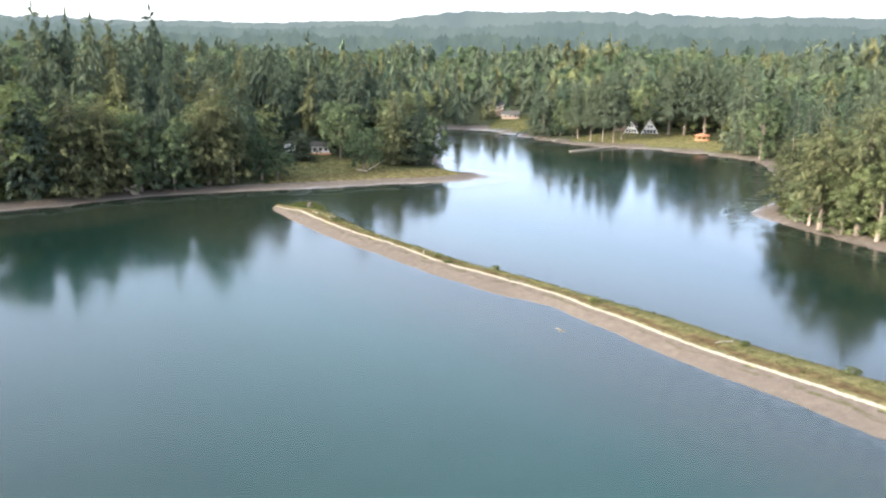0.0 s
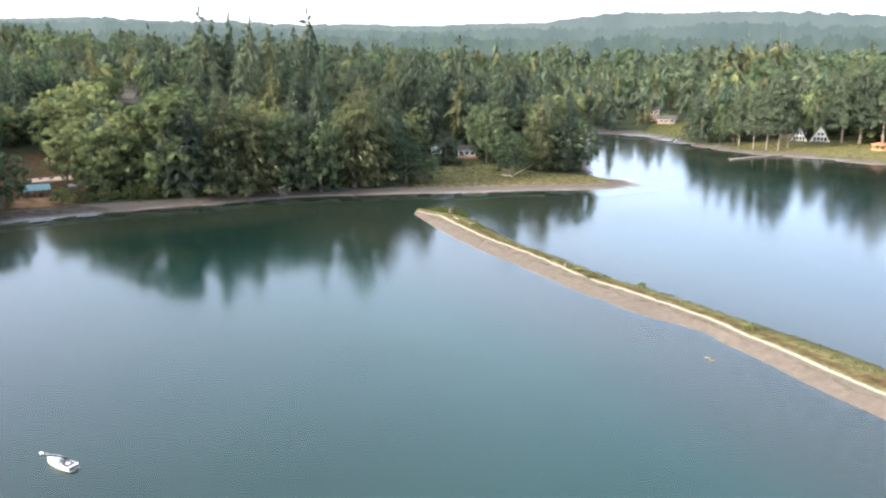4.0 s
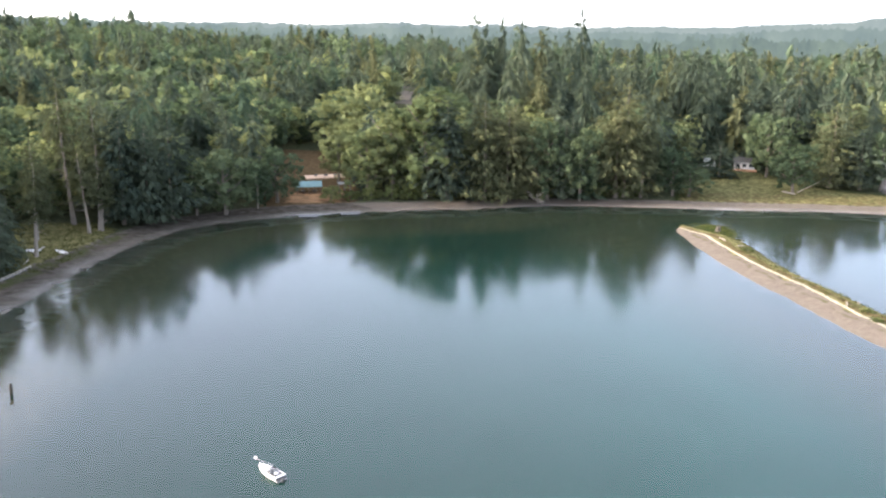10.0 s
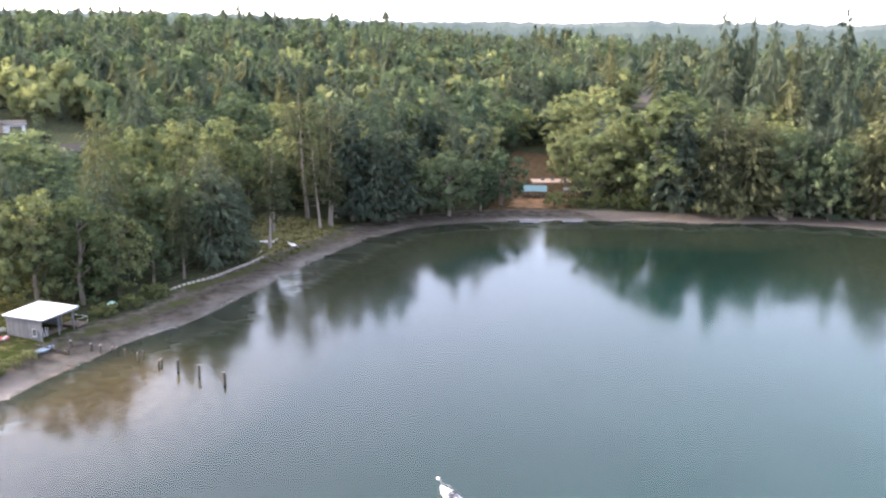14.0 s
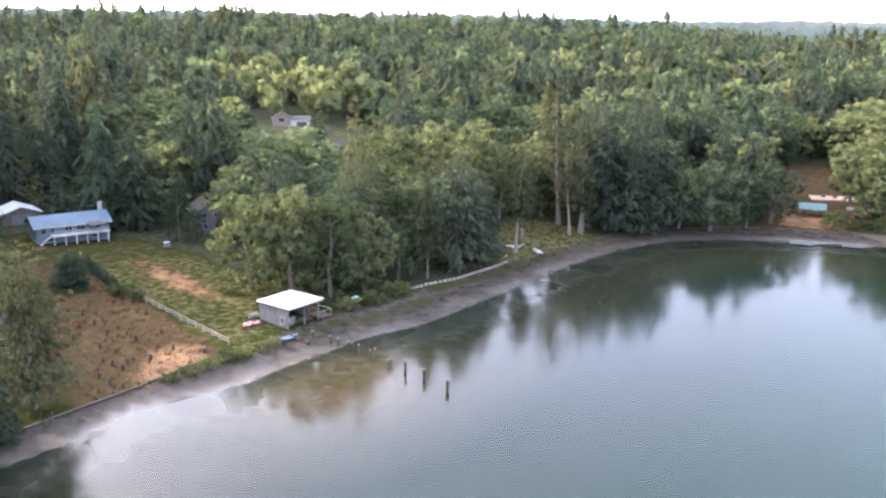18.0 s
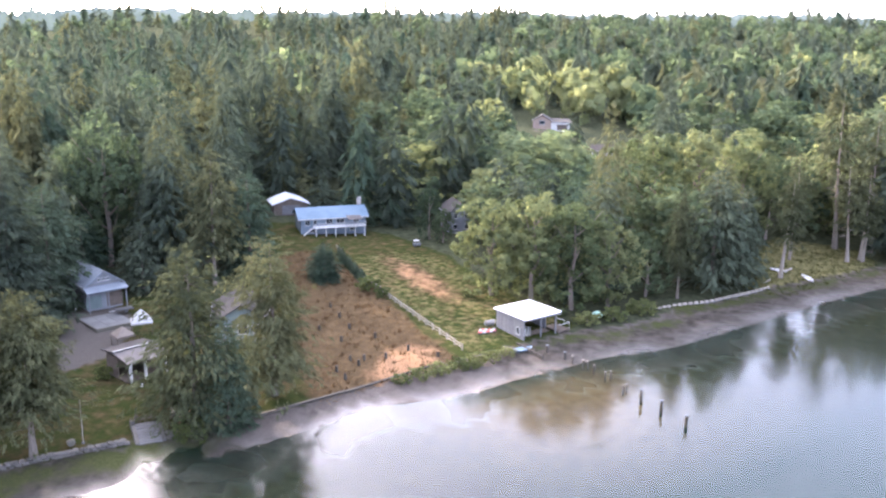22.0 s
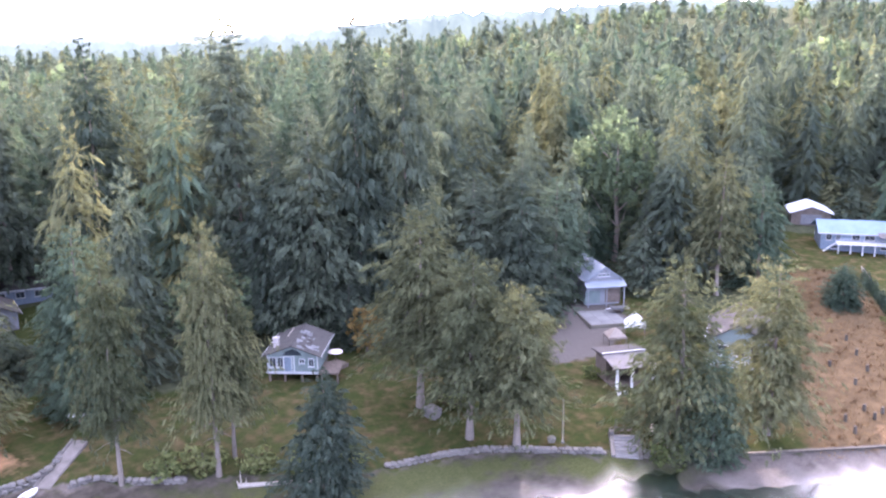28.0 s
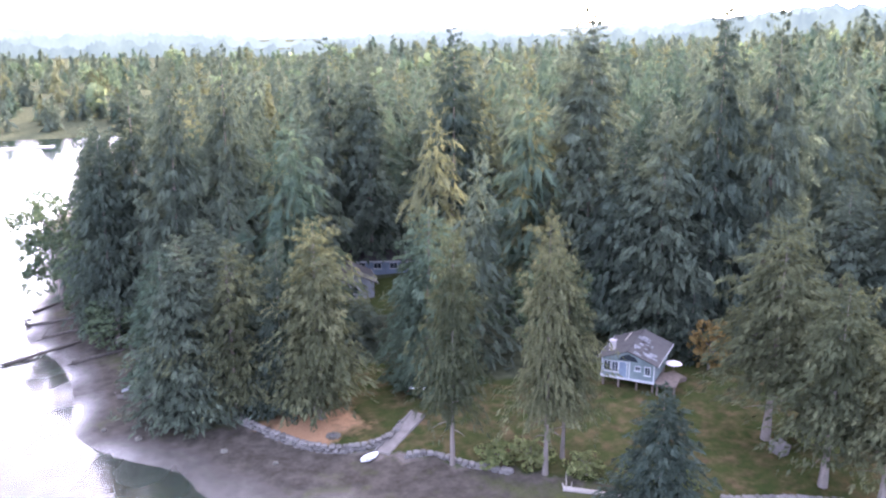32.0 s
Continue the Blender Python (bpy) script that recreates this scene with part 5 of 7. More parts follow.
part("floor", boxes((0, 0.6, 0.08, 6.7, 5.6, 0.16)), M_DARKWOOD, bh)
for k in range(3):
    part("paddle_rack", boxes((-2.4 + 0.55 * k, -2.6, 0.9, 0.08, 0.08, 1.6, 0, 8), (-2.4 + 0.55 * k, -2.2, 0.9, 0.08, 0.08, 1.6, 0, -8)), M_WHITE, bh)
window(bh, -3.56, -2.2, 1.35, 0.9, 1.2, 270)
part("side_deck", boxes((5.0, -2.2, 0.35, 2.6, 3.6, 0.18), (4.0, -3.7, 0.0, 0.2, 0.2, 1.4), (6.1, -3.7, 0.0, 0.2, 0.2, 1.4), (6.1, -0.6, 0.0, 0.2, 0.2, 1.4)), M_DARKWOOD, bh)
part("side_rail", boxes((6.2, -2.2, 1.5, 0.07, 3.4, 0.07), (6.2, -3.8, 0.95, 0.07, 0.07, 1.1), (6.2, -0.5, 0.95, 0.07, 0.07, 1.1), (5.0, -3.85, 1.5, 2.4, 0.06, 0.06)), M_STEEL, bh)

# cabin with a garage under a white metal roof
cabin = gable_house("cabin", here(-142.6, -70.6, 142), 6.0, 9.5, 4.3, 2.1, 0.5, M_GREYSIDING, M_PALEROOF, "grey cabin with a pale blue metal roof and a garage door", ribs=0.6)
part("porch_roof", prism([(-6.4, 3.25), (-4.75, 3.85), (-4.75, 3.98), (-6.4, 3.38)], -3.6, 3.6, True), M_PALEROOF, cabin)
for x in (-3.2, 0.1, 3.2):
    part("post", boxes((x, -6.2, 1.5, 0.16, 0.16, 3.3)), M_GREYSIDING, cabin)
# solid dark board in place of the doorway's inner shade
part("garage_door", boxes((1.7, -4.80, 1.35, 2.7, 0.10, 2.5)), M_DARKWOOD, cabin, "dark board standing in for the shaded garage doorway")
for k in range(3):
    window(cabin, -0.75 + 0.75 * k, -4.80, 5.05, 0.5, 0.6, 0, None, 0)
part("door", boxes((-1.9, -4.80, 1.2, 2.6, 0.08, 2.2)), M_PALEBLUE, cabin)
part("gable_trim", boxes((0, -4.84, 4.35, 6.4, 0.08, 0.16)), M_GREYWOOD, cabin)
apron = thing("concrete_apron", here(-134.2, -63.9, 142), "pale concrete apron with a low kerb before the cabin", "paving")
for i in range(3):
    for j in range(4):
        part("slab", boxes((-2.1 + 2.1 * i, -3.4 + 2.3 * j, -0.06, 2.07, 2.27, 0.4), bevel=0.02), M_CONCRETE, apron)
part("kerb", boxes((0, -4.75, 0.05, 6.7, 0.25, 0.6)), M_ROCKDARK, apron)
part("kerb", boxes((-3.3, 0, 0.05, 0.25, 9.2, 0.6)), M_ROCKDARK, apron)

# open pavilion with white posts
pav = thing("pavilion", here(-115.6, -48.7, 146), "low pavilion with white posts and patched metal roof", "pavilion")
part("roof", prism([(-3.6, 2.75), (0.4, 3.45), (0.4, 3.57), (-3.6, 2.87)], -3.3, 3.3, True), M_OLDMETAL, pav, "pale weathered metal roof sheet")
part("roof", prism([(0.3, 3.5), (4.0, 3.15), (4.0, 3.30), (0.3, 3.65)], -3.3, 3.3, True), M_BROWNSHINGLE, pav, "dark shingled rear roof")
part("ridge_board", boxes((0, 0.35, 3.72, 6.6, 0.25, 0.08)), M_CANVAS, pav)
for x in (-2.6, -0.4, 2.8):
    part("post", boxes((x, -3.1, 1.25, 0.32, 0.32, 3.0)), M_WHITE, pav)
part("back_wall", boxes((0, 2.9, 1.4, 6.0, 0.15, 3.2)), M_DARKWOOD, pav)
part("side_wall", boxes((-3.0, 1.2, 1.4, 0.15, 3.2, 3.2)), M_DARKWOOD, pav)
part("side_wall", boxes((3.0, 1.0, 1.4, 0.15, 3.6, 3.2)), M_DARKWOOD, pav)
part("floor", boxes((0, 0, 0.06, 6.4, 6.2, 0.2)), M_DARKWOOD, pav)
part("counter", boxes((1.4, -1.6, 0.6, 2.2, 0.7, 1.0)), M_DARKWOOD, pav)


def tent(x, y, rz, size, height, eave, cloth, label):
    g = thing("gazebo", here(x, y, rz), label, "gazebo")
    bm = bmesh.new()
    bmesh.ops.create_cone(bm, cap_ends=False, segments=4, radius1=size * 0.72, radius2=0.12, depth=height - eave, matrix=Matrix.Translation((0, 0, (height + eave) / 2)) @ Matrix.Rotation(radians(45), 4, "Z"))
    part("canopy", bm, cloth, g)
    part("valance", boxes((0, -size / 2, eave - 0.12, size, 0.03, 0.28), (0, size / 2, eave - 0.12, size, 0.03, 0.28), (-size / 2, 0, eave - 0.12, 0.03, size, 0.28), (size / 2, 0, eave - 0.12, 0.03, size, 0.28), bevel=0), cloth, g)
    for sx in (-1, 1):
        for sy in (-1, 1):
            part("post", boxes((sx * size * 0.47, sy * size * 0.47, eave / 2 - 0.1, 0.09, 0.09, eave + 0.2)), M_DARKWOOD, g)
    return g


tent(-130.2, -55.4, 120, 3.2, 3.9, 2.1, M_CANVAS, "white pop-up canopy tent with a peaked top")
tent(-124.6, -55.6, 140, 2.8, 3.0, 1.8, M_BUFFCANVAS, "small buff-topped gazebo with a dark frame")

# house among the spruces by the field
h2 = gable_house("house", here(-134.5, -40.5, 112), 8.0, 11.0, 3.6, 2.4, 0.6, M_PALEBLUE, M_BROWNSHINGLE, "pale blue house under brown shingles behind spruces")
for x in (-2.2, 0.2, 2.4):
    window(h2, x, -5.56, 2.1, 1.6, 1.5)
part("deck", boxes((0, -7.0, 0.55, 8.4, 2.8, 0.18), (-4, -8.2, 0.0, 0.18, 0.18, 1.2), (4, -8.2, 0, 0.18, 0.18, 1.2), (0, -8.2, 0, 0.18, 0.18, 1.2)), M_PALEBLUE, h2)
railing(h2, -4.1, 4.1, -8.35, 0.6)
part("dormer", prism([(-1.6, 4.2), (1.6, 4.2), (1.6, 5.0), (0, 6.1), (-1.6, 5.0)], -1.0, 3.0), M_BROWNSHINGLE, h2)

# long blue house on the rise, with its white-roofed garage
bl = gable_house("house", here(-206.0, -45.6, 117), 15.5, 8.0, 3.9, 1.7, 0.7, M_BLUESIDING, M_BLUEROOF, "long slate blue house with a raised white deck", front_gable=False, ribs=0.55)
part("chimney", boxes((7.2, 0.6, 6.2, 0.9, 0.9, 2.6), (7.2, 0.6, 7.5, 1.1, 1.1, 0.18)), M_BRICK, bl, "pale brick chimney")
for x, w in ((-6.2, 1.2), (-4.4, 0.9), (-1.0, 1.6), (1.6, 2.0), (5.4, 1.5)):
    window(bl, x, -4.06, 2.9, w, 1.5)
for x in (-5.0, 4.5):
    window(bl, x, -4.06, 0.8, 1.3, 0.8)
part("deck", boxes((1.2, -5.4, 1.9, 12.2, 2.6, 0.2)), M_WHITE, bl, "white painted deck")
for k in range(6):
    part("deck_post", boxes((-4.6 + 2.3 * k, -6.5, 0.6, 0.2, 0.2, 2.7)), M_WHITE, bl)
railing(bl, -4.8, 7.2, -6.65, 2.0, 1.0)
part("awning", prism([(-6.8, 3.5), (-4.05, 4.0), (-4.05, 4.1), (-6.8, 3.6)], 3.0, 6.4, True), M_OLDMETAL, bl, "grey metal awning")
part("stair", boxes(*[(-5.3 - 0.25 * i, -5.6, 1.8 - 0.2 * i, 0.28, 1.1, 0.06) for i in range(10)]), M_WHITE, bl)
gar = gable_house("garage", here(-219.5, -60.5, 117), 8.5, 8.5, 2.7, 1.5, 0.5, M_DARKWOOD, M_METALROOF, "dark garage with a white metal roof behind the house", category="garage", ribs=0.6)
part("garage_door", boxes((0, -4.30, 1.2, 4.4, 0.08, 2.3)), M_GREYWOOD, gar)

# two-storey grey house in the trees
h3 = gable_house("house", here(-217.5, -16.5, 112), 6.0, 8.5, 5.2, 2.1, 0.5, M_GREYSIDING, M_SHINGLE, "tall grey house half hidden by leafy trees")
for x in (-1.4, 1.4):
    for z in (1.6, 4.3):
        window(h3, x, -4.31, z, 1.1, 1.3)
window(h3, 0, -4.31, 6.1, 0.9, 0.9)

# houses up the slope
h4 = gable_house("house", here(-378, -1.5, 90, 0.3), 7.5, 9.0, 2.9, 2.2, 0.5, M_TAN, M_SHINGLE, "pale house with a white gable up the slope")
window(h4, 0, -4.56, 2.2, 2.4, 1.7, 0, None, 2)
h4b = gable_house("house", here(-379, 6.2, 90, 0.3), 8.0, 8.5, 3.2, 1.2, 0.5, M_WHITE, M_SHINGLE, "white garage wing with a dark garage door", front_gable=False, category="garage")
part("garage_door", boxes((0.6, -4.30, 1.2, 4.2, 0.08, 2.3)), M_DARKWOOD, h4b)
h5 = gable_house("house", here(-330, 23, 90), 9.0, 8.0, 2.6, 1.6, 0.6, M_GREYSIDING, M_BROWNSHINGLE, "low house with a buff roof below the slope", front_gable=False)
window(h5, -2, -4.06, 1.6, 1.4, 1.1)
window(h5, 2, -4.06, 1.6, 1.4, 1.1)

# house on stilts over the lawn
lh = gable_house("house", here(-87.9, -85.0, 128), 7.0, 8.5, 3.8, 1.3, 0.6, M_PALEBLUE, M_SHINGLE, "pale blue-green cottage on posts under a mossy grey roof", lift=1.2)
part("skirt_beam", boxes((0, -4.22, 1.2, 7.4, 0.25, 0.3)), M_TRIM, lh)
for x in (-3.3, -1.2, 1.2, 3.3):
    part("post", boxes((x, -4.0, 0.2, 0.25, 0.25, 2.2)), M_DARKWOOD, lh)
part("foundation", boxes((0, 1.0, 0.2, 6.6, 5.5, 2.2)), M_DARKWOOD, lh)
for x, z, w, hh in ((-2.75, 2.7, 1.0, 1.5), (-1.7, 2.7, 0.9, 1.5), (1.3, 2.9, 0.8, 0.7), (2.6, 2.7, 0.8, 1.2)):
    window(lh, x, -4.31, z, w, hh)
lhd = part("door", boxes((-0.65, -4.33, 2.45, 0.95, 0.1, 2.05)), M_BLUESIDING, lh, "slate blue front door")
part("door_trim", boxes((-0.65, -4.36, 3.55, 1.2, 0.1, 0.10), (-1.18, -4.36, 2.5, 0.10, 0.1, 2.1), (-0.12, -4.36, 2.5, 0.10, 0.1, 2.1)), M_TRIM, lhd)
part("transom_window", prism([(-1.3, 3.72), (1.3, 3.72), (0.9, 4.28), (0, 4.62), (-0.9, 4.28)], -4.31, -4.26), M_GLASS, lh, "dark glass under the gable peak")
for x in (-3.45, 0.2, 3.45):
    part("corner_trim", boxes((x, -4.30, 2.5, 0.16, 0.08, 2.4)), M_TRIM, lh)
part("chimney", boxes((-2.6, -2.4, 4.6, 0.75, 0.75, 2.0), (-2.6, -2.4, 5.6, 0.9, 0.9, 0.15)), M_BRICK, lh, "pale chimney stack")
part("roof_pole", boxes((-1.6, 2.2, 4.85, 0.14, 3.8, 0.12)), M_DRIFT, lh, "long pale pole lying on the roof")
rr = rng(404)
for k in range(30):
    x, y = 0.3 + 2.9 * rr.rand() ** 1.4, -4.5 + 6.5 * rr.rand()
    part("roof_patch", boxes((x, y, 3.8 + 1.3 * (1 - x / 3.5) + 0.23, 0.25 + 0.7 * rr.rand(), 0.2 + 0.8 * rr.rand(), 0.05, 0, 0, 20.4)), M_BROWNSHINGLE if k % 3 == 0 else M_GREYWOOD, lh)
part("side_deck", boxes((5.0, -2.5, 1.3, 2.8, 4.5, 0.18), (6.2, -4.5, 0.3, 0.2, 0.2, 2.2), (4.0, -4.5, 0.3, 0.2, 0.2, 2.2)), M_DARKWOOD, lh)

# houses further back in the southern woods
b1 = gable_house("house", here(-77, -146.5, 157), 13, 7, 2.6, 0.9, 0.7, M_BLUESIDING, M_SHINGLE, "long low blue house under a flat-pitched roof", front_gable=False)
for x in (-4.5, -1.5, 1.5, 4.5):
    window(b1, x, -3.56, 1.5, 1.5, 1.2)
b2 = gable_house("house", here(-66.5, -137, 165), 7, 8, 3.0, 1.7, 0.6, M_GREYSIDING, M_SHINGLE, "grey house with a shallow shingled roof")
window(b2, 0, -4.06, 1.6, 1.6, 1.2)

# shore park: teal-roofed shelter and a smaller one
sh = thing("picnic_shelter", here(-219.9, 146.2, 60), "open picnic shelter with a faded teal roof", "shelter")
for s in (-1, 1):
    part("roof", prism([(0, 3.5), (s * 2.6, 2.1), (s * 2.6, 2.22), (0, 3.62)], -4.0, 4.0, True), M_TEAL, sh)
for k in range(5):
    for s in (-1, 1):
        part("post", boxes((-3.6 + 1.8 * k, s * 2.2, 1.0, 0.16, 0.16, 2.4)), M_DARKWOOD, sh)
for k in range(2):
    part("picnic_table", boxes((-1.8 + 3.6 * k, 0, 0.74, 1.8, 0.75, 0.05), (-1.8 + 3.6 * k, 0.7, 0.43, 1.8, 0.25, 0.05), (-1.8 + 3.6 * k, -0.7, 0.43, 1.8, 0.25, 0.05), (-1.8 + 3.6 * k, 0, 0.35, 0.1, 1.4, 0.7)), M_GREYWOOD, sh)
sh2 = thing("picnic_shelter", here(-214.9, 156.2, 60), "small open shelter on grey posts", "shelter")
part("roof", prism([(-1.6, 2.3), (1.6, 2.6), (1.6, 2.7), (-1.6, 2.4)], -2.1, 2.1, True), M_GREYWOOD, sh2)
for x in (-1.8, 0, 1.8):
    for y in (-1.3, 1.3):
        part("post", boxes((x, y, 1.1, 0.14, 0.14, 2.4)), M_GREYWOOD, sh2)
bank = thing("earth_court", here(-237.5, 164.5, 67), "sunlit orange earth court behind the shelters", "court")
part("surface", boxes((0, 0, 0.05, 13.5, 5.5, 0.5, 0, 4), bevel=0.1), surface("orange_earth", (0.28, 0.18, 0.12), (0.42, 0.30, 0.22), 0.5, 0.95, 0, 0.4, 6), bank)
for k in range(3):
    part("bench", boxes((-3 + 3.2 * k, 0.5 - 0.8 * k, 0.7, 1.2, 0.5, 0.5)), M_GREYWOOD, bank)


# far shore: two A-frames, a round red pavilion, houses by the inlet
def a_frame(x, y, w, h, label):
    a = thing("a_frame_house", here(x, y, 8), label, "house")
    part("front_wall", prism([(-w / 2 + 0.3, 0.2), (w / 2 - 0.3, 0.2), (0, h - 0.4)], -4.2, -4.0), M_WHITE, a)
    part("back_wall", prism([(-w / 2 + 0.3, 0.2), (w / 2 - 0.3, 0.2), (0, h - 0.4)], 4.0, 4.2), M_WHITE, a)
    for s in (-1, 1):
        part("roof", prism([(0, h), (s * w / 2, -0.3), (s * (w / 2 + 0.3), -0.3), (0, h + 0.35)], -4.9, 4.6), M_BROWNSHINGLE, a)
        part("barge_board", prism([(0, h - 0.1), (s * w / 2, -0.3), (s * (w / 2 + 0.35), -0.3), (0, h + 0.4)], -5.0, -4.9), M_WHITE, a)
    for k in range(4):
        window(a, -w * 0.28 + w * 0.187 * k, -4.26, 1.3, w * 0.15, 1.7, 0, None, 0)
    for k in range(2):
        window(a, -w * 0.09 + w * 0.18 * k, -4.26, 3.6, w * 0.13, 1.3, 0, None, 0)
    part("balcony", boxes((0, -4.9, 2.5, w * 0.62, 1.2, 0.15)), M_WHITE, a)
    return a


a_frame(-48.2, 426, 7.0, 6.0, "small white-fronted A-frame house under tall firs")
a_frame(-38.9, 425, 8.2, 7.0, "larger white-fronted A-frame house with a balcony")
lodge = gable_house("house", here(-52, 434, 8), 11, 7, 2.8, 1.6, 0.5, M_DARKWOOD, M_BROWNSHINGLE, "dark lodge behind the A-frame houses", front_gable=False)
red = thing("round_pavilion", here(-12.2, 403.5) @ Matrix.Scale(0.82, 4), "round orange-roofed pavilion on posts among trunks", "pavilion")
part("roof", round_bm(4.4, 0.9, 3.5, 16, 1.2), M_ORANGE, red)
part("roof_rim", round_bm(4.5, 0.25, 2.95, 16), M_ORANGE, red)
for k in range(8):
    part("post", boxes((3.7 * math.cos(k * 0.785), 3.7 * math.sin(k * 0.785), 1.3, 0.2, 0.2, 3.2)), M_CEDARWOOD, red)
part("floor", round_bm(4.2, 0.3, 0.2, 16), M_CEDARWOOD, red)
f1 = gable_house("house", here(-139, 494, 16, 3.4), 8.0, 8.0, 3.0, 1.6, 0.7, M_TAN, M_SHINGLE, "tan house with a broad balcony above the inlet", front_gable=False, lift=-3.5)
part("balcony", boxes((0, -4.8, -0.2, 8.6, 1.8, 0.2), (-3.8, -5.4, -2.2, 0.2, 0.2, 4.0), (3.8, -5.4, -2.2, 0.2, 0.2, 4.0)), M_TAN, f1)
railing(f1, -4.2, 4.2, -5.6, -0.1, 1.0, M_TAN, 2.0)
for x in (-2.4, 0, 2.4):
    window(f1, x, -4.06, 1.5, 1.5, 1.3)
f2 = gable_house("house", here(-127.5, 484, 16), 10, 7, 2.6, 1.7, 0.6, M_TAN, M_SHINGLE, "tan house beside the inlet", front_gable=False)
for x in (-3, 0, 3):
    window(f2, x, -3.56, 1.5, 1.4, 1.2)

# white cottages behind the point
p1 = gable_house("house", here(-153.6, 291.5, 30), 7.0, 6.5, 3.0, 1.4, 0.5, M_WHITE, M_SHINGLE, "white cottage behind the meadow on the point", front_gable=False)
for x in (-2.2, 0, 2.2):
    window(p1, x, -3.31, 1.8, 1.3, 1.3)
part("terrace", boxes((0, -4.8, 0.2, 8.5, 2.8, 0.5)), M_CEDARWOOD, p1)
p2 = gable_house("house", here(-163.5, 284.5, 30), 4.2, 5.0, 2.8, 1.3, 0.4, M_WHITE, M_SHINGLE, "small white cabin behind dark trees on the point")
window(p2, 0, -2.56, 1.6, 1.4, 1.2)


# ---- things on the water ----
def lofted(sections, closed=True):
    """A skin over cross-sections that all have the same number of points."""
    bm = bmesh.new()
    rings = [[bm.verts.new(p) for p in s] for s in sections]
    n = len(rings[0])
    for a, b in zip(rings, rings[1:]):
        for k in range(n if closed else n - 1):
            j = (k + 1) % n
            bm.faces.new((a[k], a[j], b[j], b[k]))
    if closed:
        bm.faces.new(rings[0][::-1])
        bm.faces.new(rings[-1])
    bmesh.ops.recalc_face_normals(bm, faces=bm.faces[:])
    return bm


def rod(a, b, r0, r1=None, sides=8, bend=(0, 0, 0)):
    a, b = Vector(a), Vector(b)
    mid = (a + b) / 2 + Vector(bend)
    v, f = tube([tuple(a), tuple(mid), tuple(b)], [r0, (r0 + (r1 or r0)) / 2, r1 or r0], sides)
    bm = bmesh.new()
    vs = [bm.verts.new(p) for p in v]
    for t in f:
        bm.faces.new([vs[i] for i in t])
    bm.faces.new(vs[:sides][::-1])
    bm.faces.new(vs[-sides:])
    return bm


def loft_hull(length, beam, depth, top, flare=0.8, n=9):
    rows = []
    for i in range(n):
        u = i / (n - 1)
        w = beam / 2 * min(1.0, (1.02 - u) ** 0.55 * 1.25) if u > 0.4 else beam / 2 * (0.92 + 0.2 * u)
        x = -length / 2 + length * u
        up = top * (1 + 0.22 * u * u)
        rows.append([(x, -w, up), (x, -w * flare, 0.0), (x - 0.1 * u, -w * 0.45, -depth * (1 - 0.7 * u**3)), (x - 0.1 * u, w * 0.45, -depth * (1 - 0.7 * u**3)), (x, w * flare, 0.0), (x, w, up)])
    return rows


boat = thing("motor_boat", pose(-70.4, 41.1, 0.0, 0, 0, 183) @ Matrix.Scale(0.63, 4), "white cabin motor boat moored in calm water", "boat")
part("hull", lofted(loft_hull(6.3, 2.4, 0.35, 0.8)), M_GEL, boat)
part("foredeck", lofted([[(x, -w, z), (x, -w, z - 0.1), (x, w, z - 0.1), (x, w, z), (x, 0, z + cam_h)] for x, w, z, cam_h in ((-0.2, 1.05, 0.86, 0.22), (0.9, 1.02, 0.90, 0.24), (1.8, 0.82, 0.96, 0.20), (2.7, 0.42, 1.02, 0.10), (3.1, 0.1, 1.06, 0.03))]), M_GEL, boat)
part("cockpit_floor", boxes((-1.4, 0, 0.85, 2.5, 1.8, 0.08)), M_BLACK, boat)
part("gunwale", boxes((-1.65, -1.06, 0.86, 3.0, 0.12, 0.12), (-1.65, 1.06, 0.86, 3.0, 0.12, 0.12), (-3.05, 0, 0.80, 0.16, 2.2, 0.16)), M_GEL, boat)
part("windscreen", lofted([[(-0.35, -0.98, 0.95), (-0.32, -0.98, 0.95), (-0.62, -0.86, 1.42), (-0.65, -0.86, 1.42)], [(0.15, -0.45, 1.05), (0.18, -0.45, 1.05), (-0.25, -0.4, 1.52), (-0.28, -0.4, 1.52)], [(0.15, 0.45, 1.05), (0.18, 0.45, 1.05), (-0.25, 0.4, 1.52), (-0.28, 0.4, 1.52)], [(-0.35, 0.98, 0.95), (-0.32, 0.98, 0.95), (-0.62, 0.86, 1.42), (-0.65, 0.86, 1.42)]]), M_GLASS, boat, "dark tinted windscreen")
for y in (-0.55, 0.55):
    s = part("seat", boxes((-0.95, y, 0.98, 0.6, 0.6, 0.25), bevel=0.06), M_VINYL, boat, "grey vinyl seat")
    part("backrest", boxes((-1.27, y, 1.2, 0.14, 0.58, 0.45, 0, 0, -8), bevel=0.05), M_VINYL, s)
part("engine_cover", boxes((-1.9, 0, 0.98, 0.7, 0.7, 0.3), bevel=0.1), M_GEL, boat)
part("swim_step", boxes((-3.45, 0, 0.22, 0.7, 1.9, 0.08), bevel=0.03), M_VINYL, boat, "dark swim step")
part("hatch", boxes((1.2, 0, 1.16, 0.6, 0.6, 0.05), bevel=0.02), M_VINYL, boat)
part("outdrive", boxes((-3.75, 0, 0.25, 0.7, 0.4, 0.7), bevel=0.08), M_BLACK, boat)
part("transom", boxes((-3.17, 0, 0.42, 0.06, 2.0, 0.5), bevel=0.02), M_BLACK, boat, "black transom panel")
part("dash", boxes((-0.5, 0, 1.0, 0.35, 1.7, 0.2), bevel=0.05), M_BLACK, boat)
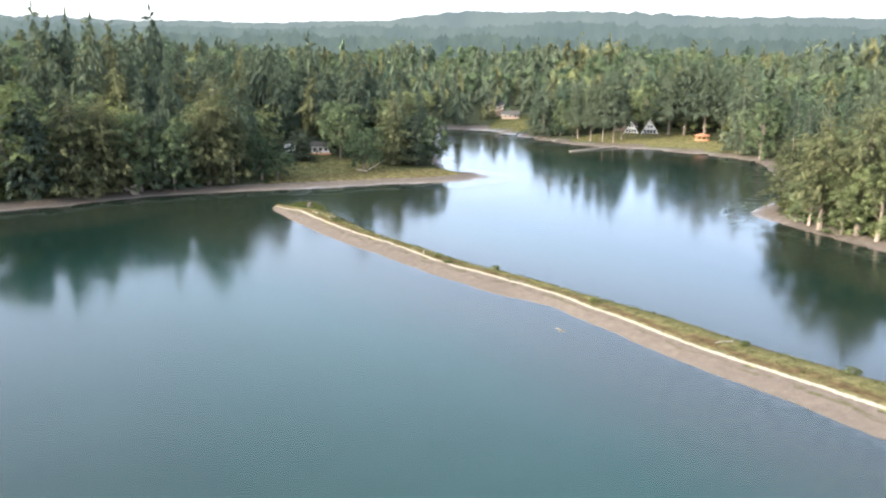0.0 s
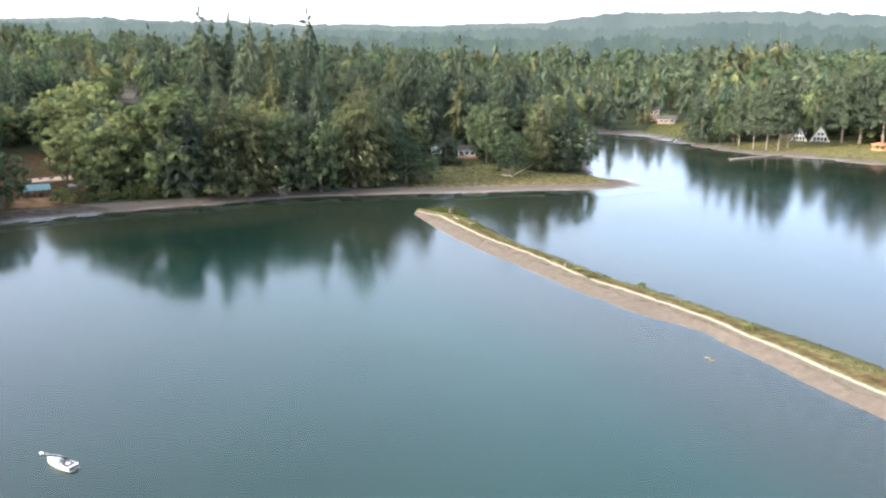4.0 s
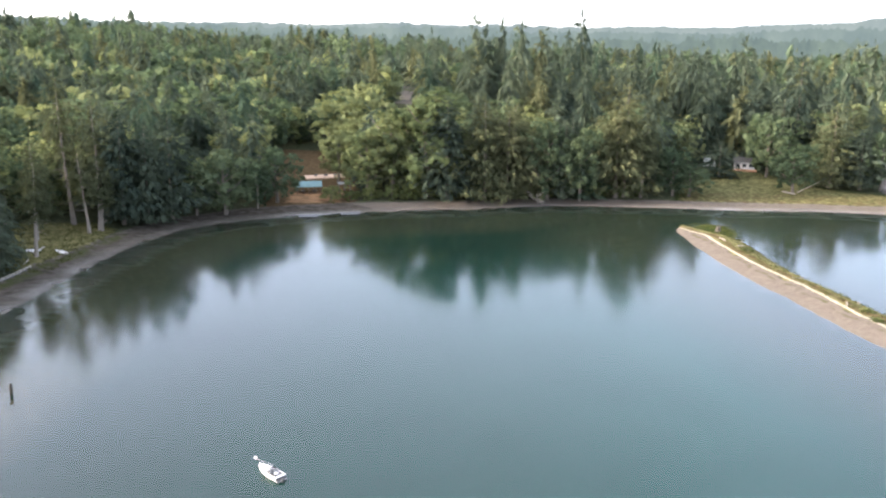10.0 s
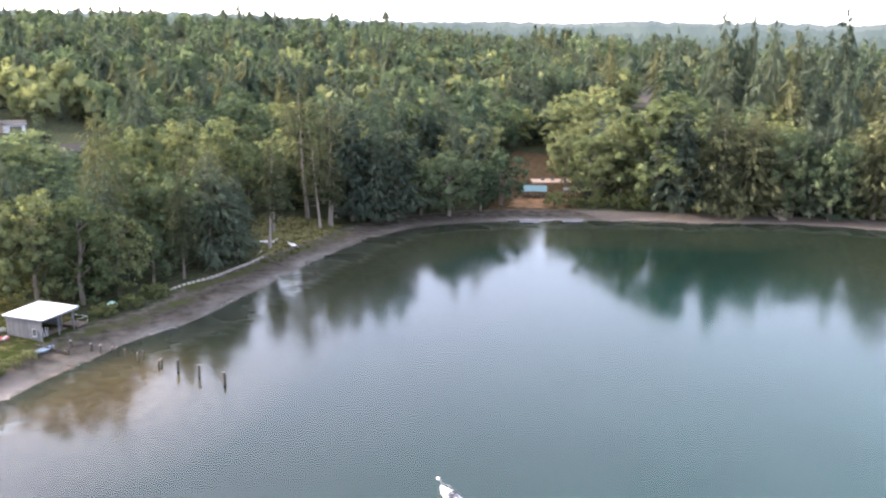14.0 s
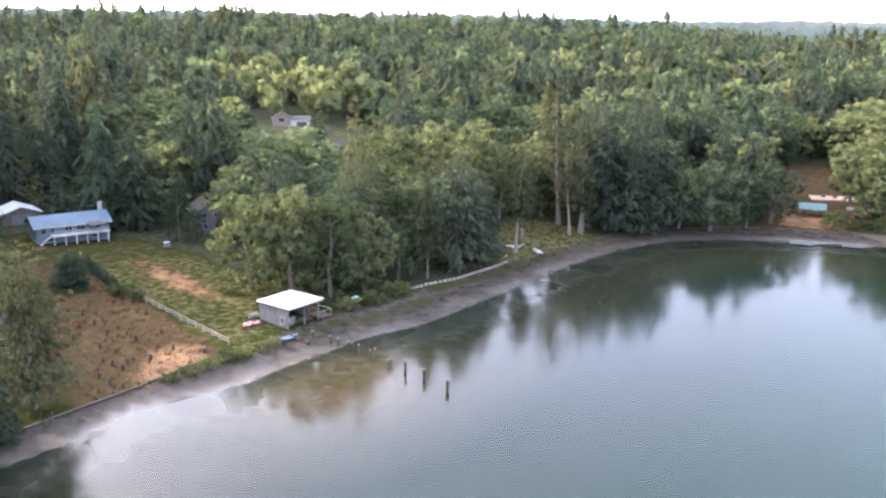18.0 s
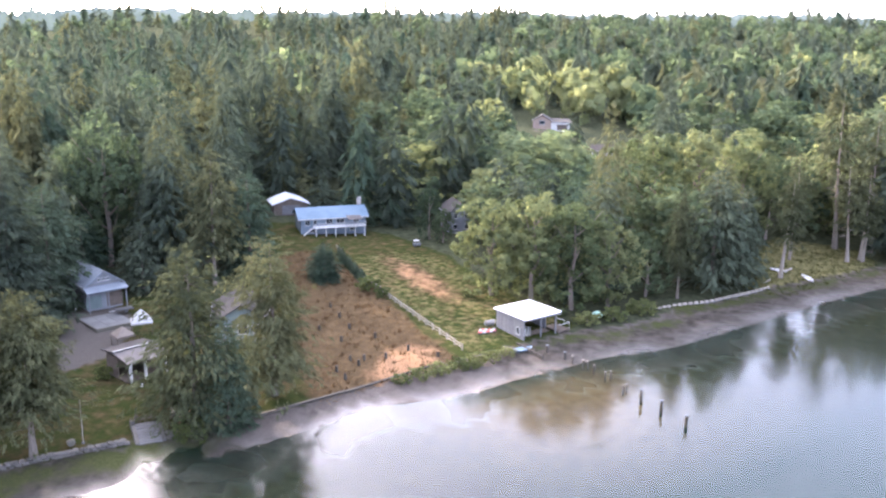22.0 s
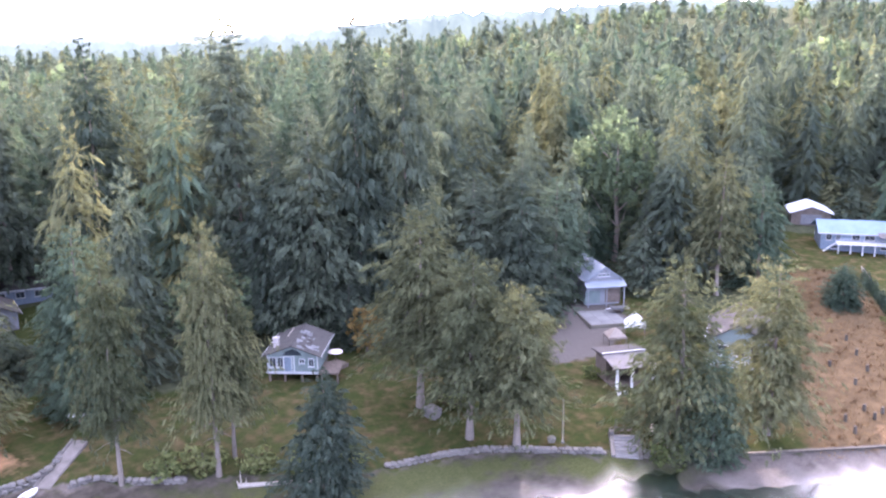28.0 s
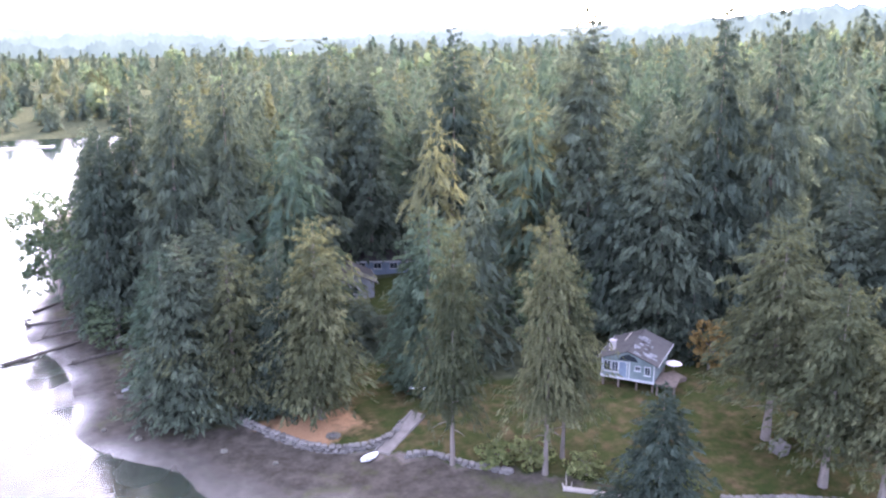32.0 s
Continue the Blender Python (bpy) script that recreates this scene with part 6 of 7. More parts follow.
for s in (-1, 1):
    part("bow_rail", rod((0.6, s * 0.98, 1.35), (3.0, s * 0.15, 1.55), 0.02, None, 5, (0, s * 0.25, 0)), M_STEEL, boat)
    for x, y in ((0.6, 0.98), (1.7, 0.82), (2.6, 0.42)):
        part("rail_post", rod((x, s * y, 0.9), (x, s * y, 1.42), 0.018, None, 5), M_STEEL, boat)
buoy = thing("mooring_buoy", pose(-74.9, 41.9, 0.0), "round white mooring buoy with a blue band", "buoy")
bm = bmesh.new()
bmesh.ops.create_uvsphere(bm, u_segments=14, v_segments=9, radius=0.22, matrix=Matrix.Translation((0, 0, 0.1)))
part("float", bm, M_GEL, buoy)
part("band", round_bm(0.225, 0.06, 0.1, 16), M_BLUEROOF, buoy)
part("mooring_line", rod((0.15, 0, 0.25), (1.9, -0.5, 0.72), 0.025, None, 5, (0, 0, -0.15)), M_CANVAS, buoy)


def pile(x, y, height, radius, white=False, group="old pier piles"):
    p = thing("pier_pile", pose(x, y, min(0.0, ground_at(x, y)) - 0.3), "dark wet pier pile standing in the shallows" if not white else "thin pier pile with a white cap", "pile", group)
    part("shaft", rod((0, 0, 0), (0.04 * height, 0.02, height), radius, radius * 0.9, 9), M_PILE, p)
    if white:
        part("cap", round_bm(radius * 1.1, 0.35, height - 0.1, 8), M_DRIFT, p)
    else:
        part("crosspiece", boxes((0, 0, height - 0.1, radius * 4.2, radius * 1.2, 0.22), bevel=0.03), M_PILE, p)
        part("cap", round_bm(radius * 1.15, 0.12, height + 0.05, 9), M_GREYWOOD, p)
    return p


for x, y, h, rad in ((-121.6, 22.0, 2.4, 0.22), (-118.3, 24.4, 2.5, 0.22), (-114.4, 27.2, 2.6, 0.24), (-138.6, 8.6, 1.9, 0.22), (-136.4, 11.4, 1.7, 0.22)):
    pile(x, y, h, rad)
for x, y in ((-134.8, 12.6), (-133.4, 14.2), (-133.0, 14.9), (-131.6, 15.8), (-129.6, 18.2), (-129.2, 17.4), (-124.8, 20.2), (-124.2, 19.7)):
    pile(x, y, 1.8, 0.14, True)


def log(a, b, r0, r1, label, material=None, roots=0, category="log"):
    a, b = Vector(a), Vector(b)
    t = thing("drift_log", Matrix.Translation(a), label, category, "logs on the shore")
    part("trunk", rod((0, 0, 0), b - a, r0, r1, 8, (0.1, 0.1, 0.05)), material or M_DRIFT, t)
    q = rng(int(abs(a.x * 13 + a.y * 7)))
    for k in range(roots):
        d = Vector((q.rand() - 0.5, q.rand() - 0.5, q.rand() - 0.45)) * 2.6
        part("root", rod((0, 0, 0), d, r0 * 0.35, 0.03, 5, Vector((q.rand() - 0.5, q.rand() - 0.5, q.rand() - 0.5)) * 0.8), material or M_DRIFT, t)
    return t


for a, b, r0, r1 in (((-10.4, -134.7, 0.1), (-21.7, -139.3, 0.6), 0.30, 0.22), ((-14.3, -152.9, 0.15), (-22.5, -151.6, 0.8), 0.26, 0.2), ((-16.2, -144.6, 0.25), (-23, -145.2, 0.8), 0.28, 0.2), ((-19.8, -130.6, 0.3), (-27.5, -131.3, 1.0), 0.34, 0.25), ((-28.2, -131.5, 1.3), (-28.6, -122.5, 1.2), 0.25, 0.18), ((-15.5, -160.1, 0.1), (-20, -163.5, 0.5), 0.3, 0.2), ((-13.5, -136.2, 0.1), (-17.5, -133.0, 0.2), 0.16, 0.1), ((-24.3, -113.6, 0.6), (-31.0, -108.6, 1.5), 0.45, 0.38)):
    log(a, b, r0, r1, "dark beached log lying over the mud flat", M_PILE, 4)
log((-64.9, 356.5, 0.15), (-47.8, 381.0, 0.5), 0.4, 0.3, "long pale log floating out from the far shore")
log((-64.0, -66.6, 0.9), (-70.5, -61.0, 0.9), 0.32, 0.2, "silvery driftwood log lying below the lawn", None, 5)
log((-121.5, 257.6, 1.9), (-116.5, 256.2, 1.8), 0.28, 0.2, "white driftwood log on the meadow edge")
log((-117.5, 259.5, 1.9), (-112.0, 262.5, 5.6), 0.2, 0.08, "pale dead limb leaning from the round tree")
log((-188.5, 52.8, 1.2), (-185.0, 50.6, 1.0), 0.2, 0.14, "silvery log on the shore meadow")
log((-196.5, 58.8, 1.8), (-193.5, 55.4, 1.5), 0.22, 0.15, "silvery log among the dry grass")
wad = thing("root_wad", pose(-166.8, 192.0, 0.8) @ Matrix.Scale(1.3, 4), "pale tangled root wad of a fallen tree on the beach", "root wad")
q = rng(91)
part("trunk", rod((0, 0, 0.6), (-5.5, 1.5, 2.6), 0.55, 0.35, 9), M_DRIFT, wad)
for k in range(26):
    d = Vector((1.5 + 2.2 * q.rand(), (q.rand() - 0.5) * 5.5, (q.rand() - 0.35) * 4.2))
    part("root", rod((0, 0, 0.7), d, 0.20 * q.rand() + 0.06, 0.03, 5, Vector((0.5 * q.rand(), q.rand() - 0.5, q.rand() - 0.5))), M_DRIFT, wad)
for x, y, rz in ((-194.6, 129.0, 55), (-190.0, 140.0, 60)):
    f = thing("swim_float", pose(x, y, 0.0, 0, 0, rz), "low grey swimming float lying in the shallows", "float", "swim floats")
    for k in range(7):
        part("plank", boxes((0, -1.5 + 0.5 * k, 0.28, 5.5, 0.46, 0.08), bevel=0.01), M_GREYWOOD, f)
    for sx in (-2.4, 2.4):
        part("bearer", boxes((sx, 0, 0.08, 0.3, 3.4, 0.3)), M_DARKWOOD, f)


def small_hull(name, x, y, rz, length, beam, material, label, dz=0.15, roll=0, inner=None):
    t = thing(name, here(x, y, rz, dz) @ pose(0, 0, 0, roll), label, "boat")
    rows = []
    for i in range(11):
        u = -1 + 2 * i / 10
        w = beam / 2 * max(0.05, 1 - abs(u) ** 2.4)
        z = 0.32 + 0.16 * u * u
        rows.append([(u * length / 2, -w, z), (u * length / 2, -w * 0.75, 0.05 + 0.1 * u * u), (u * length / 2, 0, -0.02 + 0.1 * u * u), (u * length / 2, w * 0.75, 0.05 + 0.1 * u * u), (u * length / 2, w, z), (u * length / 2, 0, z - 0.12)])
    part("hull", lofted(rows), material, t)
    for u in (-0.25, 0.25):
        part("thwart", boxes((u * length, 0, 0.30, 0.25, beam * 0.75, 0.05)), inner or M_DARKWOOD, t)
    return t


small_hull("canoe", -190.6, 60.8, 10, 5.6, 1.0, M_WHITE, "white canoe lying on the dry shore grass", 0.1, 20)
small_hull("canoe", -195.5, 56.0, 60, 3.6, 0.8, M_WHITE, "white kayak leaning at the foot of the trees", 0.1, 30)
small_hull("canoe", -105.4, -38.6, 20, 4.6, 0.9, M_DRIFT, "upturned buff canoe on the lawn by the wall", 0.25, 170)
small_hull("canoe", -104.3, -36.4, 5, 4.4, 0.9, M_CEDARWOOD, "brown canoe lying beside the sea wall", 0.2, 150)
small_hull("rowboat", -47.9, -82.2, 20, 2.6, 1.2, M_GEL, "small white dinghy pulled up on the shingle", 0.1)
small_hull("kayak", -26.2, -114.6, 35, 3.6, 0.7, M_GEL, "white kayak on the log-strewn beach", 0.5)
small_hull("rowboat", -137.8, 4.6, 130, 4.2, 1.5, M_BLUEROOF, "blue rowing boat beached beside the boathouse ramp", 0.1)
lb = small_hull("rowboat", -59.6, -95.2, 132, 3.0, 1.3, M_GEL, "white dinghy on a red trestle on the lawn", 0.75, 175)
part("trestle", boxes((-0.8, 0, 0.7, 0.1, 1.0, 0.9), (0.8, 0, 0.7, 0.1, 1.0, 0.9)), M_RED, lb, "red painted trestle")


dock = thing("floating_dock", pose(-20, -404, 0.0, 0, 0, 4), "long white floating dock off the opposite shore", "dock")
part("deck", boxes((0, 0, 0.35, 24, 2.2, 0.25)), M_WHITE, dock)
for k in range(5):
    part("float", boxes((-10 + 5 * k, 0, 0.1, 2.0, 2.0, 0.5)), M_PILE, dock)
for x, y, s, rz in ((-4, -416, 1.2, 10), (-46, -418, 1.4, 30), (-58, -424, 1.0, 160), (-52, -431, 1.2, 80)):
    b_ = small_hull("rowboat", x, y, rz, 6.5 * s, 2.3 * s, M_GEL, "white boat moored off the opposite shore", 0.0)
    b_.location.z = 0.1
    part("cabin", boxes((0.3, 0, 0.8 * s, 2.2 * s, 1.4 * s, 0.9 * s), bevel=0.1), M_GEL, b_)

# ---- walls, steps and paths ----
STONES = []
q = rng(55)
for k in range(8):
    bm = bmesh.new()
    bmesh.ops.create_cube(bm, size=1)
    bmesh.ops.bevel(bm, geom=bm.edges[:], offset=0.22, segments=1, affect="EDGES")
    for v in bm.verts:
        v.co += Vector((q.rand() - 0.5, q.rand() - 0.5, q.rand() - 0.5)) * 0.16
    pair = []
    for material in (M_STONE, M_ROCKDARK):
        me = bpy.data.meshes.new("stone")
        bm.to_mesh(me)
        me.materials.append(material)
        pair.append(me)
    bm.free()
    STONES.append(pair)


def stone_wall(line, height, size, dark, label, rows=2):
    """A dry wall of single stones along a line."""
    pts = spline(line, size)
    t = thing("stone_wall", Matrix.Identity(4), label, "wall")
    n = 0
    for a, b in zip(pts, pts[1:]):
        d = b - a
        ln = np.hypot(*d)
        z0 = min(ground_at(*(a + b) / 2), 0.95)
        for k in range(rows):
            if n > 290:
                return t
            o = new("stone", STONES[int(q.rand() * 8)][dark])
            o.parent = t
            o.matrix_basis = pose(*((a + b) / 2 + (q.rand(2) - 0.5) * 0.12 + d / ln * (0.5 * size if k % 2 else 0)), z0 - 0.35 + height * (k + 0.5) / rows, 8 * q.rand(), 8 * q.rand(), math.degrees(math.atan2(d[1], d[0])) + 12 * (q.rand() - 0.5)) @ Matrix.Diagonal((size * (0.8 + 0.35 * q.rand()), 0.55 + 0.3 * q.rand(), height / rows * (0.9 + 0.3 * q.rand()), 1))
            n += 1
    return t


stone_wall([(-29.5, -103.5), (-35.4, -100.4), (-39.2, -92.6), (-42.9, -86.7), (-47.7, -84.4), (-52.0, -85.4), (-54.5, -88.0)], 1.3, 0.75, 0, "dry stone sea wall edging the sandy garden corner", 3)
stone_wall([(-51.5, -80.8), (-54.4, -79.4), (-57, -75.6), (-60.5, -71.8)], 1.0, 0.7, 0, "low stone wall beside the shore path", 2)
stone_wall([(-77, -57), (-86.4, -52.2), (-92.6, -45.2), (-96.3, -40.3)], 1.0, 0.7, 0, "pale dry stone wall along the lawn", 3)
stone_wall([(-99.0, -36.6), (-101.2, -34.0), (-104.6, -29.6)], 1.1, 0.7, 0, "short stone wall beside the shore steps", 3)
bulk = thing("sea_wall", Matrix.Identity(4), "dark timber sea wall along the dry field", "wall")
bl_line = spline([(-104.8, -29.2), (-113.6, -20.8), (-118.5, -16.2), (-124.0, -11.6), (-129.5, -6.9)], 1.6)
for a, b in zip(bl_line, bl_line[1:]):
    ln, an, m_ = np.hypot(*(b - a)), math.degrees(math.atan2(*(b - a)[::-1])), (a + b) / 2
    part("plank", boxes((m_[0], m_[1], 0.55, ln - 0.03, 0.22, 0.42, an), bevel=0.02), M_PILE, bulk)
    part("plank", boxes((m_[0], m_[1], 0.98, ln - 0.02, 0.26, 0.40, an), bevel=0.02), M_PILE, bulk)
    part("cap_board", boxes((m_[0], m_[1], 1.22, ln + 0.02, 0.45, 0.08, an), bevel=0.015), M_PILE, bulk)
st = thing("shore_steps", pose(-99.3, -39.05, 0.45, 0, 0, 125), "pale stone steps from the lawn to the beach", "steps")
for k in range(7):
    part("step", boxes((0, -2.2 + 0.62 * k, 0.32 + 0.13 * k, 2.6, 0.66, 0.4), bevel=0.03), M_CONCRETE, st)
for s in (-1, 1):
    part("cheek", boxes((s * 1.55, -0.5, 0.55, 0.5, 3.8, 1.0, 0, 11), bevel=0.06), M_STONE, st)
    part("pier_stone", boxes((s * 1.55, 1.7, 1.1, 0.6, 0.6, 1.5), bevel=0.08), M_STONE, st)
path = thing("shore_path", here(-53.4, -85.6, 128), "bare gravel path from the beach up to the lawn", "path")
part("gravel", boxes((0, 0, -0.02, 1.8, 9.5, 0.5, 0, 7), bevel=0.1), M_GRAVEL, path)
part("edging", boxes((-1.05, 0, 0.1, 0.3, 9.5, 0.5, 0, 7), bevel=0.06), M_STONE, path)
shelfw = thing("boardwalk", Matrix.Identity(4), "narrow pale log boom along the foot of the bank", "boardwalk")
bw = spline([(-163.5, 27.8), (-166.8, 31.8), (-170.3, 38.0), (-173.6, 41.8), (-178.2, 47.0), (-182.5, 51.5)], 1.1)
for a, b in zip(bw, bw[1:]):
    an, m_ = math.degrees(math.atan2(*(b - a)[::-1])), (a + b) / 2
    part("log_end", boxes((m_[0], m_[1], 1.15, 0.8, 0.45, 0.5, an), bevel=0.1), M_DRIFT, shelfw)
part("stringer", boxes(*[((a[0] + b[0]) / 2, (a[1] + b[1]) / 2, 0.85, np.hypot(*(b - a)), 0.3, 0.25, math.degrees(math.atan2(*(b - a)[::-1]))) for a, b in zip(bw, bw[1:])]), M_GREYWOOD, shelfw)

# ---- garden things ----
for x, y, rz in ((-100.9, -41.7, 60), (-101.5, -41.0, 50), (-102.1, -40.3, 45)):
    ch = thing("garden_chair", here(x, y, rz), "dark slatted garden chair facing the water", "chair", "chairs by the steps")
    part("seat", boxes(*[(0, -0.2 + 0.11 * k, 0.40, 0.6, 0.09, 0.03) for k in range(5)], bevel=0.005), M_DARKWOOD, ch)
    part("backrest", boxes(*[(-0.24 + 0.12 * k, 0.32, 0.72, 0.1, 0.03, 0.75, 0, -14) for k in range(5)], bevel=0.005), M_DARKWOOD, ch)
    for sx in (-1, 1):
        part("arm", boxes((sx * 0.36, 0, 0.62, 0.12, 0.75, 0.03), bevel=0.005), M_DARKWOOD, ch)
        for sy in (-0.3, 0.3):
            part("leg", boxes((sx * 0.32, sy, 0.3, 0.07, 0.07, 0.62), bevel=0.005), M_DARKWOOD, ch)
pole = thing("flag_pole", here(-95.2, -45.2), "thin bare flag pole on the lawn", "pole")
part("pole", rod((0, 0, 0), (0, 0, 5.6), 0.05, 0.03, 6), M_DRIFT, pole)
part("base", round_bm(0.2, 0.2, 0.08), M_CONCRETE, pole)
umb = thing("patio_umbrella", here(-91.8, -81.8, 0, 0.0), "faded pink patio umbrella open beside the cottage", "umbrella")
part("canopy", round_bm(1.15, 0.4, 2.5, 8, 0.08), surface("faded_pink_cloth", (0.32, 0.27, 0.26), (0.45, 0.39, 0.375), 2, 0.85), umb)
part("pole", rod((0, 0, 0), (0, 0, 2.45), 0.04, None, 6), M_DARKWOOD, umb)
part("platform", boxes((0, 0, 0.1, 2.6, 2.6, 0.9)), M_DARKWOOD, umb)
fp = thing("fire_pit", here(-45.8, -88.6), "ring of dark stones round a fire pit on bare sand", "fire pit")
for k in range(10):
    o = new("stone", STONES[k % 8][1])
    o.parent = fp
    o.matrix_basis = pose(0.7 * math.cos(k * 0.628), 0.7 * math.sin(k * 0.628), 0.12, 10 * k, 0, 36 * k) @ Matrix.Diagonal((0.42, 0.32, 0.36, 1))
part("ash", round_bm(0.55, 0.08, 0.04, 12), M_BLACK, fp)
for x, y, s in ((-90.0, -61.4, 1.9), (-41.0, -89.5, 0.8), (-94.6, -46.4, 0.9), (-21.5, -104.5, 0.5), (-25.0, -100.0, 0.6), (-33.5, -92.0, 0.6), (-38.0, -86.2, 0.5), (-27.8, -101.8, 0.5)):
    o = thing("boulder", here(x, y, 40 * s), "grey boulder half sunk in the ground", "boulder", "boulders")
    c = new("rock", STONES[int(s * 10) % 8][0 if s > 1 else 1])
    c.parent = o
    c.matrix_basis = Matrix.Translation((0, 0, 0.25 * s)) @ Matrix.Diagonal((s * 1.2, s, s * 0.9, 1))
cart = thing("ride_on_mower", here(-196.8, -22.8, 120) @ Matrix.Scale(0.8, 4), "small white utility cart parked on the lawn", "cart")
part("body", boxes((0, 0, 0.65, 2.0, 1.2, 0.6), bevel=0.08), M_VINYL, cart)
part("roof", boxes((-0.1, 0, 1.75, 1.5, 1.2, 0.08), bevel=0.03), M_WHITE, cart)
for sx in (-0.7, 0.55):
    for sy in (-1, 1):
        part("roof_post", boxes((sx, sy * 0.52, 1.3, 0.06, 0.06, 0.9)), M_STEEL, cart)
        part("wheel", rod((sx, sy * 0.48, 0.28), (sx, sy * 0.68, 0.28), 0.28, None, 12), M_BLACK, cart)
part("seat", boxes((-0.25, 0, 1.05, 0.6, 1.0, 0.2), bevel=0.05), M_VINYL, cart)
q = rng(12)
for k in range(5):
    t = thing("beach_toy", here(-143.2 - 0.35 * k, -2.6 + 0.55 * k, 40 * k), "red and white plastic beach toy on the lawn", "toy", "toys on the lawn")
    part("body", boxes((0, 0, 0.28, 0.9, 0.55, 0.4), bevel=0.14), M_RED if k % 2 == 0 else M_WHITE, t)
    part("seat", boxes((-0.2, 0, 0.55, 0.35, 0.4, 0.3), bevel=0.08), M_WHITE if k % 2 == 0 else M_RED, t)
    for sx in (-0.3, 0.3):
        part("wheel", rod((sx, -0.32, 0.14), (sx, 0.32, 0.14), 0.14, None, 10), M_BLACK, t)
barrel = thing("propane_tank", here(-147.6, -1.4, 132), "long grey steel tank lying by the boathouse wall", "tank")
part("tank", rod((-0.9, 0, 0.55), (0.9, 0, 0.55), 0.42, 0.42, 14), M_STEEL, barrel)
part("foot", boxes((-0.5, 0, 0.1, 0.15, 0.7, 0.4), (0.5, 0, 0.1, 0.15, 0.7, 0.4)), M_CONCRETE, barrel)
tarp = thing("tarpaulin", here(-157.2, 16.9, 20), "crumpled mint green tarpaulin over gear in the bushes", "tarpaulin")
bm = bmesh.new()
bmesh.ops.create_icosphere(bm, subdivisions=3, radius=1.0)
for v in bm.verts:
    v.co = Vector((v.co.x * 1.3, v.co.y * 0.8, max(0, v.co.z) * 0.7)) * (1 + 0.25 * noise.noise(v.co * 2.3))
part("sheet", bm, M_GREENTARP, tarp)
ramp_t = thing("boat_ramp", pose(-140.6, 6.8, 0.0, 0, 0, 132), "low dark timber groyne beside the boathouse ramp", "groyne")
for k in range(6):
    part("timber", boxes((-2.6, -4.2 + 1.1 * k, 0.7 + 0.05 * k, 0.28, 1.0, 0.6), bevel=0.03), M_PILE, ramp_t)
    part("stake", boxes((-2.45, -4.6 + 1.1 * k, 0.6, 0.18, 0.18, 1.4), bevel=0.02), M_PILE, ramp_t)
for x, y in ((-131.7, -7.9), (-133.0, -12.8), (-137.1, -19.0), (-127.5, -18.5), (-126.8, -20.5), (-134.1, -23.8), (-122.4, -21.4), (-125.3, -18.8), (-129.0, -15.5), (-140.0, -24.0), (-145.0, -27.0), (-120.0, -19.5), (-150.0, -30.0), (-138.0, -28.5)):
    t = thing("tree_stump", here(x, y), "dark cut stump standing in the dry field", "stump", "stumps in the field")
    part("stump", rod((0, 0, -0.2), (0.05, 0, 0.9), 0.24, 0.20, 9), M_PILE, t)
    part("cut", round_bm(0.19, 0.04, 0.92, 9, None, 0.05, 0), M_CEDARWOOD if x == -131.7 else M_DARKWOOD, t)
# fence with a pale rail and dark clipped cypresses between field and lawn
fence = thing("fence", Matrix.Identity(4), "low pale rail fence between the field and the lawn", "fence")
fl = spline([(-135.2, -4.6), (-147.1, -13.5), (-158.9, -22.0), (-166.5, -27.1), (-176.6, -33.1), (-189, -39.5)], 2.2)
for a, b in zip(fl, fl[1:]):
    an, m_, ln = math.degrees(math.atan2(*(b - a)[::-1])), (a + b) / 2, np.hypot(*(b - a))
    zf = ground_at(*m_)
    part("rail", boxes((m_[0], m_[1], zf + 0.9, ln, 0.10, 0.14, an), (m_[0], m_[1], zf + 0.45, ln, 0.08, 0.12, an), bevel=0.01), M_DRIFT, fence)
    part("post", boxes((a[0], a[1], zf + 0.45, 0.14, 0.14, 1.2, an), bevel=0.01), M_DRIFT, fence)
for k in range(14):
    u = k / 13
    x, y = -163.5 - 19 * u + 0.6, -25.2 - 10.5 * u - 1.3
    plant("cedar", x, y, 2.4 + 0.5 * ((k * 7) % 3), 0.62, k, label="clipped dark cypress in a row along the fence")
# drive-side lamp, white drums
for x, y in ((-137.6, -71.2), (-110.3, -46.4), (-111.2, -45.9)):
    t = thing("plant_pot", here(x, y), "small white plant pot on the ground", "pot", "white pots")
    part("pot", round_bm(0.22, 0.45, 0.22, 12, 0.28), M_WHITE, t)
    part("soil", round_bm(0.25, 0.04, 0.44, 12), M_BLACK, t)
car = thing("parked_car", here(-138.0, -62.6, 140, 0.35), "dark low trailer parked on the apron", "trailer")
part("bed", boxes((0, 0, 0.55, 3.0, 1.4, 0.3), bevel=0.05), M_BLACK, car)
part("tongue", boxes((-1.9, 0, 0.45, 1.2, 0.1, 0.1)), M_STEEL, car)
for s in (-1, 1):
    part("wheel", rod((0.1, s * 0.68, 0.32), (0.1, s * 0.86, 0.32), 0.32, None, 12), M_BLACK, car)
mark = thing("tree_stump", here(-106.1, 193.9), "dark weathered stump near the tip of the spit", "stump")
part("stump", rod((0, 0, -0.2), (0.1, 0, 1.3), 0.75, 0.5, 9), M_PILE, mark)
part("snag", rod((0, 0, 0.8), (0.9, 0.4, 1.7), 0.2, 0.06, 6), M_PILE, mark)
for x, y in ((-16.2, 112.8), (-15.4, 111.9)):
    t = thing("boulder", pose(x, y, -0.05), "brown rock breaking the water beside the spit", "boulder")
    c = new("rock", STONES[3][1])
    c.parent = t
    c.matrix_basis = Matrix.Diagonal((1.1, 0.7, 0.35, 1))
q = rng(505)
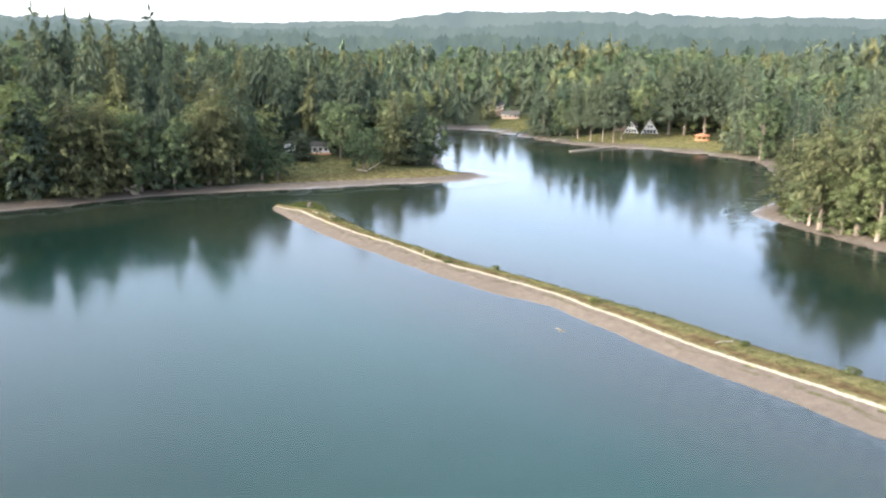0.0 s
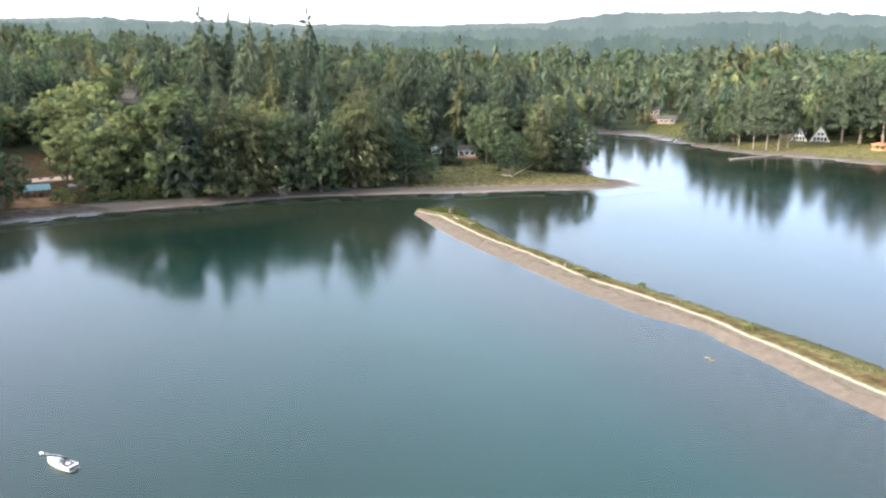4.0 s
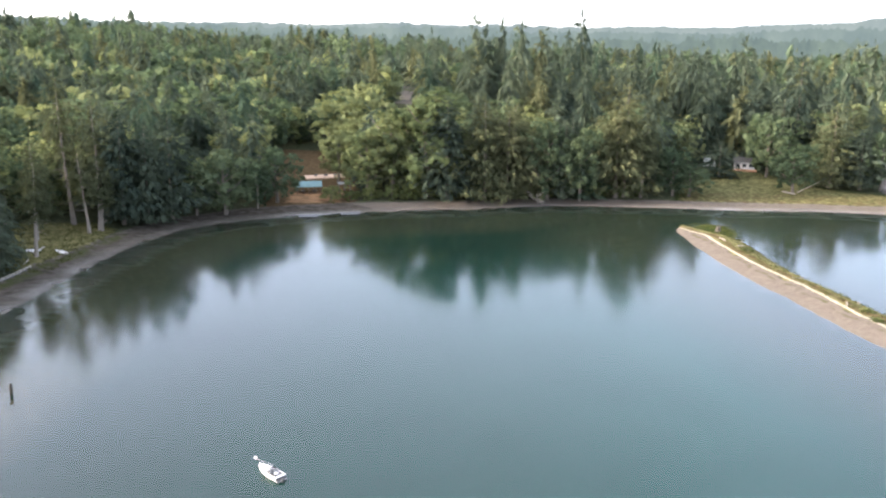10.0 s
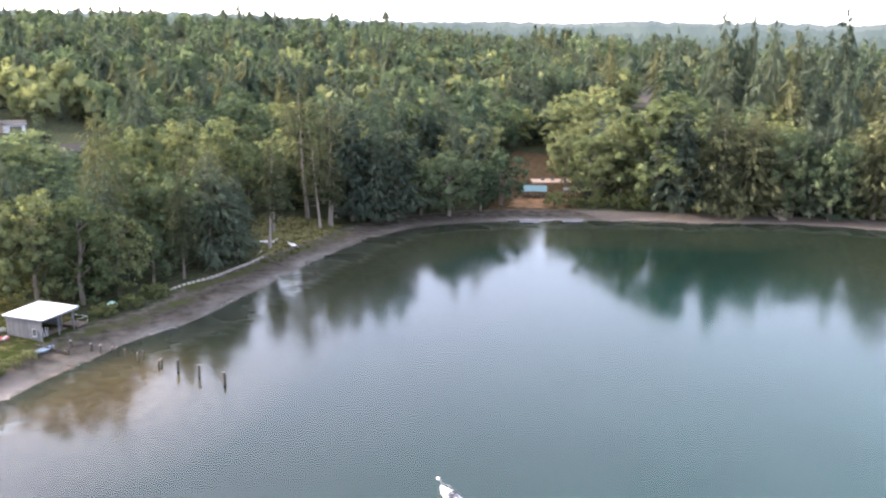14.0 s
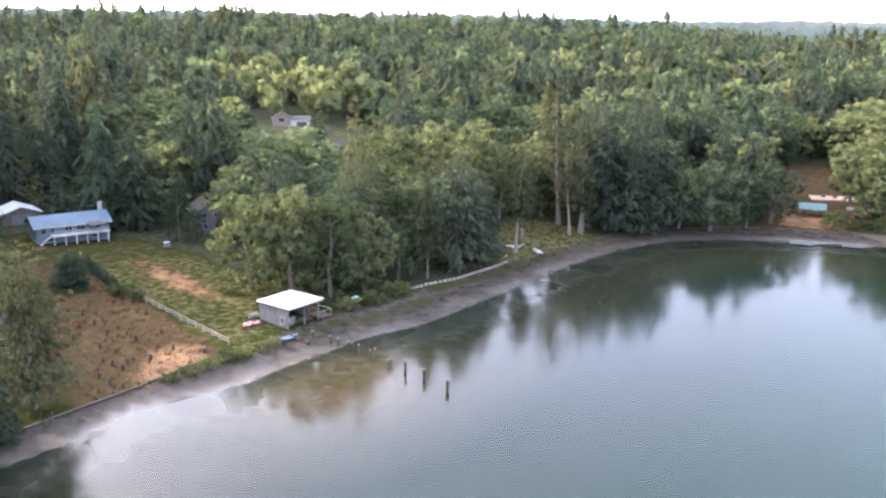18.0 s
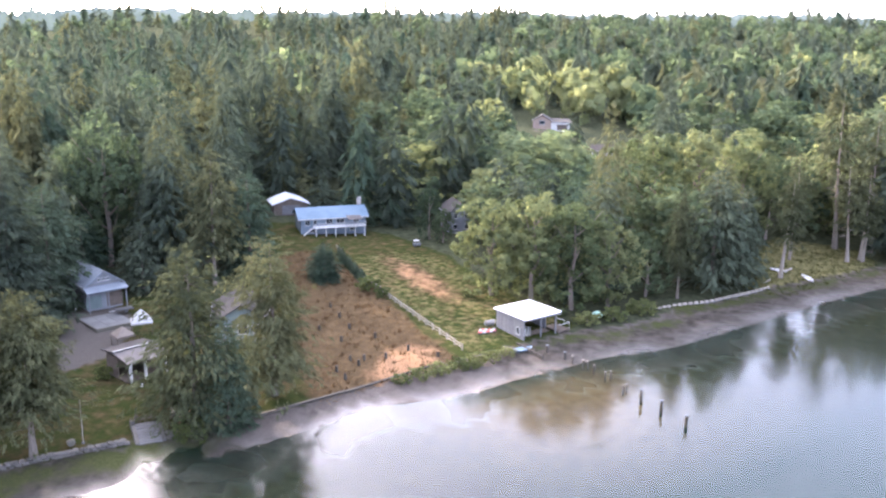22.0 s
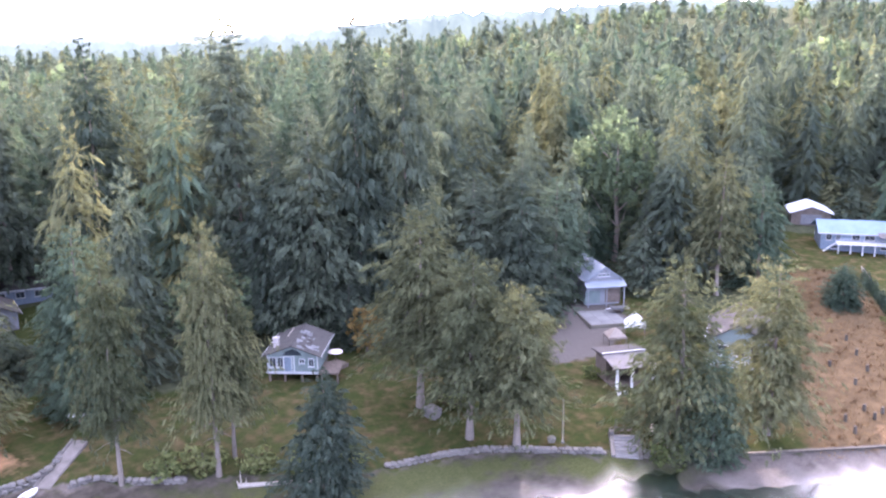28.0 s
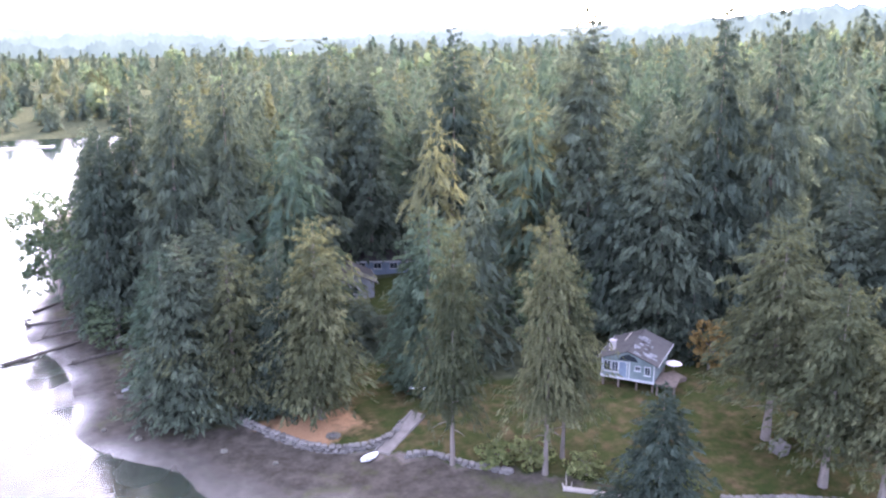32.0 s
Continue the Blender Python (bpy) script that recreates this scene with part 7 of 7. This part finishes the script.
for k in range(26):
    i = int(len(spit_far) * (0.16 + 0.78 * q.rand()))
    j = np.argmin(np.hypot(*(spit_near - spit_far[i]).T))
    p = spit_far[i] + (spit_near[j] - spit_far[i]) * (0.05 + 0.5 * q.rand())
    if k % 2:
        plant("shrub", p[0], p[1], 0.7 + 0.5 * q.rand(), 0.8 + 0.8 * q.rand(), k, label="low salt-marsh bush on the spit")
    else:
        d = Vector((q.rand() - 0.5, q.rand() - 0.5, 0)) * 6
        z0 = ground_at(*p) + 0.15
        log((p[0], p[1], z0), (p[0] + d.x, p[1] + d.y, z0), 0.14, 0.09, "bleached drift log stranded on the spit")

# ---- shrubs and rough growth along the banks ----
q = rng(222)
for x, y, h, rad in ((-121.2, -11.6, 1.3, 1.6), (-123.6, -9.2, 1.5, 1.8), (-126.0, -6.6, 1.6, 1.9), (-128.4, -4.2, 1.5, 1.8), (-130.8, -1.9, 1.6, 1.9), (-133.2, 0.4, 1.4, 1.7), (-135.6, 2.4, 1.2, 1.4), (-129.5, -2.5, 1.2, 1.5), (-161.3, -25.8, 2.6, 2.4), (-158.2, -22.5, 1.6, 1.6), (-63.5, -72.5, 2.6, 2.6), (-59.8, -74.2, 2.3, 2.4), (-67.5, -67.5, 2.2, 2.2), (-71.5, -63.5, 1.8, 2.4), (-74.5, -60.5, 1.4, 2.2), (-95.0, -61.5, 1.6, 2.6), (-99.5, -33.5, 3.2, 2.2), (-112.5, -52.0, 1.8, 1.2), (-152.0, 15.0, 2.0, 2.4), (-155.0, 19.5, 2.2, 2.6), (-160.0, 24.5, 2.5, 2.8)):
    plant("shrub", x, y, h, rad, None, label="leafy yellow-green bush on the bank")
under = spline([(-203, 143), (-193, 158), (-181, 174), (-171, 191), (-158, 205), (-142, 219)], 4.6)
for a, b in zip(under, under[1:]):
    nx, ny = (b - a)[1], -(b - a)[0]
    k = (2.5 + 2.5 * q.rand()) / math.hypot(nx, ny)
    plant("shrub", a[0] - abs(nx) * k, a[1] + abs(ny) * k, 2.6 + 2.4 * q.rand(), 2.6 + 1.2 * q.rand(), None, label="dark understory shrub at the foot of the shore trees")
under = spline([(20, 233), (28, 222), (37, 210), (47, 199), (62, 187)], 3.4)
for a in under:
    plant("shrub", a[0] + 1 + 3 * q.rand(), a[1] + 1 + 2 * q.rand(), 3.5 + 3.5 * q.rand(), 3.0 + 1.6 * q.rand(), None, label="sunlit yellow-green shrub on the eastern bank")
plant("cedar", -167.5, -36.6, 7.0, 3.0, 1, label="round dark evergreen bush at the head of the field")


def tufts(name, spots, material, label, blades, height, spread):
    """Rough grass or weeds: many thin blades in one mesh."""
    v, f = [], []
    for x, y, z in spots:
        for k in range(blades):
            an, rr_ = q.rand() * 6.283, spread * q.rand()
            bx, by = x + rr_ * math.cos(an), y + rr_ * math.sin(an)
            h, w, ln = height * (0.5 + q.rand()), height * 0.14, height * 0.5
            a2 = q.rand() * 6.283
            i = len(v)
            v += [(bx - w * math.sin(a2), by + w * math.cos(a2), z - 0.05), (bx + w * math.sin(a2), by - w * math.cos(a2), z - 0.05), (bx + ln * math.cos(a2) * q.rand(), by + ln * math.sin(a2) * q.rand(), z + h)]
            f.append((i, i + 1, i + 2))
    return tagged(new(name, mesh_of(name, v, f, material)), label, "plants", kind="stuff")


def strewn(outline, count, avoid=()):
    line = np.array(outline + outline[:1], float)
    lo, hi = line.min(0), line.max(0)
    p = lo + (hi - lo) * q.rand(count * 3, 2)
    p = p[inside(p[:, 0], p[:, 1], line)][:count]
    for o in avoid:
        p = p[~inside(p[:, 0], p[:, 1], np.array(o + o[:1], float))]
    z = survey(p[:, 0], p[:, 1])[0]
    return np.column_stack([p, z])


M_STRAW = foliage("straw_grass", (0.085, 0.060, 0.032), (0.15, 0.105, 0.056), (0.24, 0.17, 0.095), 0.25, (1.1, 1.0, 0.8), 1.5, 0.0)
M_BRACKEN = foliage("dead_bracken", (0.070, 0.042, 0.022), (0.12, 0.072, 0.036), (0.18, 0.11, 0.055), 0.2, (1.1, 1.0, 0.8), 1.5, 0.0)
M_GRASS = foliage("green_grass", (0.034, 0.042, 0.016), (0.062, 0.067, 0.026), (0.108, 0.100, 0.045), 0.3, (1.05, 1.0, 0.72), 1.5, 0.0)
tufts("dry_grass", strewn(FIELD, 2600), M_STRAW, "trampled straw-coloured grass covering the field", 6, 0.26, 0.7)
tufts("dead_bracken", strewn(FIELD, 170), M_BRACKEN, "brown dead bracken clumps in the field", 9, 0.5, 0.5)
tufts("meadow_grass", strewn(MEADOW, 1200), M_GRASS, "rough green and yellow shore grass", 6, 0.4, 0.6)
tufts("lawn_grass", strewn(GREEN, 1500), M_GRASS, "uneven mown grass with yellowed patches", 5, 0.16, 0.6)
sp_pts = []
for i in range(0, len(spit_far), 1):
    j = np.argmin(np.hypot(*(spit_near - spit_far[i]).T))
    for k in range(16):
        sp_pts.append(spit_far[i] + (spit_near[j] - spit_far[i]) * (0.04 + 0.44 * q.rand()) + (q.rand(2) - 0.5) * 1.5)
sp_pts = np.array(sp_pts)
sp_z, _, _, sp_in = survey(sp_pts[:, 0], sp_pts[:, 1])
sp_z = np.array([ground_at(*p) for p in sp_pts])
tufts("marsh_grass", np.column_stack([sp_pts, sp_z])[sp_in > 0.6], M_GRASS, "green and yellow salt grass along the spit", 5, 0.35, 0.8)
